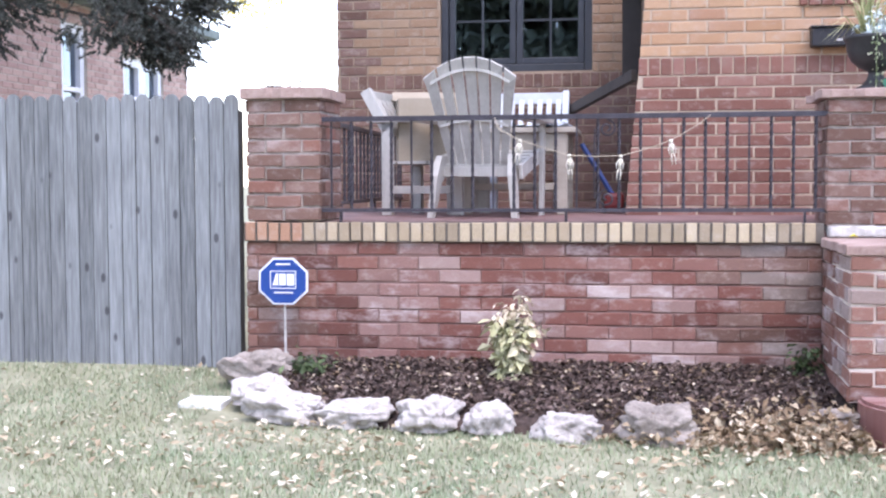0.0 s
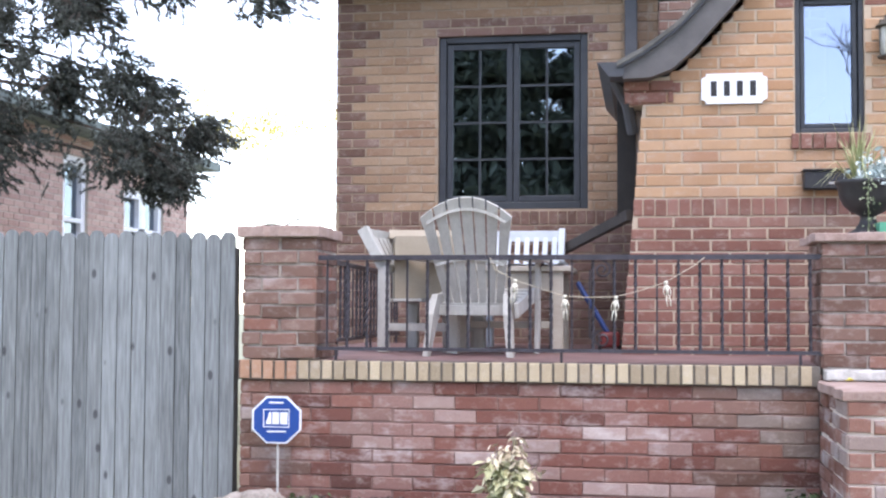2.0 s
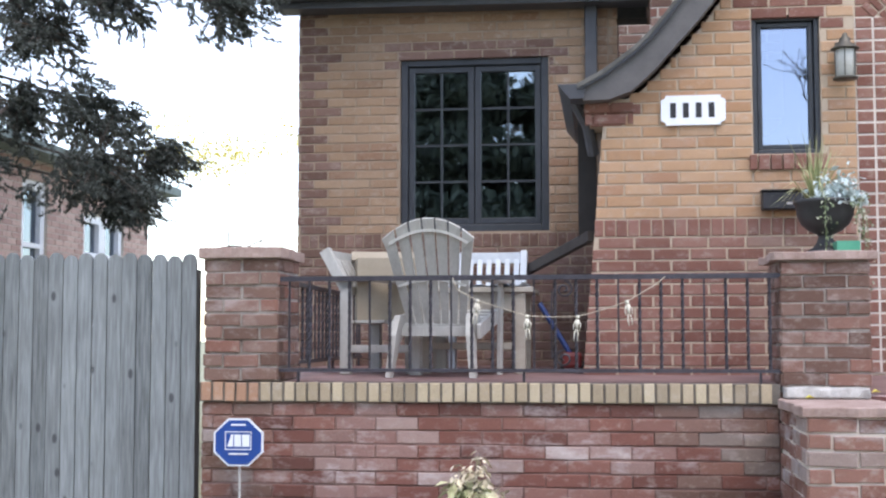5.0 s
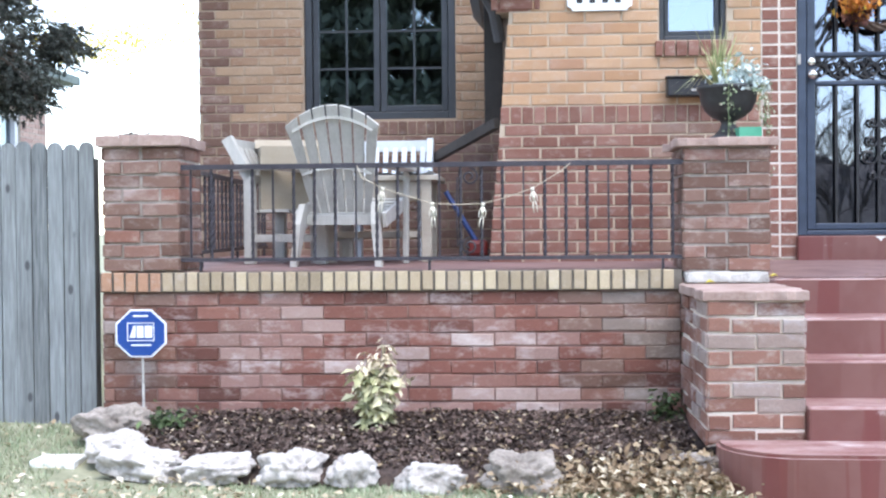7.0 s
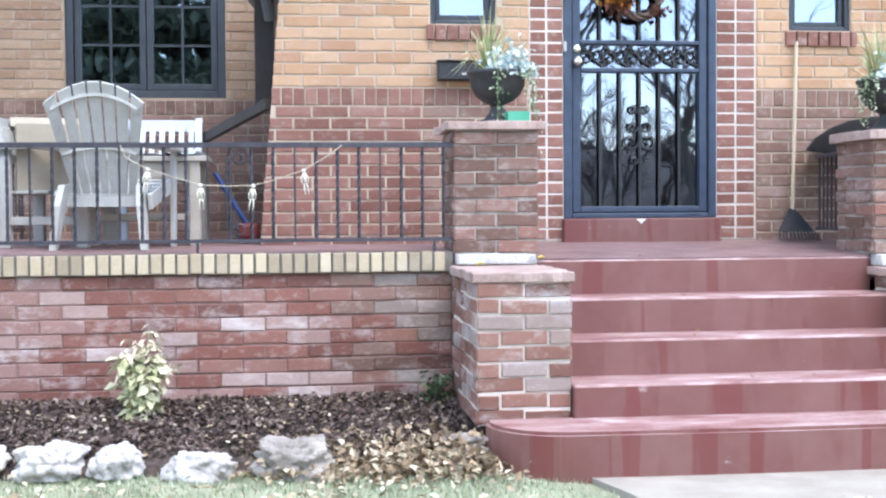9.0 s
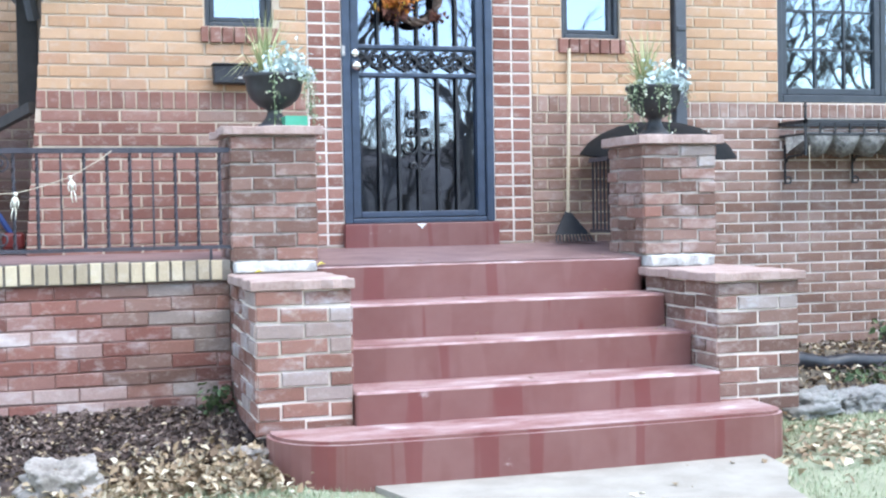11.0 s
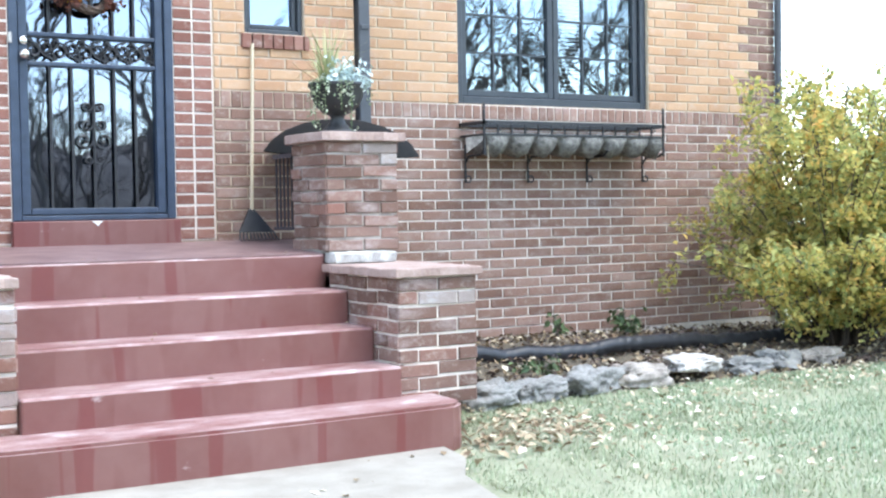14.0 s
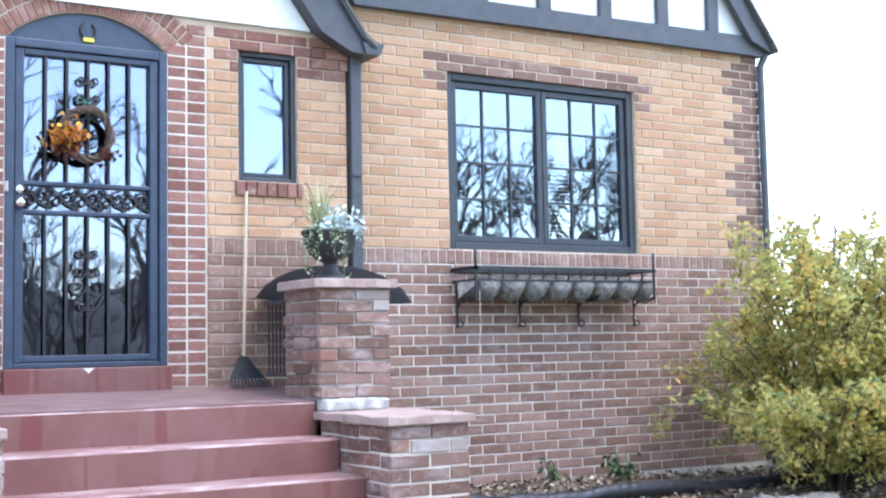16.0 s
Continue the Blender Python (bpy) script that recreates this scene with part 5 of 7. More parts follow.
for i, (cx, cz, rx, rz, *cy) in enumerate(CLUMPS):
    yc = cy[0] if cy else 2.0 + rg.uniform(-0.2, 0.2)
    centre = Vector((cx, yc, cz))
    start = Vector((-4.3, 3.0, cz + 0.5 + 0.25 * rg.random()))
    mid = start.lerp(centre, 0.6) + Vector((0, 0, 0.25))
    tube(bm, [start * (1 - t) ** 2 + mid * 2 * t * (1 - t) + centre * t * t for t in [j / 8 for j in range(9)]], [0.02 * (1 - j / 9) + 0.004 for j in range(9)], 5)
    seen = not cy
    sprigs = int(150 + 3300 * rx * rz) if seen else 110
    tufts = [Vector((rg.gauss(0, 0.5) * rx, rg.gauss(0, 0.14), rg.gauss(0.1, 0.5) * rz)) for _ in range(max(4, sprigs // 9))]
    for _ in range(sprigs):
        u = rg.choice(tufts)
        drop = abs(rg.gauss(0, 0.09))
        o = u + Vector((rg.gauss(0, 0.045), rg.gauss(0, 0.045), 0.06 - drop))
        q = centre + o
        hang = Vector((u.x * 0.2 + rg.gauss(0.05, 0.06), rg.gauss(0, 0.06), -abs(rg.gauss(0.07, 0.04))))
        d = hang.normalized() * rg.uniform(0.05, 0.15)
        if seen and rg.random() < 0.25:
            tube(bm, [q - (q - centre) * 0.6 + Vector((0, 0, 0.03)), q], [0.004, 0.002], 3, cap=False)
        n = 46 if seen else 14
        dn = d.normalized()
        for j in range(n):
            c = q + d * (j / n)
            out = (dn * 0.7 + Vector((rg.gauss(0, 1), rg.gauss(0, 1), rg.gauss(0, 1))).normalized()).normalized() * rg.uniform(0.02, 0.034)
            wv = out.cross(Vector((rg.gauss(0, 1), rg.gauss(0, 1), rg.gauss(0, 1)))).normalized() * 0.0055
            b = len(vs)
            vs += [tuple(c - wv), tuple(c + wv), tuple(c + out)]
            fs.append((b, b + 1, b + 2))
part("limbwork", bm, BARK, spruce)
me = bpy.data.meshes.new("needles")
me.from_pydata(vs, [], fs)
me.materials.append(NEEDLE)
ob = tagged(new("needles", me), "", "", "", "stuff")
ob.parent, ob.matrix_parent_inverse = spruce, spruce.matrix_world.inverted()

# neighbour's house behind the fence, its long side receding
NX = -4.25
nb = thing("neighbour_house", "pinkish brick neighbour house with white windows", "house", (-6.5, 7, 0))
bm = bmesh.new()
NBW = [(6.62, 7.24, 1.2, 2.85), (8.25, 9.52, 1.2, 2.62)]
ys = sorted({4.2, 10.4, *(w[0] for w in NBW), *(w[1] for w in NBW)})
for a, b in zip(ys, ys[1:]):
    hole = [w for w in NBW if w[0] <= a and b <= w[1]]
    if hole:
        box(bm, NX - 0.2, NX, a, b, 0, 1.2)
        box(bm, NX - 0.2, NX, a, b, hole[0][3], 3.08)
    else:
        box(bm, NX - 0.2, NX, a, b, 0, 3.08)
box(bm, -11.0, NX - 0.2, 4.2, 4.4, 0, 3.08)
box(bm, -11.0, -10.8, 4.4, 10.4, 0, 3.08)
box(bm, -10.8, NX - 0.2, 10.2, 10.4, 0, 3.08)
nb_wall = part("wall", bm, MORTAR, nb, "pinkish brick wall")
bm = bmesh.new()
E4 = [(-11.4, 3.82, 3.2), (-3.9, 3.82, 3.2), (-3.9, 10.78, 3.2), (-11.4, 10.78, 3.2)]
ridge = [(-9.5, 7.3, 3.5), (-5.8, 7.3, 3.5)]
top = [bm.verts.new(p) for p in E4 + ridge]
for f in ((0, 1, 5, 4), (1, 2, 5), (2, 3, 4, 5), (3, 0, 4)):
    bm.faces.new([top[i] for i in f])
low = [bm.verts.new((p[0], p[1], 3.085)) for p in E4]
bm.faces.new(low[::-1])
for i in range(4):
    bm.faces.new((top[i], low[i], low[(i + 1) % 4], top[(i + 1) % 4]))
bmesh.ops.recalc_face_normals(bm, faces=bm.faces[:])
part("roof", bm, noisy("green_grey_shingle", (0.10, 0.13, 0.125), (0.22, 0.27, 0.26), 9, 0.9, 80), nb, "grey-green low roof with a deep eave")
for a, b, c, d in NBW:
    bm = bmesh.new()
    f = 0.1
    m_ = (a + b) / 2
    bars = [(a, a + f, c, d), (b - f, b, c, d), (a + f, b - f, d - f, d), (a + f, b - f, c, c + f), (a + f, b - f, 2.1, 2.15)]
    if b - a > 0.8:
        bars.append((m_ - 0.1, m_ + 0.1, c + f, d - f))
    q = bars.pop(0)
    box(bm, NX - 0.12, NX - 0.03, q[0], q[1], q[2], q[3])
    win = part("window", bm, WHITE, nb, "white sash window")
    for q in bars:
        bm = bmesh.new()
        box(bm, NX - 0.12, NX - 0.03, q[0], q[1], q[2], q[3])
        part("frame_bar", bm, WHITE, win)
    bm = bmesh.new()
    box(bm, NX - 0.1, NX - 0.09, a + f, b - f, c + f, d - f)
    part("pane", bm, GLASS, win)


# ---------------- porch things ----------------
def railing(name, label, p0, p1, zb, zt, n, zf, twisted=True, feet=True):
    """An iron rail with plain and twisted bars between two points."""
    p0, p1 = Vector((*p0, 0)), Vector((*p1, 0))
    t = thing(name, label, "railing", (p0.x, p0.y, zf))
    for z, r in ((zt, 0.0125), (zb, 0.009)):
        bm = bmesh.new()
        d = (p1 - p0).normalized()
        s = Vector((-d.y, d.x, 0)) * r * 1.2
        vs = [bm.verts.new(p + o + Vector((0, 0, h))) for p in (p0, p1) for o, h in ((s, z - r), (-s, z - r), (-s * 0.8, z + r), (s * 0.8, z + r))]
        for f in ((0, 1, 2, 3), (7, 6, 5, 4), (0, 4, 5, 1), (1, 5, 6, 2), (2, 6, 7, 3), (3, 7, 4, 0)):
            bm.faces.new([vs[i] for i in f])
        bmesh.ops.recalc_face_normals(bm, faces=bm.faces[:])
        part("top_rail" if z == zt else "bottom_rail", bm, RAIL_PAINT, t)
    for k in range(n):
        p = p0.lerp(p1, (k + 0.5) / n)
        bm = bmesh.new()
        if twisted and k % 4:
            tube(bm, [(p.x, p.y, zb + (zt - zb) * i / 30) for i in range(31)], 0.0092, 4, twist=0.55)
        else:
            tube(bm, [(p.x, p.y, zb), (p.x, p.y, zt)], 0.0068, 4)
        part("baluster", bm, RAIL_PAINT, t)
    if feet:
        for k in range(3):
            p = p0.lerp(p1, 0.04 + 0.46 * k)
            bm = bmesh.new()
            tube(bm, [(p.x, p.y, zf - 0.004), (p.x, p.y, zb)], 0.009, 4)
            part("foot", bm, RAIL_PAINT, t)
    return t


rail = railing("porch_railing", "black iron porch railing with twisted bars", (0.40, 0.03), (2.915, 0.03), 0.925, 1.392, 24, 0.868)
for x, z, s in ((1.86, 0.985, 1), (1.86, 1.33, -1)):
    bm = bmesh.new()
    tube(bm, spiral(x, z, 0.03, 0.045, 1.5, math.pi / 2, s, 20), 0.0055, 4)
    part("scroll", bm, RAIL_PAINT, rail)
bm = bmesh.new()
tube(bm, [(1.80, 0.03, 0.985), (1.795, 0.03, 1.15), (1.80, 0.03, 1.33)], 0.0055, 4)
part("scroll", bm, RAIL_PAINT, rail)
railing("side_railing", "black iron side railing running to the house", (0.38, 0.45), (0.26, A - 0.02), 0.955, 1.385, 19, 0.87)
railing("side_railing", "black iron railing beyond the step pillar", (5.088, 0.41), (5.09, 0.68), 0.95, 1.36, 5, 0.86, twisted=False, feet=False)

CHAIR_W = noisy("weathered_white_wood", (0.32, 0.305, 0.275), (0.52, 0.505, 0.47), 9, 0.75, 90, stretch=(1, 1, 0.3), bump=0.15)


def plank(bm, a, b, w, t, side):
    """A board from a to b, w wide along side and t thick, with eased edges."""
    a, b, side = Vector(a), Vector(b), Vector(side).normalized()
    d = (b - a).normalized()
    side = (side - d * side.dot(d)).normalized()
    n = d.cross(side)
    m = Matrix.Identity(4)
    m.col[0][:3], m.col[1][:3], m.col[2][:3], m.col[3][:3] = side, n, d, a
    box(bm, -w / 2, w / 2, -t / 2, t / 2, 0, (b - a).length, 0.003, m)


def adirondack(name, label, at, turn, material, slats=7, group=""):
    """A fan-back garden chair; it faces +y before turning."""
    t = thing(name, label, "chair", (0, 0, 0), group)
    for k in range(slats):
        u = (k - (slats - 1) / 2) / ((slats - 1) / 2)
        bm = bmesh.new()
        a = Vector((u * 0.138, -0.115, 0.265))
        b = Vector((u * 0.222, -0.385, 0.875 - 0.085 * u * u))
        d = (b - a).normalized()
        n = Vector((0, d.z, -d.y)).normalized()
        rows = []
        for i in range(7):
            q = i / 6
            c = a.lerp(b, q)
            hw = 0.0175 + 0.0135 * q
            rows.append([bm.verts.new(c + Vector((sx * hw, 0, -0.085 * ((u + sx * hw / 0.222) ** 2 - u * u) if i == 6 else 0)) + n * (sy * 0.009)) for sx, sy in ((-1, -1), (1, -1), (1, 1), (-1, 1))])
        for r0, r1 in zip(rows, rows[1:]):
            for i in range(4):
                bm.faces.new((r0[i], r0[(i + 1) % 4], r1[(i + 1) % 4], r1[i]))
        bm.faces.new(rows[0][::-1])
        bm.faces.new(rows[-1])
        bmesh.ops.recalc_face_normals(bm, faces=bm.faces[:])
        part("back_slat", bm, material, t)
    for q, half in ((0.87, 0.218), (0.42, 0.19)):
        bm = bmesh.new()
        pts = []
        for i in range(9):
            u = -1 + 2 * i / 8
            pts.append(Vector((u * half, -0.13 - 0.255 * q - 0.02, 0.30 + (0.585 - 0.085 * u * u) * q)))
        tube(bm, pts, 0.011, 4)
        part("back_rib", bm, material, t)
    for k in range(5):
        bm = bmesh.new()
        y = -0.10 + k * 0.105
        plank(bm, (-0.26, y, 0.30 + 0.02 * k), (0.26, y, 0.30 + 0.02 * k), 0.09, 0.018, (0, 1, 0.1))
        part("seat_slat", bm, material, t)
    for s in (1, -1):
        bm = bmesh.new()
        prism(bm, [(-0.325, 0.01), (-0.27, 0.01), (-0.19, 0.20), (-0.02, 0.28), (0.0, 0.36), (-0.25, 0.35), (-0.31, 0.24)], -0.017, 0.017)
        for v in bm.verts:
            v.co = Vector((s * (0.20 + 0.10 * (0.35 - v.co.z)) + v.co.y, v.co.x, v.co.z))
        bmesh.ops.recalc_face_normals(bm, faces=bm.faces[:])
        part("rear_leg", bm, material, t)
        bm = bmesh.new()
        plank(bm, (s * 0.275, 0.36, 0.0), (s * 0.285, 0.34, 0.545), 0.085, 0.024, (0, 1, 0))
        part("front_leg", bm, material, t)
        bm = bmesh.new()
        plank(bm, (s * 0.30, -0.30, 0.55), (s * 0.30, 0.43, 0.56), 0.115, 0.022, (1, 0, 0))
        part("arm", bm, material, t)
        bm = bmesh.new()
        plank(bm, (s * 0.25, -0.22, 0.26), (s * 0.26, 0.36, 0.36), 0.08, 0.022, (0, 0, 1))
        part("side_rail", bm, material, t)
    bm = bmesh.new()
    plank(bm, (-0.2, -0.16, 0.262), (0.2, -0.16, 0.262), 0.055, 0.022, (0, 0, 1))
    part("rear_rail", bm, material, t)
    t.matrix_world = pose(*at, 0, 0, turn)
    return t


adirondack("adirondack_chair", "weathered white fan-back garden chair on the porch", (1.142, 0.80, 0.862), -4, CHAIR_W, group="porch chairs")
BLUEWHITE = noisy("pale_blue_white_paint", (0.52, 0.56, 0.60), (0.66, 0.70, 0.74), 9, 0.7, 90, bump=0.1)


def arm_chair(name, label, at, turn, material, seat=0.40, back=0.74):
    """An upright garden chair with slatted back; it faces +y before turning."""
    t = thing(name, label, "chair", (0, 0, 0), "porch chairs")
    for s in (1, -1):
        for nm, a, b in (("rear_leg", (s * 0.24, -0.20, 0), (s * 0.24, -0.20, 0.56)), ("back_post", (s * 0.24, -0.20, 0.5), (s * 0.24, -0.34, back)), ("front_leg", (s * 0.24, 0.24, 0), (s * 0.24, 0.24, 0.55))):
            bm = bmesh.new()
            plank(bm, a, b, 0.065, 0.045, (0, 1, 0))
            part(nm, bm, material, t)
        bm = bmesh.new()
        plank(bm, (s * 0.25, -0.32, 0.56), (s * 0.25, 0.30, 0.56), 0.07, 0.024, (1, 0, 0))
        part("arm", bm, material, t)
        bm = bmesh.new()
        plank(bm, (s * 0.24, -0.20, 0.15), (s * 0.24, 0.24, 0.15), 0.045, 0.022, (0, 0, 1))
        part("stretcher", bm, material, t)
    for z, w, y in ((back - 0.04, 0.075, -0.315), (0.50, 0.05, -0.205)):
        bm = bmesh.new()
        plank(bm, (-0.215, y, z), (0.215, y, z), w, 0.022, (0, 0, 1))
        part("back_rail", bm, material, t)
    for k in range(7):
        x = -0.19 + k * 0.0633
        bm = bmesh.new()
        plank(bm, (x, -0.21, 0.50), (x, -0.315, back - 0.04), 0.035, 0.014, (1, 0, 0))
        part("back_slat", bm, material, t)
    for k in range(5):
        bm = bmesh.new()
        y = -0.2 + k * 0.1
        plank(bm, (-0.24, y, seat), (0.24, y, seat), 0.085, 0.018, (0, 1, 0))
        part("seat_slat", bm, material, t)
    t.matrix_world = pose(*at, 0, 0, turn)
    return t


arm_chair("garden_chair", "grey weathered upright garden chair facing the table", (0.78, 1.24, 0.874), -101, CHAIR_W, seat=0.31)
arm_chair("garden_chair", "pale blue-white slatted garden chair behind the table", (1.26, 2.02, 0.878), 178, BLUEWHITE, back=0.80)
CARD = noisy("brown_cardboard", (0.27, 0.225, 0.165), (0.36, 0.305, 0.235), 6, 0.85, 80)
carton = thing("cardboard_box", "open brown cardboard box standing on a chair", "box", (0.76, 1.24, 1.195))
bm = bmesh.new()
cm = pose(0.76, 1.24, 1.195, 0, 0, 14)
for q in ((-0.20, 0.20, -0.16, -0.154, 0, 0.37), (-0.20, 0.20, 0.154, 0.16, 0, 0.37), (-0.20, -0.194, -0.154, 0.154, 0, 0.37), (0.194, 0.20, -0.154, 0.154, 0, 0.37), (-0.194, 0.194, -0.154, 0.154, 0.0, 0.006)):
    box(bm, *q, 0, cm)
part("body", bm, CARD, carton)
bm = bmesh.new()
box(bm, -0.22, 0.20, 0.0, 0.10, 0.0, 0.005, 0, cm @ pose(0, 0.16, 0.372, 35, 0, 0))
part("flap", bm, CARD, carton)
table = thing("porch_table", "weathered wooden porch table with slatted legs", "table", (1.25, 1.45, 0.874))
TABLE_W = noisy("weathered_table_wood", (0.32, 0.28, 0.23), (0.46, 0.42, 0.36), 6, 0.8, 90, stretch=(0.3, 1, 1))
for k in range(6):
    bm = bmesh.new()
    y = 1.17 + k * 0.11
    box(bm, 0.92, 1.64, y, y + 0.1, 1.36, 1.392, 0.004)
    part("top_board", bm, TABLE_W, table)
for x in (0.99, 1.56):
    for y in (1.22, 1.76):
        bm = bmesh.new()
        box(bm, x - 0.03, x + 0.03, y - 0.03, y + 0.03, 0.874, 1.36, 0.004)
        part("leg", bm, TABLE_W, table)
for y in (1.2, 1.75):
    bm = bmesh.new()
    box(bm, 1.02, 1.53, y, y + 0.025, 1.25, 1.355, 0.003)
    part("apron", bm, TABLE_W, table)
    bm = bmesh.new()
    box(bm, 1.02, 1.53, y, y + 0.025, 1.02, 1.06, 0.003)
    part("stretcher", bm, TABLE_W, table)
CLOTH = noisy("blue_white_cloth", (0.30, 0.40, 0.55), (0.72, 0.76, 0.80), 22, 0.9, 70)
cloth = thing("table_cloth", "crumpled blue and white cloth on the table", "cloth", (1.38, 1.3, 1.393))
part("cloth", sheet("cloth", 1.20, 1.60, 1.17, 1.55, 24, 24, lambda x, y: 1.397 + 0.02 * abs(noise.noise(Vector((x * 14, y * 14, 0))))), CLOTH, cloth, "", True)
BLUE_P = noisy("blue_plastic", (0.012, 0.035, 0.15), (0.025, 0.06, 0.20), 12, 0.4, 90, bump=0.02)
RED_P = noisy("red_plastic", (0.13, 0.015, 0.015), (0.19, 0.03, 0.025), 12, 0.45, 90, bump=0.02)
broom = thing("toy_mower", "blue-handled toy with red base on the porch", "toy", (1.88, 1.42, 0.878))
bm = bmesh.new()
tube(bm, [(1.86, 1.45, 0.97), (1.66, 1.5, 1.30)], 0.016, 8)
part("handle", bm, BLUE_P, broom, "blue plastic handle")
bm = bmesh.new()
box(bm, 1.80, 1.92, 1.36, 1.50, 0.905, 1.0, 0.02)
part("body", bm, RED_P, broom, "red plastic body")
for x in (1.80, 1.92):
    bm = bmesh.new()
    tube(bm, [(x - 0.012, 1.44, 0.912), (x + 0.012, 1.44, 0.912)], 0.035, 14)
    part("wheel", bm, BLACK_P, broom)
plk = thing("leaning_board", "dark slate board sloping against the entrance bay", "board", (1.45, 2.6, 1.56))
bm = bmesh.new()
plank(bm, (1.98, 1.30, 1.70), (1.36, 2.80, 1.50), 0.065, 0.04, (0, 0, 1))
part("board", bm, noisy("dark_stained_wood", (0.028, 0.023, 0.021), (0.065, 0.053, 0.047), 8, 0.8, 90), plk)

# hanging string of small pegs and plain bone-coloured figures
STRING = noisy("jute_string", (0.42, 0.36, 0.27), (0.55, 0.48, 0.38), 40, 0.9, 200)
BONE = noisy("bone_plastic", (0.58, 0.54, 0.44), (0.72, 0.68, 0.58), 30, 0.6, 120)
garland = thing("garland", "jute string garland tied along the railing", "garland", (1.8, 0.0, 1.2))
bm = bmesh.new()
gp = [(1.30, 0.008, 1.39), (1.326, -0.01, 1.33), (1.43, -0.012, 1.275), (1.677, -0.012, 1.197), (1.80, -0.012, 1.192), (1.929, -0.012, 1.194), (2.05, -0.012, 1.226), (2.172, -0.012, 1.268), (2.306, -0.01, 1.347), (2.36, 0.008, 1.39)]
tube(bm, gp, 0.0024, 5)
part("string", bm, STRING, garland)
for x, z, r in ((1.43, 1.272, 8), (1.677, 1.194, -3), (1.929, 1.19, 6), (2.172, 1.264, -8)):
    bm = bmesh.new()
    tube(bm, [(0, 0, 0.012), (0, 0, -0.012)], 0.011, 8)
    tube(bm, [(0, 0, -0.015), (0, 0, -0.075)], [0.013, 0.009], 6)
    for s in (1, -1):
        tube(bm, [(s * 0.012, 0, -0.022), (s * 0.022, -0.004, -0.05), (s * 0.018, -0.006, -0.08)], 0.0035, 5)
        tube(bm, [(s * 0.006, 0, -0.075), (s * 0.012, -0.004, -0.11), (s * 0.010, 0, -0.145)], 0.004, 5)
    ob = mesh_ob("hanging_figurine", bm, BONE, True)
    ob.matrix_world = pose(x, -0.016, z, 0, r, 0) @ Matrix.Diagonal((0.8, 0.8, 0.8, 1))
    tagged(ob, "small bone-coloured plastic figurine hanging from the string", "figurine", "figurines on the garland")

# ---------------- urns ----------------
URN = noisy("black_urn", (0.015, 0.015, 0.016), (0.04, 0.04, 0.042), 14, 0.5, 120, bump=0.1)


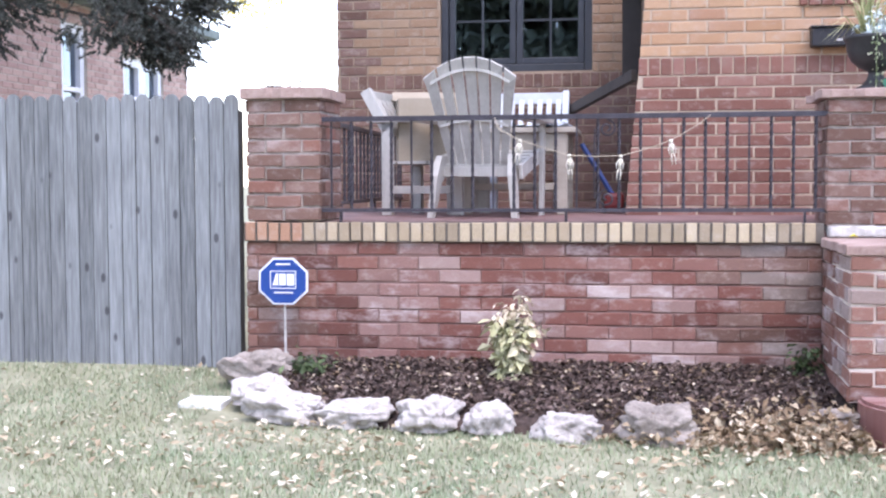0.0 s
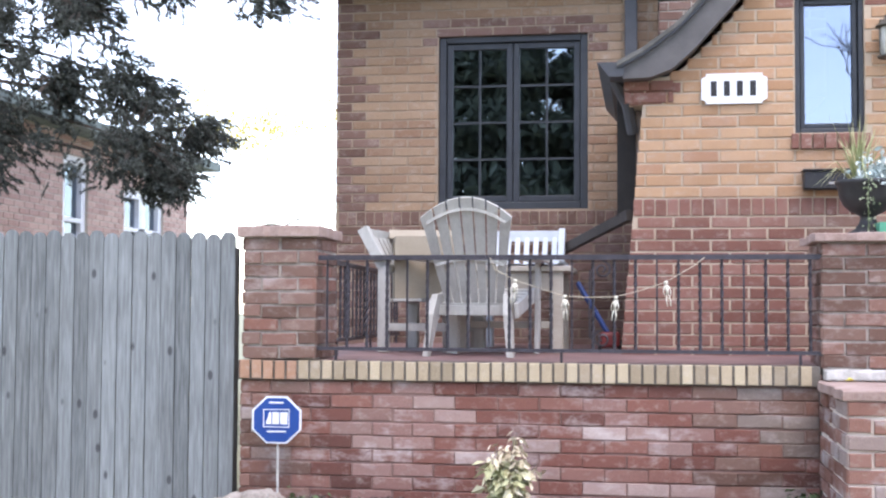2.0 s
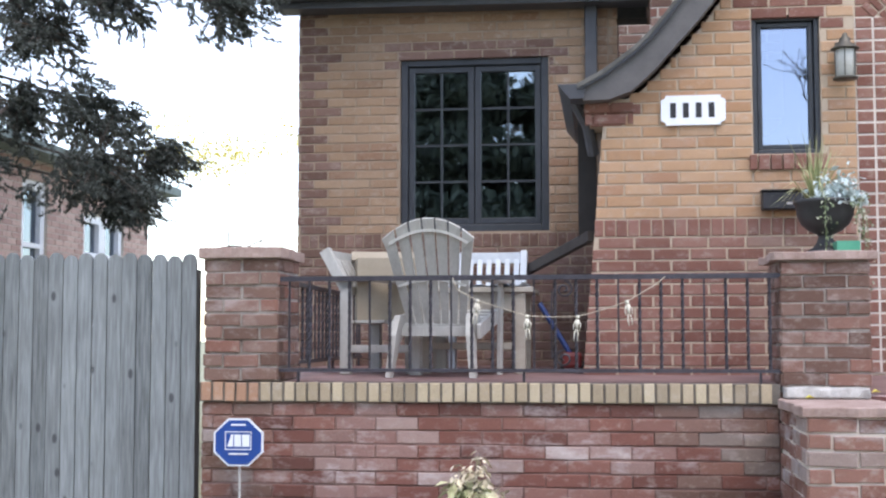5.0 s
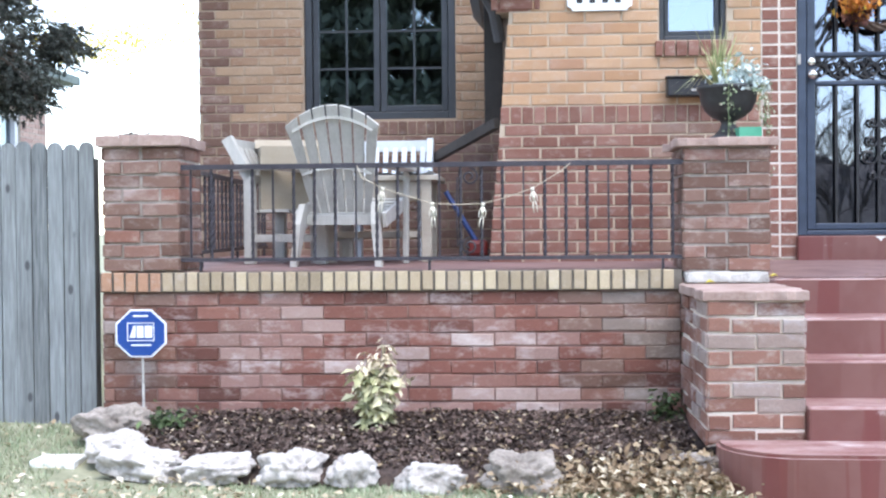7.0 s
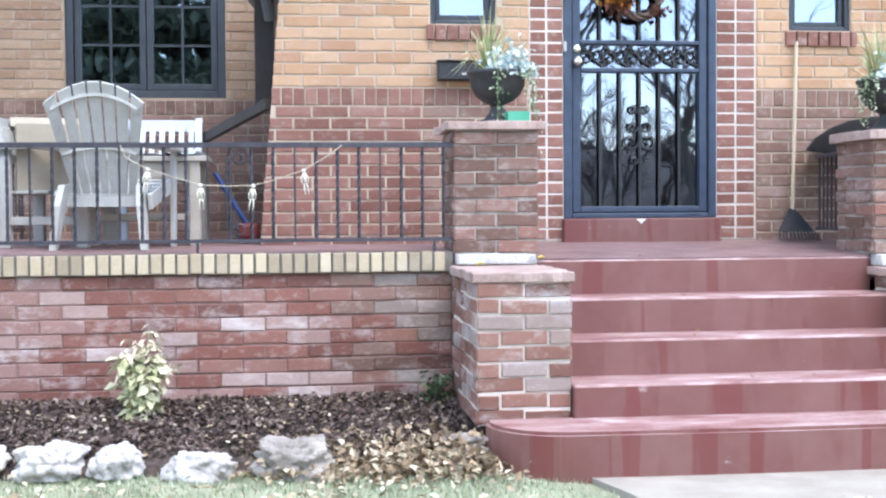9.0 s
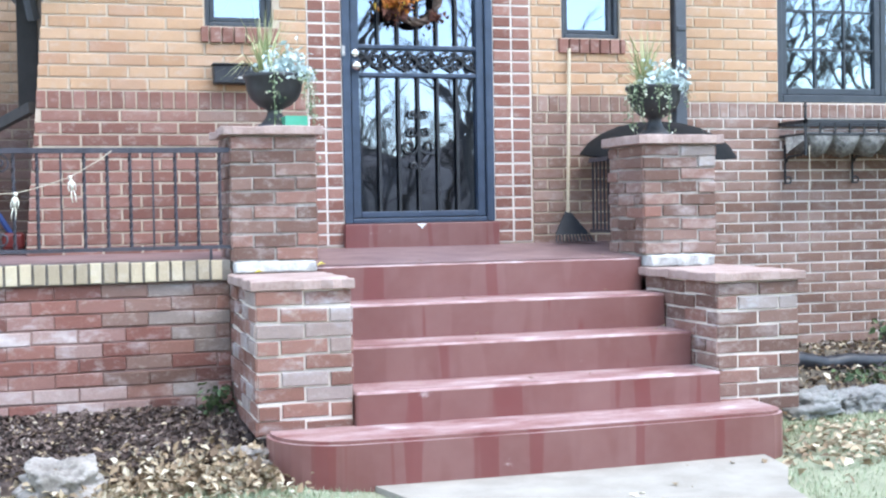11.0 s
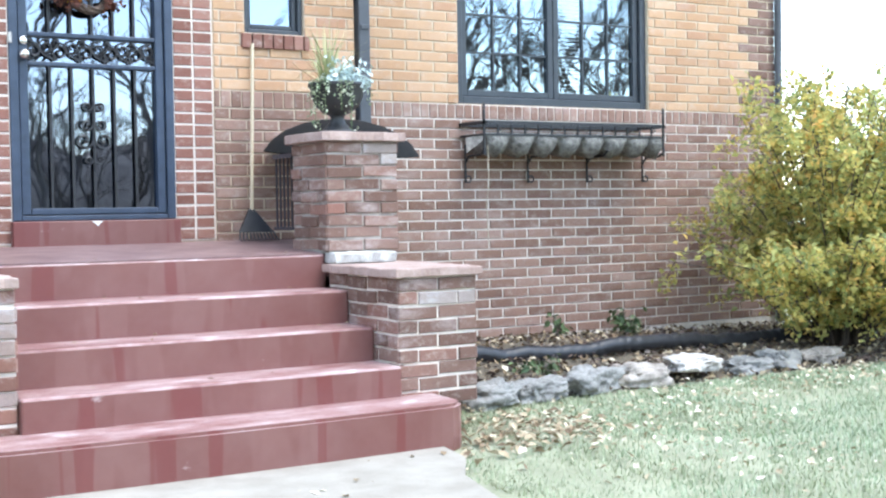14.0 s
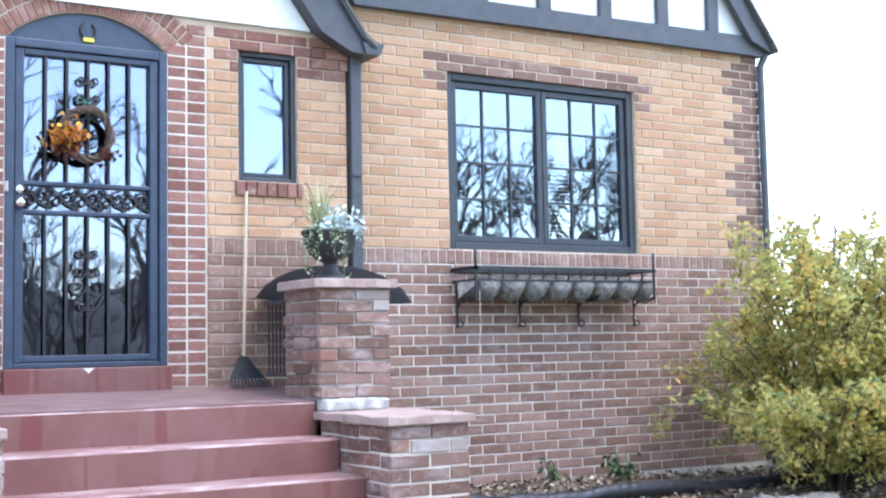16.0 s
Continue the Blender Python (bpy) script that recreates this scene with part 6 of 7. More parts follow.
def urn(label, x, y, z, seed, s=1.0):
    t = thing("planter_urn", label, "planter", (x, y, z), "urns on the step pillars")
    rg = random.Random(seed)
    bm = bmesh.new()
    lathe(bm, [(r * s, z + h * s) for r, h in ((0.0, 0.001), (0.088, 0.001), (0.088, 0.014), (0.062, 0.028), (0.042, 0.052), (0.033, 0.08), (0.04, 0.092), (0.075, 0.108), (0.108, 0.138), (0.128, 0.18), (0.134, 0.225), (0.144, 0.236), (0.144, 0.25), (0.13, 0.25), (0.124, 0.236), (0.0, 0.232))], x, y, 32)
    bowl = part("bowl", bm, URN, t, "", True)
    bm = bmesh.new()
    lathe(bm, [(0.0, z + 0.236 * s), (0.118 * s, z + 0.238 * s), (0.122 * s, z + 0.234 * s)], x, y, 20)
    part("soil", bm, MULCH, bowl)
    zt = z + 0.235 * s
    vs, fs = [], []
    for k in range(78):
        a, el = rg.uniform(0, 6.283), rg.uniform(0.0, 1.25)
        ln = rg.uniform(0.2, 0.44)
        base = Vector((x - 0.045 + rg.gauss(0, 0.015), y + 0.02 + rg.gauss(0, 0.015), zt))
        out = Vector((math.cos(a) * math.sin(el), math.sin(a) * math.sin(el), math.cos(el)))
        tip = base + out * ln + Vector((0, 0, -0.30 * el * el * ln))
        mid = base.lerp(tip, 0.5) + Vector((0, 0, 0.08 * el))
        side = out.cross(Vector((0, 0, 1)))
        side = (side.normalized() if side.length > 1e-3 else Vector((1, 0, 0))) * 0.0042
        b = len(vs)
        vs += [tuple(base - side), tuple(base + side), tuple(mid - side * 0.8), tuple(mid + side * 0.8), tuple(tip)]
        fs += [(b, b + 1, b + 3, b + 2), (b + 2, b + 3, b + 4)]
    me = bpy.data.meshes.new("spike_plant")
    me.from_pydata(vs, [], fs)
    me.materials.append(SPIKE)
    ob = tagged(new("spike_plant", me), "spiky straw-green grass blades", "", "", "stuff")
    ob.parent, ob.matrix_parent_inverse = t, t.matrix_world.inverted()
    for nm, mat, n, cx, cy, spread, up, size, lab in (("silver_foliage", SILVER, 420, 0.045, -0.06, 0.055, 0.06, 0.042, "silvery dusty foliage"),):
        vs, fs = [], []
        for _ in range(n):
            p = Vector((x + cx + rg.gauss(0, spread), y + cy + rg.gauss(0, 0.04), zt + abs(rg.gauss(0, up)) - 0.015))
            b = len(vs)
            vs += leaf_verts(rg, p, rg.uniform(0.6, 1.2) * size, 0.9)
            fs += [(b, b + 1, b + 2), (b, b + 2, b + 3)]
        me = bpy.data.meshes.new(nm)
        me.from_pydata(vs, [], fs)
        me.materials.append(mat)
        ob = tagged(new(nm, me), lab, "", "", "stuff")
        ob.parent, ob.matrix_parent_inverse = t, t.matrix_world.inverted()
    vs, fs = [], []
    bm = bmesh.new()
    runs = [(0.145, -0.02, 0.44), (0.15, -0.05, 0.30), (0.13, -0.08, 0.16), (0.10, -0.11, 0.12), (-0.02, -0.135, 0.26)] if seed % 2 else [(-0.14, -0.03, 0.16), (-0.13, -0.06, 0.24), (-0.10, -0.10, 0.2), (-0.12, -0.08, 0.12), (0.0, -0.14, 0.27), (-0.04, -0.13, 0.14), (0.13, -0.06, 0.08)]
    for rx, ry, drop in runs:
        px = [Vector((x + rx * 0.6, y + ry * 0.6, zt + 0.01)), Vector((x + rx * 1.15, y + ry * 1.15, zt + 0.02)), Vector((x + rx * 1.3, y + ry * 1.25, zt - drop * 0.4)), Vector((x + rx * 1.25, y + ry * 1.25, zt - drop))]
        tube(bm, px, 0.002, 4)
        for _ in range(int(34 + drop * 130)):
            k = rg.random() * 2.999
            p = px[int(k)].lerp(px[int(k) + 1], k % 1) + Vector((rg.gauss(0, 0.016), rg.gauss(0, 0.014), rg.gauss(0, 0.012)))
            b = len(vs)
            vs += leaf_verts(rg, p, rg.uniform(0.011, 0.026), 0.9)
            fs += [(b, b + 1, b + 2), (b, b + 2, b + 3)]
    part("vine_stems", bm, GREEN_LEAF, t)
    me = bpy.data.meshes.new("vine_leaves")
    me.from_pydata(vs, [], fs)
    me.materials.append(IVY)
    ob = tagged(new("vine_leaves", me), "trailing variegated vine", "", "", "stuff")
    ob.parent, ob.matrix_parent_inverse = t, t.matrix_world.inverted()
    return t


urn("black urn with spiky grass, silver leaves and trailing vine", 3.165, 0.2, 1.506, 101, 1.08)
urn("black pedestal urn with spiky grass and pale ivy", 5.25, 0.17, 1.466, 102, 1.1)
MINT = noisy("mint_green_plastic", (0.05, 0.27, 0.17), (0.08, 0.34, 0.22), 10, 0.5, 90, bump=0.02)
gp_ = thing("green_tray", "small mint green plastic tray under the urn", "tray", (3.22, 0.10, 1.506))
bm = bmesh.new()
box(bm, 3.19, 3.30, 0.03, 0.15, 1.507, 1.512, 0.001)
for q in ((3.19, 3.30, 0.03, 0.035), (3.19, 3.30, 0.145, 0.15), (3.19, 3.195, 0.036, 0.144), (3.295, 3.30, 0.036, 0.144)):
    box(bm, *q, 1.5125, 1.56)
part("tray", bm, MINT, gp_)
twigs = thing("twigs", "dry fallen twigs on a pillar cap", "twigs", (0.25, 0.1, 1.556))
bm = bmesh.new()
for a, b, c in (((0.08, 0.05, 1.562), (0.2, 0.12, 1.566), (0.42, 0.1, 1.562)), ((0.15, 0.2, 1.562), (0.27, 0.12, 1.60), (0.40, 0.03, 1.565)), ((0.05, 0.12, 1.562), (0.13, 0.1, 1.575), (0.2, 0.02, 1.562))):
    tube(bm, [a, b, c], [0.005, 0.004, 0.002], 5)
part("twig", bm, BARK, twigs)

YELLOW_LEAF = varied("yellow_fallen_leaf", [(0.0, (0.62, 0.55, 0.10)), (1.0, (0.75, 0.66, 0.16))])
for x, y, z in ((3.02, -0.13, 0.802), (3.345, -0.02, 0.826)):
    bm = bmesh.new()
    vs = [bm.verts.new(p) for p in ((x - 0.022, y, z), (x, y - 0.016, z + 0.012), (x + 0.022, y, z + 0.003), (x, y + 0.016, z + 0.016))]
    bm.faces.new((vs[0], vs[1], vs[2]))
    bm.faces.new((vs[0], vs[2], vs[3]))
    tagged(mesh_ob("fallen_leaf", bm, YELLOW_LEAF), "single bright yellow leaf on a brick pier", "leaf", "yellow leaves on the pier")

# ---------------- wall fittings ----------------
plaque = thing("house_plaque", "white notched house plaque with dark numerals", "plaque", (2.585, V - 0.01, 2.42))
x0, x1, z0, z1, n = 2.398, 2.772, 2.332, 2.508, 0.028
bm = bmesh.new()
prism(bm, [(x0 + n, z0), (x1 - n, z0), (x1 - n, z0 + n * 0.5), (x1, z0 + n), (x1, z1 - n), (x1 - n, z1 - n * 0.5), (x1 - n, z1), (x0 + n, z1), (x0 + n, z1 - n * 0.5), (x0, z1 - n), (x0, z0 + n), (x0 + n, z0 + n * 0.5)], V - 0.024, V - 0.004)
part("board", bm, WHITE, plaque)
for k in range(4):
    xa = 2.452 + k * 0.074
    bm = bmesh.new()
    box(bm, xa, xa + 0.034, V - 0.0275, V - 0.0245, 2.376, 2.464, 0.001)
    part("bar", bm, IRON, plaque, "plain dark bar")

mail = thing("mailbox", "black wall mailbox beneath the narrow window", "mailbox", (3.08, V - 0.05, 1.82))
bm = bmesh.new()
box(bm, 2.965, 3.345, V - 0.09, V - 0.005, 1.822, 1.925, 0.008)
part("body", bm, IRON, mail)
bm = bmesh.new()
box(bm, 2.960, 3.350, V - 0.10, V - 0.003, 1.928, 1.938, 0.003)
part("lid", bm, IRON, mail)
bm = bmesh.new()
box(bm, 3.1, 3.22, V - 0.094, V - 0.092, 1.85, 1.862)
part("label", bm, PALE, mail, "small pale plate")

LANT = noisy("aged_bronze", (0.07, 0.065, 0.055), (0.16, 0.15, 0.13), 30, 0.5, 160, metal=0.6)
lamp = thing("wall_lantern", "aged bronze wall lantern beside the door", "lantern", (3.44, V - 0.08, 2.57))
lx, ly = 3.44, V - 0.10
bm = bmesh.new()
lathe(bm, [(0.0, 2.835), (0.012, 2.83), (0.018, 2.81), (0.03, 2.80), (0.035, 2.775), (0.075, 2.745), (0.082, 2.738), (0.07, 2.735), (0.0, 2.735)], lx, ly, 16)
part("roof", bm, LANT, lamp, "", True)
bm = bmesh.new()
lathe(bm, [(0.0, 2.560), (0.068, 2.562), (0.072, 2.572), (0.05, 2.578), (0.0, 2.578)], lx, ly, 16)
part("base", bm, LANT, lamp, "", True)
bm = bmesh.new()
lathe(bm, [(0.045, 2.579), (0.055, 2.60), (0.058, 2.70), (0.05, 2.734)], lx, ly, 16)
part("globe", bm, noisy("frosted_globe", (0.35, 0.35, 0.32), (0.5, 0.5, 0.46), 20, 0.3, 90), lamp, "dull frosted glass", True)
for k in range(6):
    a = k * math.pi / 3 + 0.3
    bm = bmesh.new()
    tube(bm, [(lx + 0.06 * math.cos(a), ly + 0.06 * math.sin(a), 2.575), (lx + 0.064 * math.cos(a), ly + 0.064 * math.sin(a), 2.737)], 0.004, 4)
    part("cage_bar", bm, LANT, lamp)
bm = bmesh.new()
tube(bm, [(lx, ly + 0.05, 2.745), (lx, V - 0.01, 2.77)], 0.012, 8)
box(bm, lx - 0.04, lx + 0.04, V - 0.022, V - 0.004, 2.66, 2.80, 0.004)
part("bracket", bm, LANT, lamp)

wreath = thing("wreath", "grapevine wreath with orange and brown autumn leaves", "wreath", (4.16, V - 0.05, 2.35))
VINE = noisy("grapevine", (0.05, 0.035, 0.028), (0.16, 0.11, 0.085), 30, 0.9, 160, bump=0.5)
rg = random.Random(31)
bm = bmesh.new()
for k in range(16):
    ph, am = rg.uniform(0, 6.28), rg.uniform(0.006, 0.026)
    w = rg.choice((3, 4, 5))
    pts = [(4.16 + (0.146 + am * math.cos(w * a + ph)) * math.cos(a), V - 0.04 + am * math.sin(w * a + ph), 2.35 + (0.146 + am * math.cos(w * a + ph)) * math.sin(a)) for a in [6.2832 * i / 40 for i in range(41)]]
    tube(bm, pts, 0.006, 5)
part("vine_ring", bm, VINE, wreath, "brown twisted vine ring")
ORANGE = varied("orange_autumn_leaves", [(0.0, (0.30, 0.09, 0.02)), (0.5, (0.50, 0.18, 0.03)), (0.85, (0.55, 0.27, 0.05)), (1.0, (0.62, 0.50, 0.06))], 0.7)
BROWNL = varied("dark_brown_leaves", [(0.0, (0.045, 0.014, 0.012)), (1.0, (0.16, 0.06, 0.035))], 0.7)
for nm, mat, n, cx, cz, sp, size in (("orange_leaves", ORANGE, 190, -0.115, -0.02, 0.045, 0.055), ("brown_leaves", BROWNL, 70, -0.135, -0.095, 0.035, 0.055), ("brown_leaves", BROWNL, 36, 0.11, -0.115, 0.028, 0.055)):
    vs, fs = [], []
    for _ in range(n):
        p = Vector((4.16 + cx + rg.gauss(0, sp), V - 0.075 + rg.gauss(0, 0.015), 2.35 + cz + rg.gauss(0, sp * 0.8)))
        b = len(vs)
        vs += leaf_verts(rg, p, rg.uniform(0.5, 1.1) * size, 1.0)
        fs += [(b, b + 1, b + 2), (b, b + 2, b + 3)]
    me = bpy.data.meshes.new(nm)
    me.from_pydata(vs, [], fs)
    me.materials.append(mat)
    ob = tagged(new(nm, me), "", "", "", "stuff")
    ob.parent, ob.matrix_parent_inverse = wreath, wreath.matrix_world.inverted()
bm = bmesh.new()
tube(bm, [(4.16, V - 0.02, 2.48), (4.16, V - 0.02, 2.55)], 0.004, 4)
for s in (1, -1):
    tube(bm, spiral(4.16 + s * 0.025, 2.56, V - 0.01, 0.025, 1.0, math.pi, s, 12), 0.005, 4)
part("hanger", bm, noisy("verdigris_hook", (0.03, 0.10, 0.08), (0.06, 0.16, 0.12), 20, 0.5, 90), wreath, "green metal hook")

# window box
wbox = thing("window_box", "black iron window box with matted coir liner", "window box", (7.45, 1.1, 1.4))
X0, X1, Y0, Y1 = 6.70, 8.235, 0.95, R - 0.012
for z, r in ((1.615, 0.012), (1.535, 0.007)):
    bm = bmesh.new()
    for a, b in (((X0, Y0), (X1, Y0)), ((X0, Y0), (X0, Y1)), ((X1, Y0), (X1, Y1)), ((X0, Y1), (X1, Y1))):
        box(bm, min(a[0], b[0]) - r, max(a[0], b[0]) + r, min(a[1], b[1]) - r, max(a[1], b[1]) + r, z - r, z + r)
    part("rail", bm, IRON, wbox)
for k in range(15):
    x = X0 + (X1 - X0) * k / 14
    bm = bmesh.new()
    tube(bm, [(x, Y0, 1.535), (x, Y0, 1.61)], 0.007, 4)
    if k % 2:
        tube(bm, spiral(x + 0.02, 1.575, Y0, 0.02, 1.0, 0, 1, 8), 0.004, 4)
    part("upright", bm, IRON, wbox)
for x in (X0, X1):
    bm = bmesh.new()
    tube(bm, [(x, Y0, 1.40), (x, Y0, 1.70)], 0.01, 6)
    lathe(bm, [(0.0, 1.70), (0.014, 1.71), (0.008, 1.725), (0.012, 1.735), (0.0, 1.75)], x, Y0, 8)
    part("corner_post", bm, IRON, wbox)
for k in range(4):
    x = 6.72 + k * 0.515
    bm = bmesh.new()
    tube(bm, [(x, Y0 + 0.02, 1.44), (x, Y0 + 0.08, 1.405), (x, Y1 - 0.06, 1.40), (x, Y1 - 0.018, 1.36)], 0.009, 5)
    tube(bm, [(x, Y1 - 0.015, 1.48), (x, Y1 - 0.015, 1.22)], 0.008, 5)
    tube(bm, [(x + 0.0 + 0.022 * math.sin(a), Y1 - 0.05, 1.245 - 0.022 * math.cos(a)) for a in [6.28 * i / 10 for i in range(11)]], 0.006, 5)
    part("bracket", bm, IRON, wbox)
COIR = noisy("grey_coir", (0.05, 0.046, 0.042), (0.30, 0.28, 0.255), 30, 0.98, 90, bump=1.0, dist=0.02)
bm = bmesh.new()
nx = 120
rows_ = []
for j in range(7):
    row = []
    for i in range(nx + 1):
        x = X0 + 0.02 + (X1 - X0 - 0.04) * i / nx
        scal = abs(math.sin(math.pi * 7.5 * i / nx))
        k = j / 6
        z = 1.55 - k * (0.062 + 0.10 * scal ** 0.6) + 0.03 * k * noise.noise(Vector((x * 40, k * 6, 0)))
        y = Y0 + 0.012 - 0.025 * math.sin(math.pi * k) * (0.4 + scal) + 0.05 * k * k
        row.append(bm.verts.new((x, y, z)))
    rows_.append(row)
rows_.append([bm.verts.new((v.co.x, Y1 - 0.03, 1.42)) for v in rows_[-1]])
rows_.append([bm.verts.new((v.co.x, Y1 - 0.02, 1.55)) for v in rows_[-1]])
for a, b in zip(rows_, rows_[1:]):
    for i in range(nx):
        bm.faces.new((a[i], a[i + 1], b[i + 1], b[i]))
part("liner", bm, COIR, wbox, "sagging grey coir liner", True)
bm = bmesh.new()
tube(bm, [(6.715, 0.93, 1.46), (6.72, 0.93, 1.2), (6.705, 0.94, 1.08), (6.72, 0.94, 0.8)], 0.0025, 4)
part("loose_string", bm, STRING, wbox, "pale hanging string")

# rake and dark disc by the railing
rake = thing("leaf_rake", "wooden-handled rake with dark fan head leaning on the wall", "rake", (5.1, 1.0, 0.88))
WOODH = noisy("ash_handle", (0.42, 0.33, 0.22), (0.56, 0.46, 0.33), 8, 0.6, 90, stretch=(1, 1, 0.2))
bm = bmesh.new()
tube(bm, [(5.085, 1.03, 1.02), (5.15, 1.128, 2.07)], 0.0108, 10)
part("handle", bm, WOODH, rake, "pale wooden handle")
bm = bmesh.new()
vs_ = [bm.verts.new(p) for p in ((5.068, 1.025, 1.06), (5.102, 1.025, 1.06), (5.195, 0.955, 0.925), (4.975, 0.955, 0.925))]
bm.faces.new(vs_)
r_ = bmesh.ops.extrude_face_region(bm, geom=bm.faces[:])
for v in r_["geom"]:
    if isinstance(v, bmesh.types.BMVert):
        v.co += Vector((0, 0.012, 0.006))
bmesh.ops.recalc_face_normals(bm, faces=bm.faces[:])
head = part("head", bm, BLACK_P, rake, "dark plastic fan head")
for k in range(11):
    bm = bmesh.new()
    u = -1 + 2 * k / 10
    tube(bm, [(5.085 + u * 0.105, 0.957, 0.93), (5.085 + u * 0.118, 0.93, 0.888), (5.085 + u * 0.12, 0.90, 0.880)], 0.005, 4)
    part("tine", bm, BLACK_P, head)
disc = thing("fire_pit_lid", "dark domed metal lid resting on the railing", "lid", (5.5, 0.72, 1.4))
bm = bmesh.new()
lathe(bm, [(0.0, 0.20), (0.12, 0.192), (0.24, 0.165), (0.34, 0.12), (0.42, 0.062), (0.465, 0.0), (0.47, -0.008), (0.455, -0.004), (0.41, 0.052), (0.33, 0.11), (0.23, 0.155), (0.12, 0.182), (0.0, 0.19)], 0, 0, 40)
dl = part("dome", bm, noisy("matt_black_steel", (0.006, 0.006, 0.007), (0.016, 0.015, 0.015), 20, 0.85, 120, spec=0.15), disc, "", True)
for v in dl.data.vertices:
    v.co = pose(5.58, 0.80, 1.40, 6, 0, 0) @ v.co
dl.matrix_parent_inverse = disc.matrix_world.inverted()

# ---------------- trees across the street, seen only in the glass ----------------
def bare_tree(label, x, y, h, seed, mat, depth=5):
    t = thing("bare_tree", label, "tree", (x, y, 0), "trees across the street")
    rg = random.Random(seed)
    bm = bmesh.new()

    def grow(p, d, r, ln, depth):
        q = p + d * ln
        tube(bm, [p, p.lerp(q, 0.5) + Vector((rg.gauss(0, 0.03), rg.gauss(0, 0.03), 0)) * ln, q], [r, r * 0.85, r * 0.7], 6 if depth > 3 else 4, cap=False)
        if depth:
            for _ in range(3 if depth > 1 else 4):
                nd = (d + Vector((rg.gauss(0, 0.45), rg.gauss(0, 0.45), rg.gauss(0.12, 0.25)))).normalized()
                grow(p.lerp(q, rg.uniform(0.6, 1.0)), nd, r * 0.58, ln * rg.uniform(0.6, 0.82), depth - 1)

    grow(Vector((x, y, -0.1)), Vector((rg.gauss(0, 0.05), 0, 1)).normalized(), h * 0.015, h * 0.28, depth)
    part("trunk", bm, mat, t)
    return t


for i, (x, y, h) in enumerate(((-9, -21, 11), (-3, -24, 12), (3.5, -26, 10), (8, -22, 12), (13, -25, 11), (17, -20, 12), (22, -24, 12), (27, -19, 11), (32, -16, 12), (-16, -19, 12))):
    bare_tree("tall bare tree across the street", x, y, h, 200 + i, TWIG)
bare_tree("thin bare tree beyond the house corner", 26, 13.5, 6.5, 231, TWIG, 4)
HEDGE = noisy("far_hedge", (0.13, 0.108, 0.088), (0.34, 0.285, 0.235), 1.6, 0.95, 9, bump=0.8, dist=0.1)
structure("backdrop", sheet("backdrop", -60, 70, -40, -34, 160, 6, lambda x, y: -0.05 + 3.2 * math.sin((y + 40) / 6 * math.pi) + 1.7 * noise.noise(Vector((x * 1.9, y * 0.5, 1))) * math.sin((y + 40) / 6 * math.pi)), HEDGE, "dark far hedge and scrub across the street", "hedge", True)
rg = random.Random(15)
for i, x in enumerate((5, 7, 9.5, 11, 14.5, 16, 19, 20.5, 24, 25.5, 28.5, 30, 34)):
    bare_tree("slender bare tree across the street", x + rg.uniform(-0.5, 0.5), -27 + rg.uniform(-3, 2) + 0.18 * x, rg.uniform(5, 8) if x < 13 else rg.uniform(8, 12), 240 + i, TWIG)


for i in range(46):
    bare_tree("low bare thicket tree across the street", 0.5 + i * 0.85 + rg.uniform(-0.5, 0.5), -30 + rg.uniform(-3, 3) + 0.11 * i, rg.uniform(3.6, 6.6), 400 + i, TWIG if i % 3 else BARK, 5 if 8 < i < 22 else 4)


CONIFER = varied("conifer_sprays", [(0.0, (0.05, 0.06, 0.045)), (0.6, (0.09, 0.11, 0.08)), (1.0, (0.17, 0.20, 0.16))], 0.7)


def conifer(x, y, h, seed):
    t = thing("conifer", "tall dense dark conifer across the yard", "tree", (x, y, 0), "conifers across the street")
    rg = random.Random(seed)
    bm = bmesh.new()
    tube(bm, [(x, y, -0.1), (x, y, h)], [0.22, 0.02], 8)
    part("trunk", bm, BARK, t)
    vs, fs = [], []
    for _ in range(22000):
        z = h * (0.06 + 0.94 * rg.random() ** 1.3)
        r = (h - z) / h * h * 0.27 * math.sqrt(rg.random()) * (0.8 + 0.3 * math.sin(z * 5))
        a = rg.uniform(0, 6.283)
        b = len(vs)
        vs += leaf_verts(rg, (x + r * math.cos(a), y + r * math.sin(a), z - 0.15 * r), rg.uniform(0.16, 0.36), 0.8)
        fs += [(b, b + 1, b + 2), (b, b + 2, b + 3)]
    me = bpy.data.meshes.new("crown")
    me.from_pydata(vs, [], fs)
    me.materials.append(CONIFER)
    ob = tagged(new("crown", me), "", "", "", "stuff")
    ob.parent, ob.matrix_parent_inverse = t, t.matrix_world.inverted()


for i, (x, y, h) in enumerate(((-3.6, -15.5, 11), (-1.2, -14.5, 12.5), (0.9, -15.5, 11.5), (-5.6, -16, 12))):
    conifer(x, y, h, 300 + i)
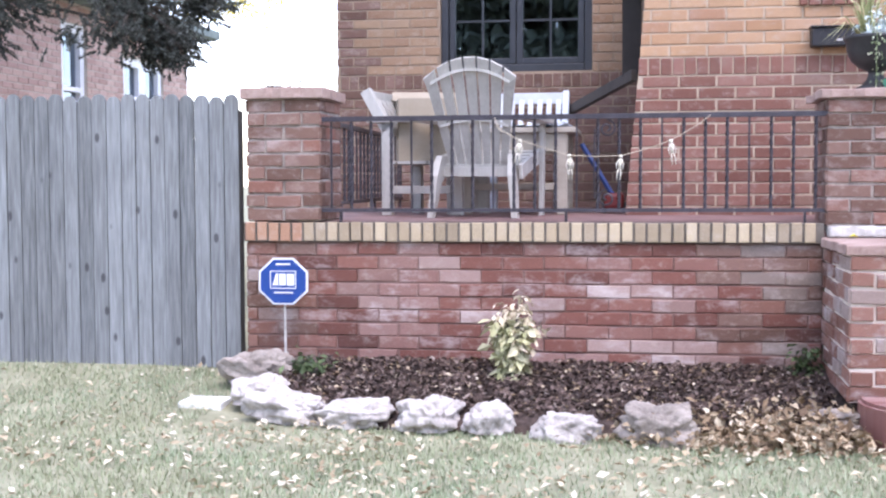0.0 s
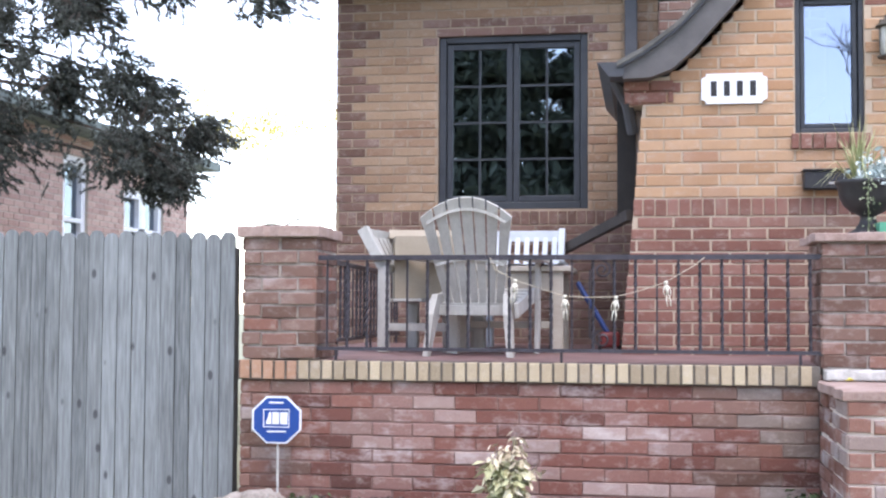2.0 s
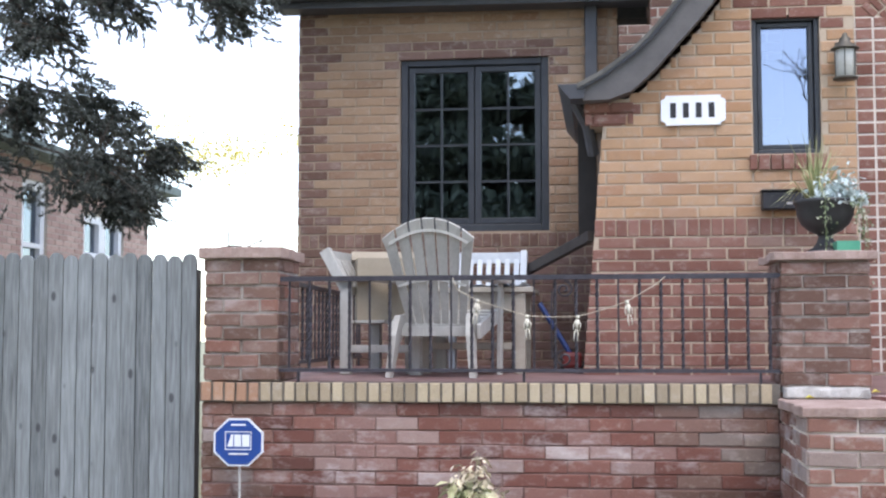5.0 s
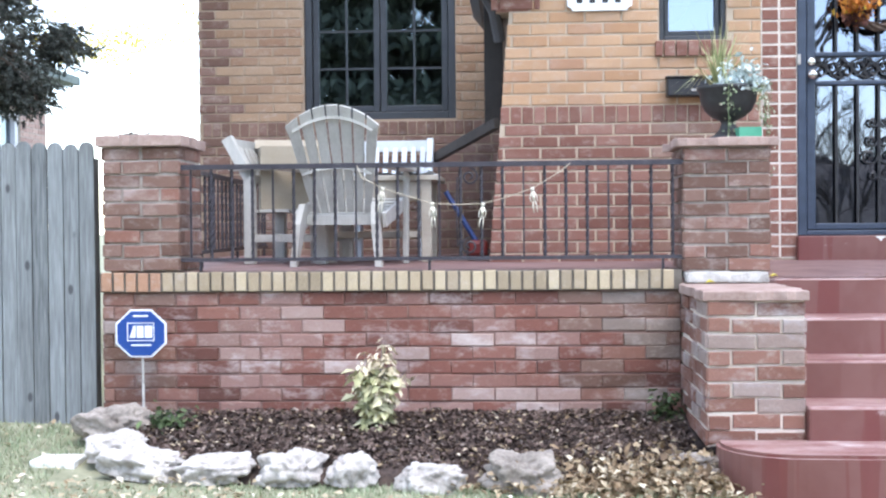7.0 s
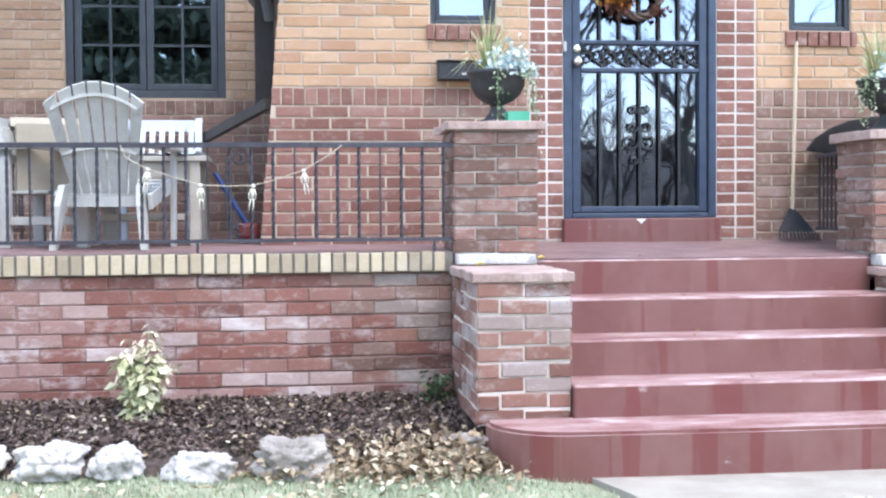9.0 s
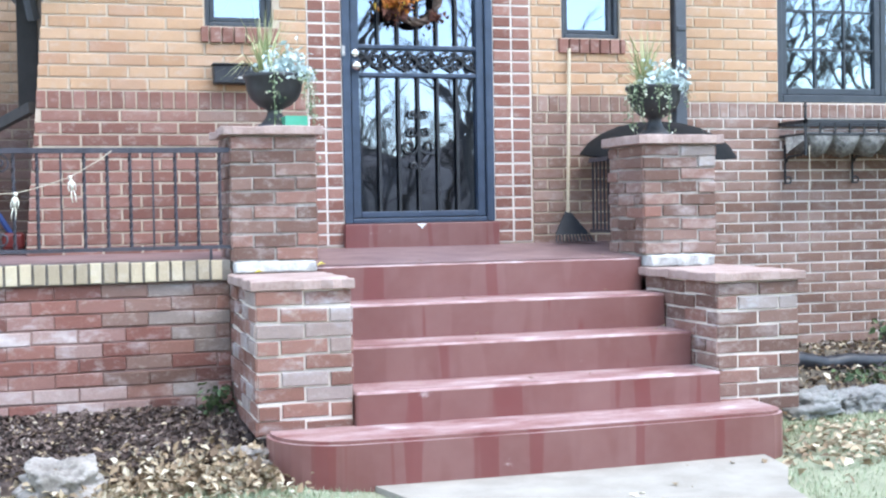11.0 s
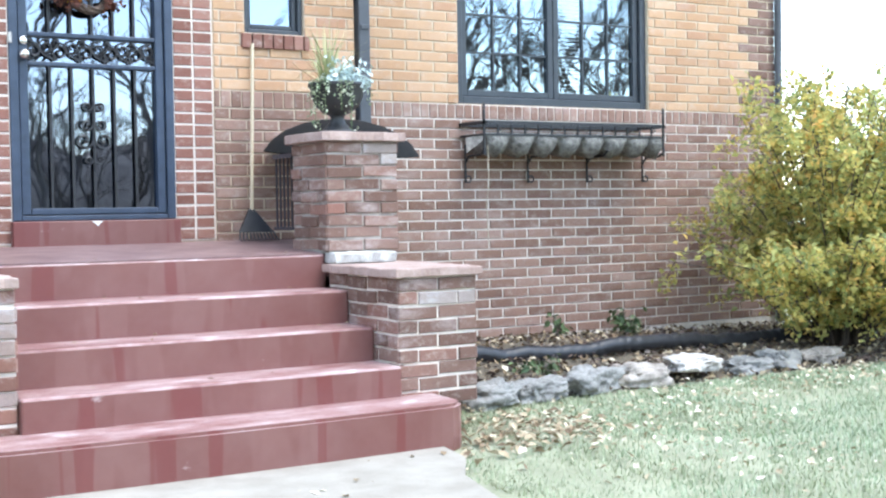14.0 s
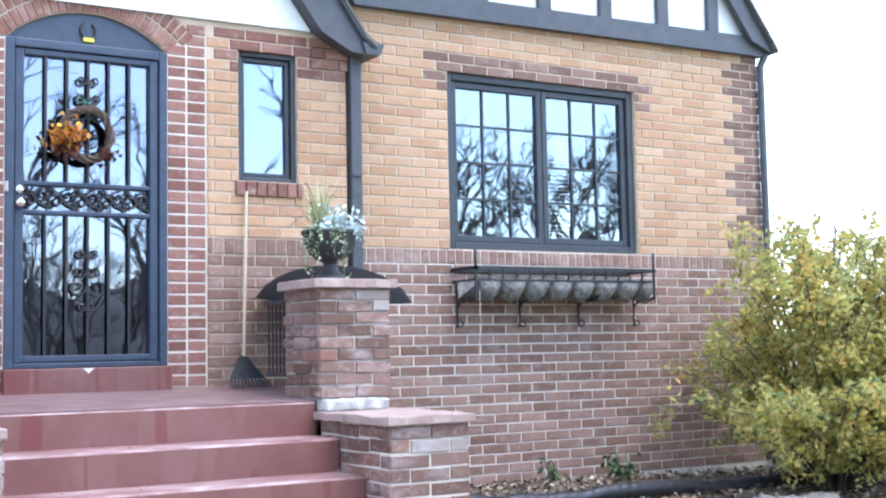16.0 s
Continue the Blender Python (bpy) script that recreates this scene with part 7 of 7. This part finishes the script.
# yellow tree far behind the garden
far = thing("distant_tree", "distant sparse tree with yellow leaves", "tree", (-6, 20, 0))
rg = random.Random(8)
bm = bmesh.new()
limbs = []
for k in range(9):
    tip = Vector((-6 + rg.uniform(-1.6, 1.6), 20 + rg.uniform(-1, 1), rg.uniform(4.8, 5.7)))
    tube(bm, [(-6, 20, -0.1), (-6 + (tip.x + 6) * 0.2, 20, 2.2), tip], [0.035, 0.016, 0.003], 5)
    limbs.append(tip)
part("trunk", bm, TWIG, far)
vs, fs = [], []
for _ in range(1500):
    l = rg.choice(limbs)
    p = l + Vector((rg.gauss(0, 0.45), rg.gauss(0, 0.3), rg.gauss(0, 0.16)))
    b = len(vs)
    vs += leaf_verts(rg, p, 0.09, 1.0)
    fs += [(b, b + 1, b + 2), (b, b + 2, b + 3)]
me = bpy.data.meshes.new("crown")
me.from_pydata(vs, [], fs)
me.materials.append(varied("yellow_leaves", [(0.0, (0.5, 0.42, 0.08)), (1.0, (0.7, 0.6, 0.15))]))
ob = tagged(new("crown", me), "", "", "", "stuff")
ob.parent, ob.matrix_parent_inverse = far, far.matrix_world.inverted()


# ---------------- brickwork ----------------
C = 0.0687


def porch_pick(u, z):
    """Washed-out bricks lie in patches; the wall's two ends are older, browner work."""
    if u < 0.33:
        return B_PIERL if rng.random() < 0.6 else B_PIER
    if u > 2.6 and rng.random() < 0.35:
        return B_GREY
    if u > 2.35:
        return B_PIER if rng.random() < 0.45 else B_PORCH
    return B_PORCHP if noise.noise(Vector((u * 3.1, z * 7.0, 5.3))) + rng.uniform(-0.3, 0.3) > 0.2 else B_PORCH


lay(wall_porch, facing(FRONT, 0.0), 0.006, 2.9, 0.762 - 10 * C, 0.762, porch_pick, 0.213, C, 0.008, shift=0.06, rough=0.0032)
lay(wall_porch, facing(LEFT, 0.0), -A, 0.0, 0.762 - 10 * C, 0.762, porch_pick, 0.213, C, keep=0)
lay(ledge, facing(FRONT, -0.026), -0.006, 2.9, 0.764, 0.868, lambda u, z: B_GOLDRED if u < 0.30 else B_GOLD, 0.0623, 0.104, 0.010, rough=0.0025, name="ledge_brick")


def quoin(z, z0):
    """Corner bricks: three courses long, three courses short."""
    return 0.335 if int((z - z0) / C) % 6 < 3 else 0.2


LA = (0.44, 1.80, 3.18, 3.18 + 2 * C)


def left_pick(u, z):
    if u < HL + quoin(z, 1.85):
        return B_DARK
    if LA[0] < u < LA[1] and LA[2] < z < LA[3]:
        return B_DARK
    if (LA[0] < u < 0.55 or 1.66 < u < LA[1]) and 3.18 - 2 * C < z < 3.18:
        return B_DARK
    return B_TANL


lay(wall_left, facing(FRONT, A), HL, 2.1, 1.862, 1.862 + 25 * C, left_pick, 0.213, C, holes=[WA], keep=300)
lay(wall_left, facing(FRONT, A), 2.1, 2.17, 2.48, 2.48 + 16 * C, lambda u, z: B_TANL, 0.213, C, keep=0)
lay(wall_left, facing(FRONT, A), HL, 2.1, 1.755, 1.862, lambda u, z: B_DARK, 0.0687, 0.107, keep=40, name="soldier_brick")
lay(wall_left, facing(FRONT, A), HL, 2.1, 1.755 - 13 * C, 1.755, lambda u, z: B_DARK, 0.213, C, keep=0)
lay(wall_west, facing(LEFT, HL), -8, -A - 0.01, 1.862 - 14 * C, 1.862 + 24 * C, lambda u, z: B_TAN if z > 1.86 else B_DARK, 0.213, C, keep=0)


def vest_pick(u, z):
    if DR[0] - 0.21 < u < DR[0] or DR[1] < u < DR[1] + 0.24:
        return None
    if DR[0] - 0.25 < u < DR[1] + 0.28 and z > 2.86:
        return None
    if u < 2.24 and z > 2.34:
        return B_RED
    if S1[0] - 0.1 < u < S1[1] + 0.08 and z > S1[3]:
        return B_RED
    if S1[0] - 0.1 < u < S1[0] and z > S1[3] - 2 * C or S1[1] < u < S1[1] + 0.09 and z > S1[3] - 2 * C:
        return B_RED
    if u > S2[0] - 0.12 and z > S2[3] or (S2[0] - 0.12 < u < S2[0] or S2[1] < u) and z > S2[3] - 2 * C:
        return B_RED
    if S1[0] - 0.02 < u < S1[1] + 0.02 and 2.05 < z < S1[2] or S2[0] - 0.03 < u < S2[1] + 0.03 and 2.035 < z < S2[2]:
        return None
    return B_TAN


VH = [S1, S2, (DR[0] - 0.205, DR[1] + 0.25, 0.5, 3.3)]
lay(wall_vestibule, facing(FRONT, V), vest_left, 5.86, 1.785, 1.785 + 19 * C, vest_pick, 0.213, C, shift=0.05, holes=VH + [(S1[0] - 0.01, S1[1] + 0.01, 2.07, S1[2]), (S2[0] - 0.03, S2[1] + 0.03, 2.06, S2[2])], keep=300)
lay(wall_vestibule, facing(FRONT, V - 0.001), vest_left, 5.86, 1.678, 1.785, lambda u, z: B_RED if u < 4 else B_BASE, 0.0687, 0.107, holes=VH, name="soldier_brick")
lay(wall_vestibule, facing(FRONT, V), vest_left, 5.86, 1.678 - 12 * C, 1.678, lambda u, z: B_RED if u < 2.9 else B_BASE, 0.213, C, holes=VH, keep=300)
for s in (S1, S2):
    lay(wall_vestibule, facing(FRONT, V - 0.02), s[0] - 0.03, s[1] + 0.03, s[2] - 0.1, s[2] - 0.002, lambda u, z: B_RED, 0.0687, 0.098, name="sill_brick")
lay(wall_vestibule, facing(FRONT, V - 0.012), 5.6, 5.87, 2.885, 3.09, lambda u, z: B_RED, 0.2, C, name="corbel_brick")
lay(wall_vestibule, facing(FRONT, V - 0.012), 1.95, 2.245, 2.345, 2.485, lambda u, z: B_RED, 0.2, C, name="corbel_brick")
# door jambs: two columns of headers in bright joints
for a, b in ((DR[0] - 0.205, DR[0] - 0.001), (DR[1] + 0.001, DR[1] + 0.245)):
    bm = bmesh.new()
    box(bm, a, b, V + 0.0015, V + 0.005, 0.885, 0.885 + 30 * C)
    part("jamb_joint", bm, MORTAR_J, wall_vestibule, "bright raked joints")
for a, b in ((DR[0] - 0.205, DR[0] - 0.102), (DR[0] - 0.102, DR[0]), (DR[1], DR[1] + 0.122), (DR[1] + 0.122, DR[1] + 0.245)):
    lay(wall_vestibule, facing(FRONT, V - 0.002), a + 0.002, b - 0.002, 0.885, 0.885 + 30 * C, lambda u, z: B_RED, 0.5, C, 0.012, shift=a - 0.1, name="jamb_brick")
for a, b, n in ((DR[0] - 0.205, DR[0] - 0.102, 2), (DR[1] + 0.122, DR[1] + 0.245, 2)):
    lay(wall_vestibule, facing(FRONT, V + 0.0012), a + 0.002, b - 0.002, 0.885 + 30 * C, 0.885 + (30 + n) * C, lambda u, z: B_RED, 0.5, C, 0.012, shift=a - 0.1, name="jamb_brick")
# arch of headers over the door, two rings
for ring, extra in ((0, 0.0), (1, 0.105)):
    n = 24 + ring * 2
    half = math.asin((ARCH_HALF + 0.0) / ARCH_R) * (1.0 if ring == 0 else 1.06)
    for k in range(n):
        a = -half + 2 * half * (k + 0.5) / n
        r = ARCH_R + extra + 0.052
        me = brick_mesh(2 * half / n * r - 0.011, 0.094, B_RED)
        ob = new("arch_brick", me)
        ob.parent = wall_vestibule
        ob.matrix_basis = Matrix.Translation((ARCH_C + r * math.sin(a), V - 0.002, DR[3] + RISE - ARCH_R + r * math.cos(a))) @ Matrix.Rotation(a, 4, "Y")

LB = (6.58, 8.50, 3.005, 3.005 + 2 * C)


def right_pick(u, z):
    if u > HR - quoin(z, 1.86):
        return B_DARK
    if LB[0] < u < LB[1] and LB[2] < z < LB[3]:
        return B_DARK
    if (LB[0] < u < 6.69 or 8.355 < u < LB[1]) and 3.005 - 2 * C < z < 3.005:
        return B_DARK
    return B_TAN


lay(wall_base, facing(FRONT, R), 5.86, HR, 1.655 - 22 * C, 1.655, lambda u, z: B_BASE, 0.213, C, keep=450)
lay(wall_base, facing(FRONT, R), 5.86, HR, 1.655, 1.758, lambda u, z: B_BASE, 0.0687, 0.103, keep=60, name="soldier_brick")
lay(wall_right, facing(FRONT, R), 5.86, HR, 1.758, 1.758 + 24 * C, right_pick, 0.213, C, holes=[WB], keep=150)
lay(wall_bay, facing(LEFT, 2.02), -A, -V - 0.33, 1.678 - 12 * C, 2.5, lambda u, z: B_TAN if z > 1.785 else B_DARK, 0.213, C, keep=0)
lay(chimney, facing(FRONT, 2.545), 2.395, 3.3, 3.0, 5.6, lambda u, z: B_DARK if int(z * 9) % 5 else B_RED, 0.213, C, keep=100)
lay(chimney, facing(FRONT, 2.545), 2.17, 2.395, 3.294 - 10 * C, 3.294, lambda u, z: B_DARK if int(z * 9) % 5 else B_RED, 0.213, C, keep=40)
lay(chimney, facing(LEFT, 2.17), -3.3, -2.545, 3.294 - 10 * C, 3.294, lambda u, z: B_DARK, 0.213, C, keep=0)
lay(chimney, facing(LEFT, 2.395), -3.3, -2.545, 3.0, 5.6, lambda u, z: B_DARK, 0.213, C, keep=0)
lay(nb_wall, facing(RIGHT, NX + 0.006), 4.2, 10.4, 1.2, 3.06, lambda u, z: B_FAR, 0.213, C, holes=NBW, keep=0)
lay(nb_wall, facing(FRONT, 4.194), -11.0, NX, 1.2, 3.06, lambda u, z: B_FAR, 0.213, C, keep=0)
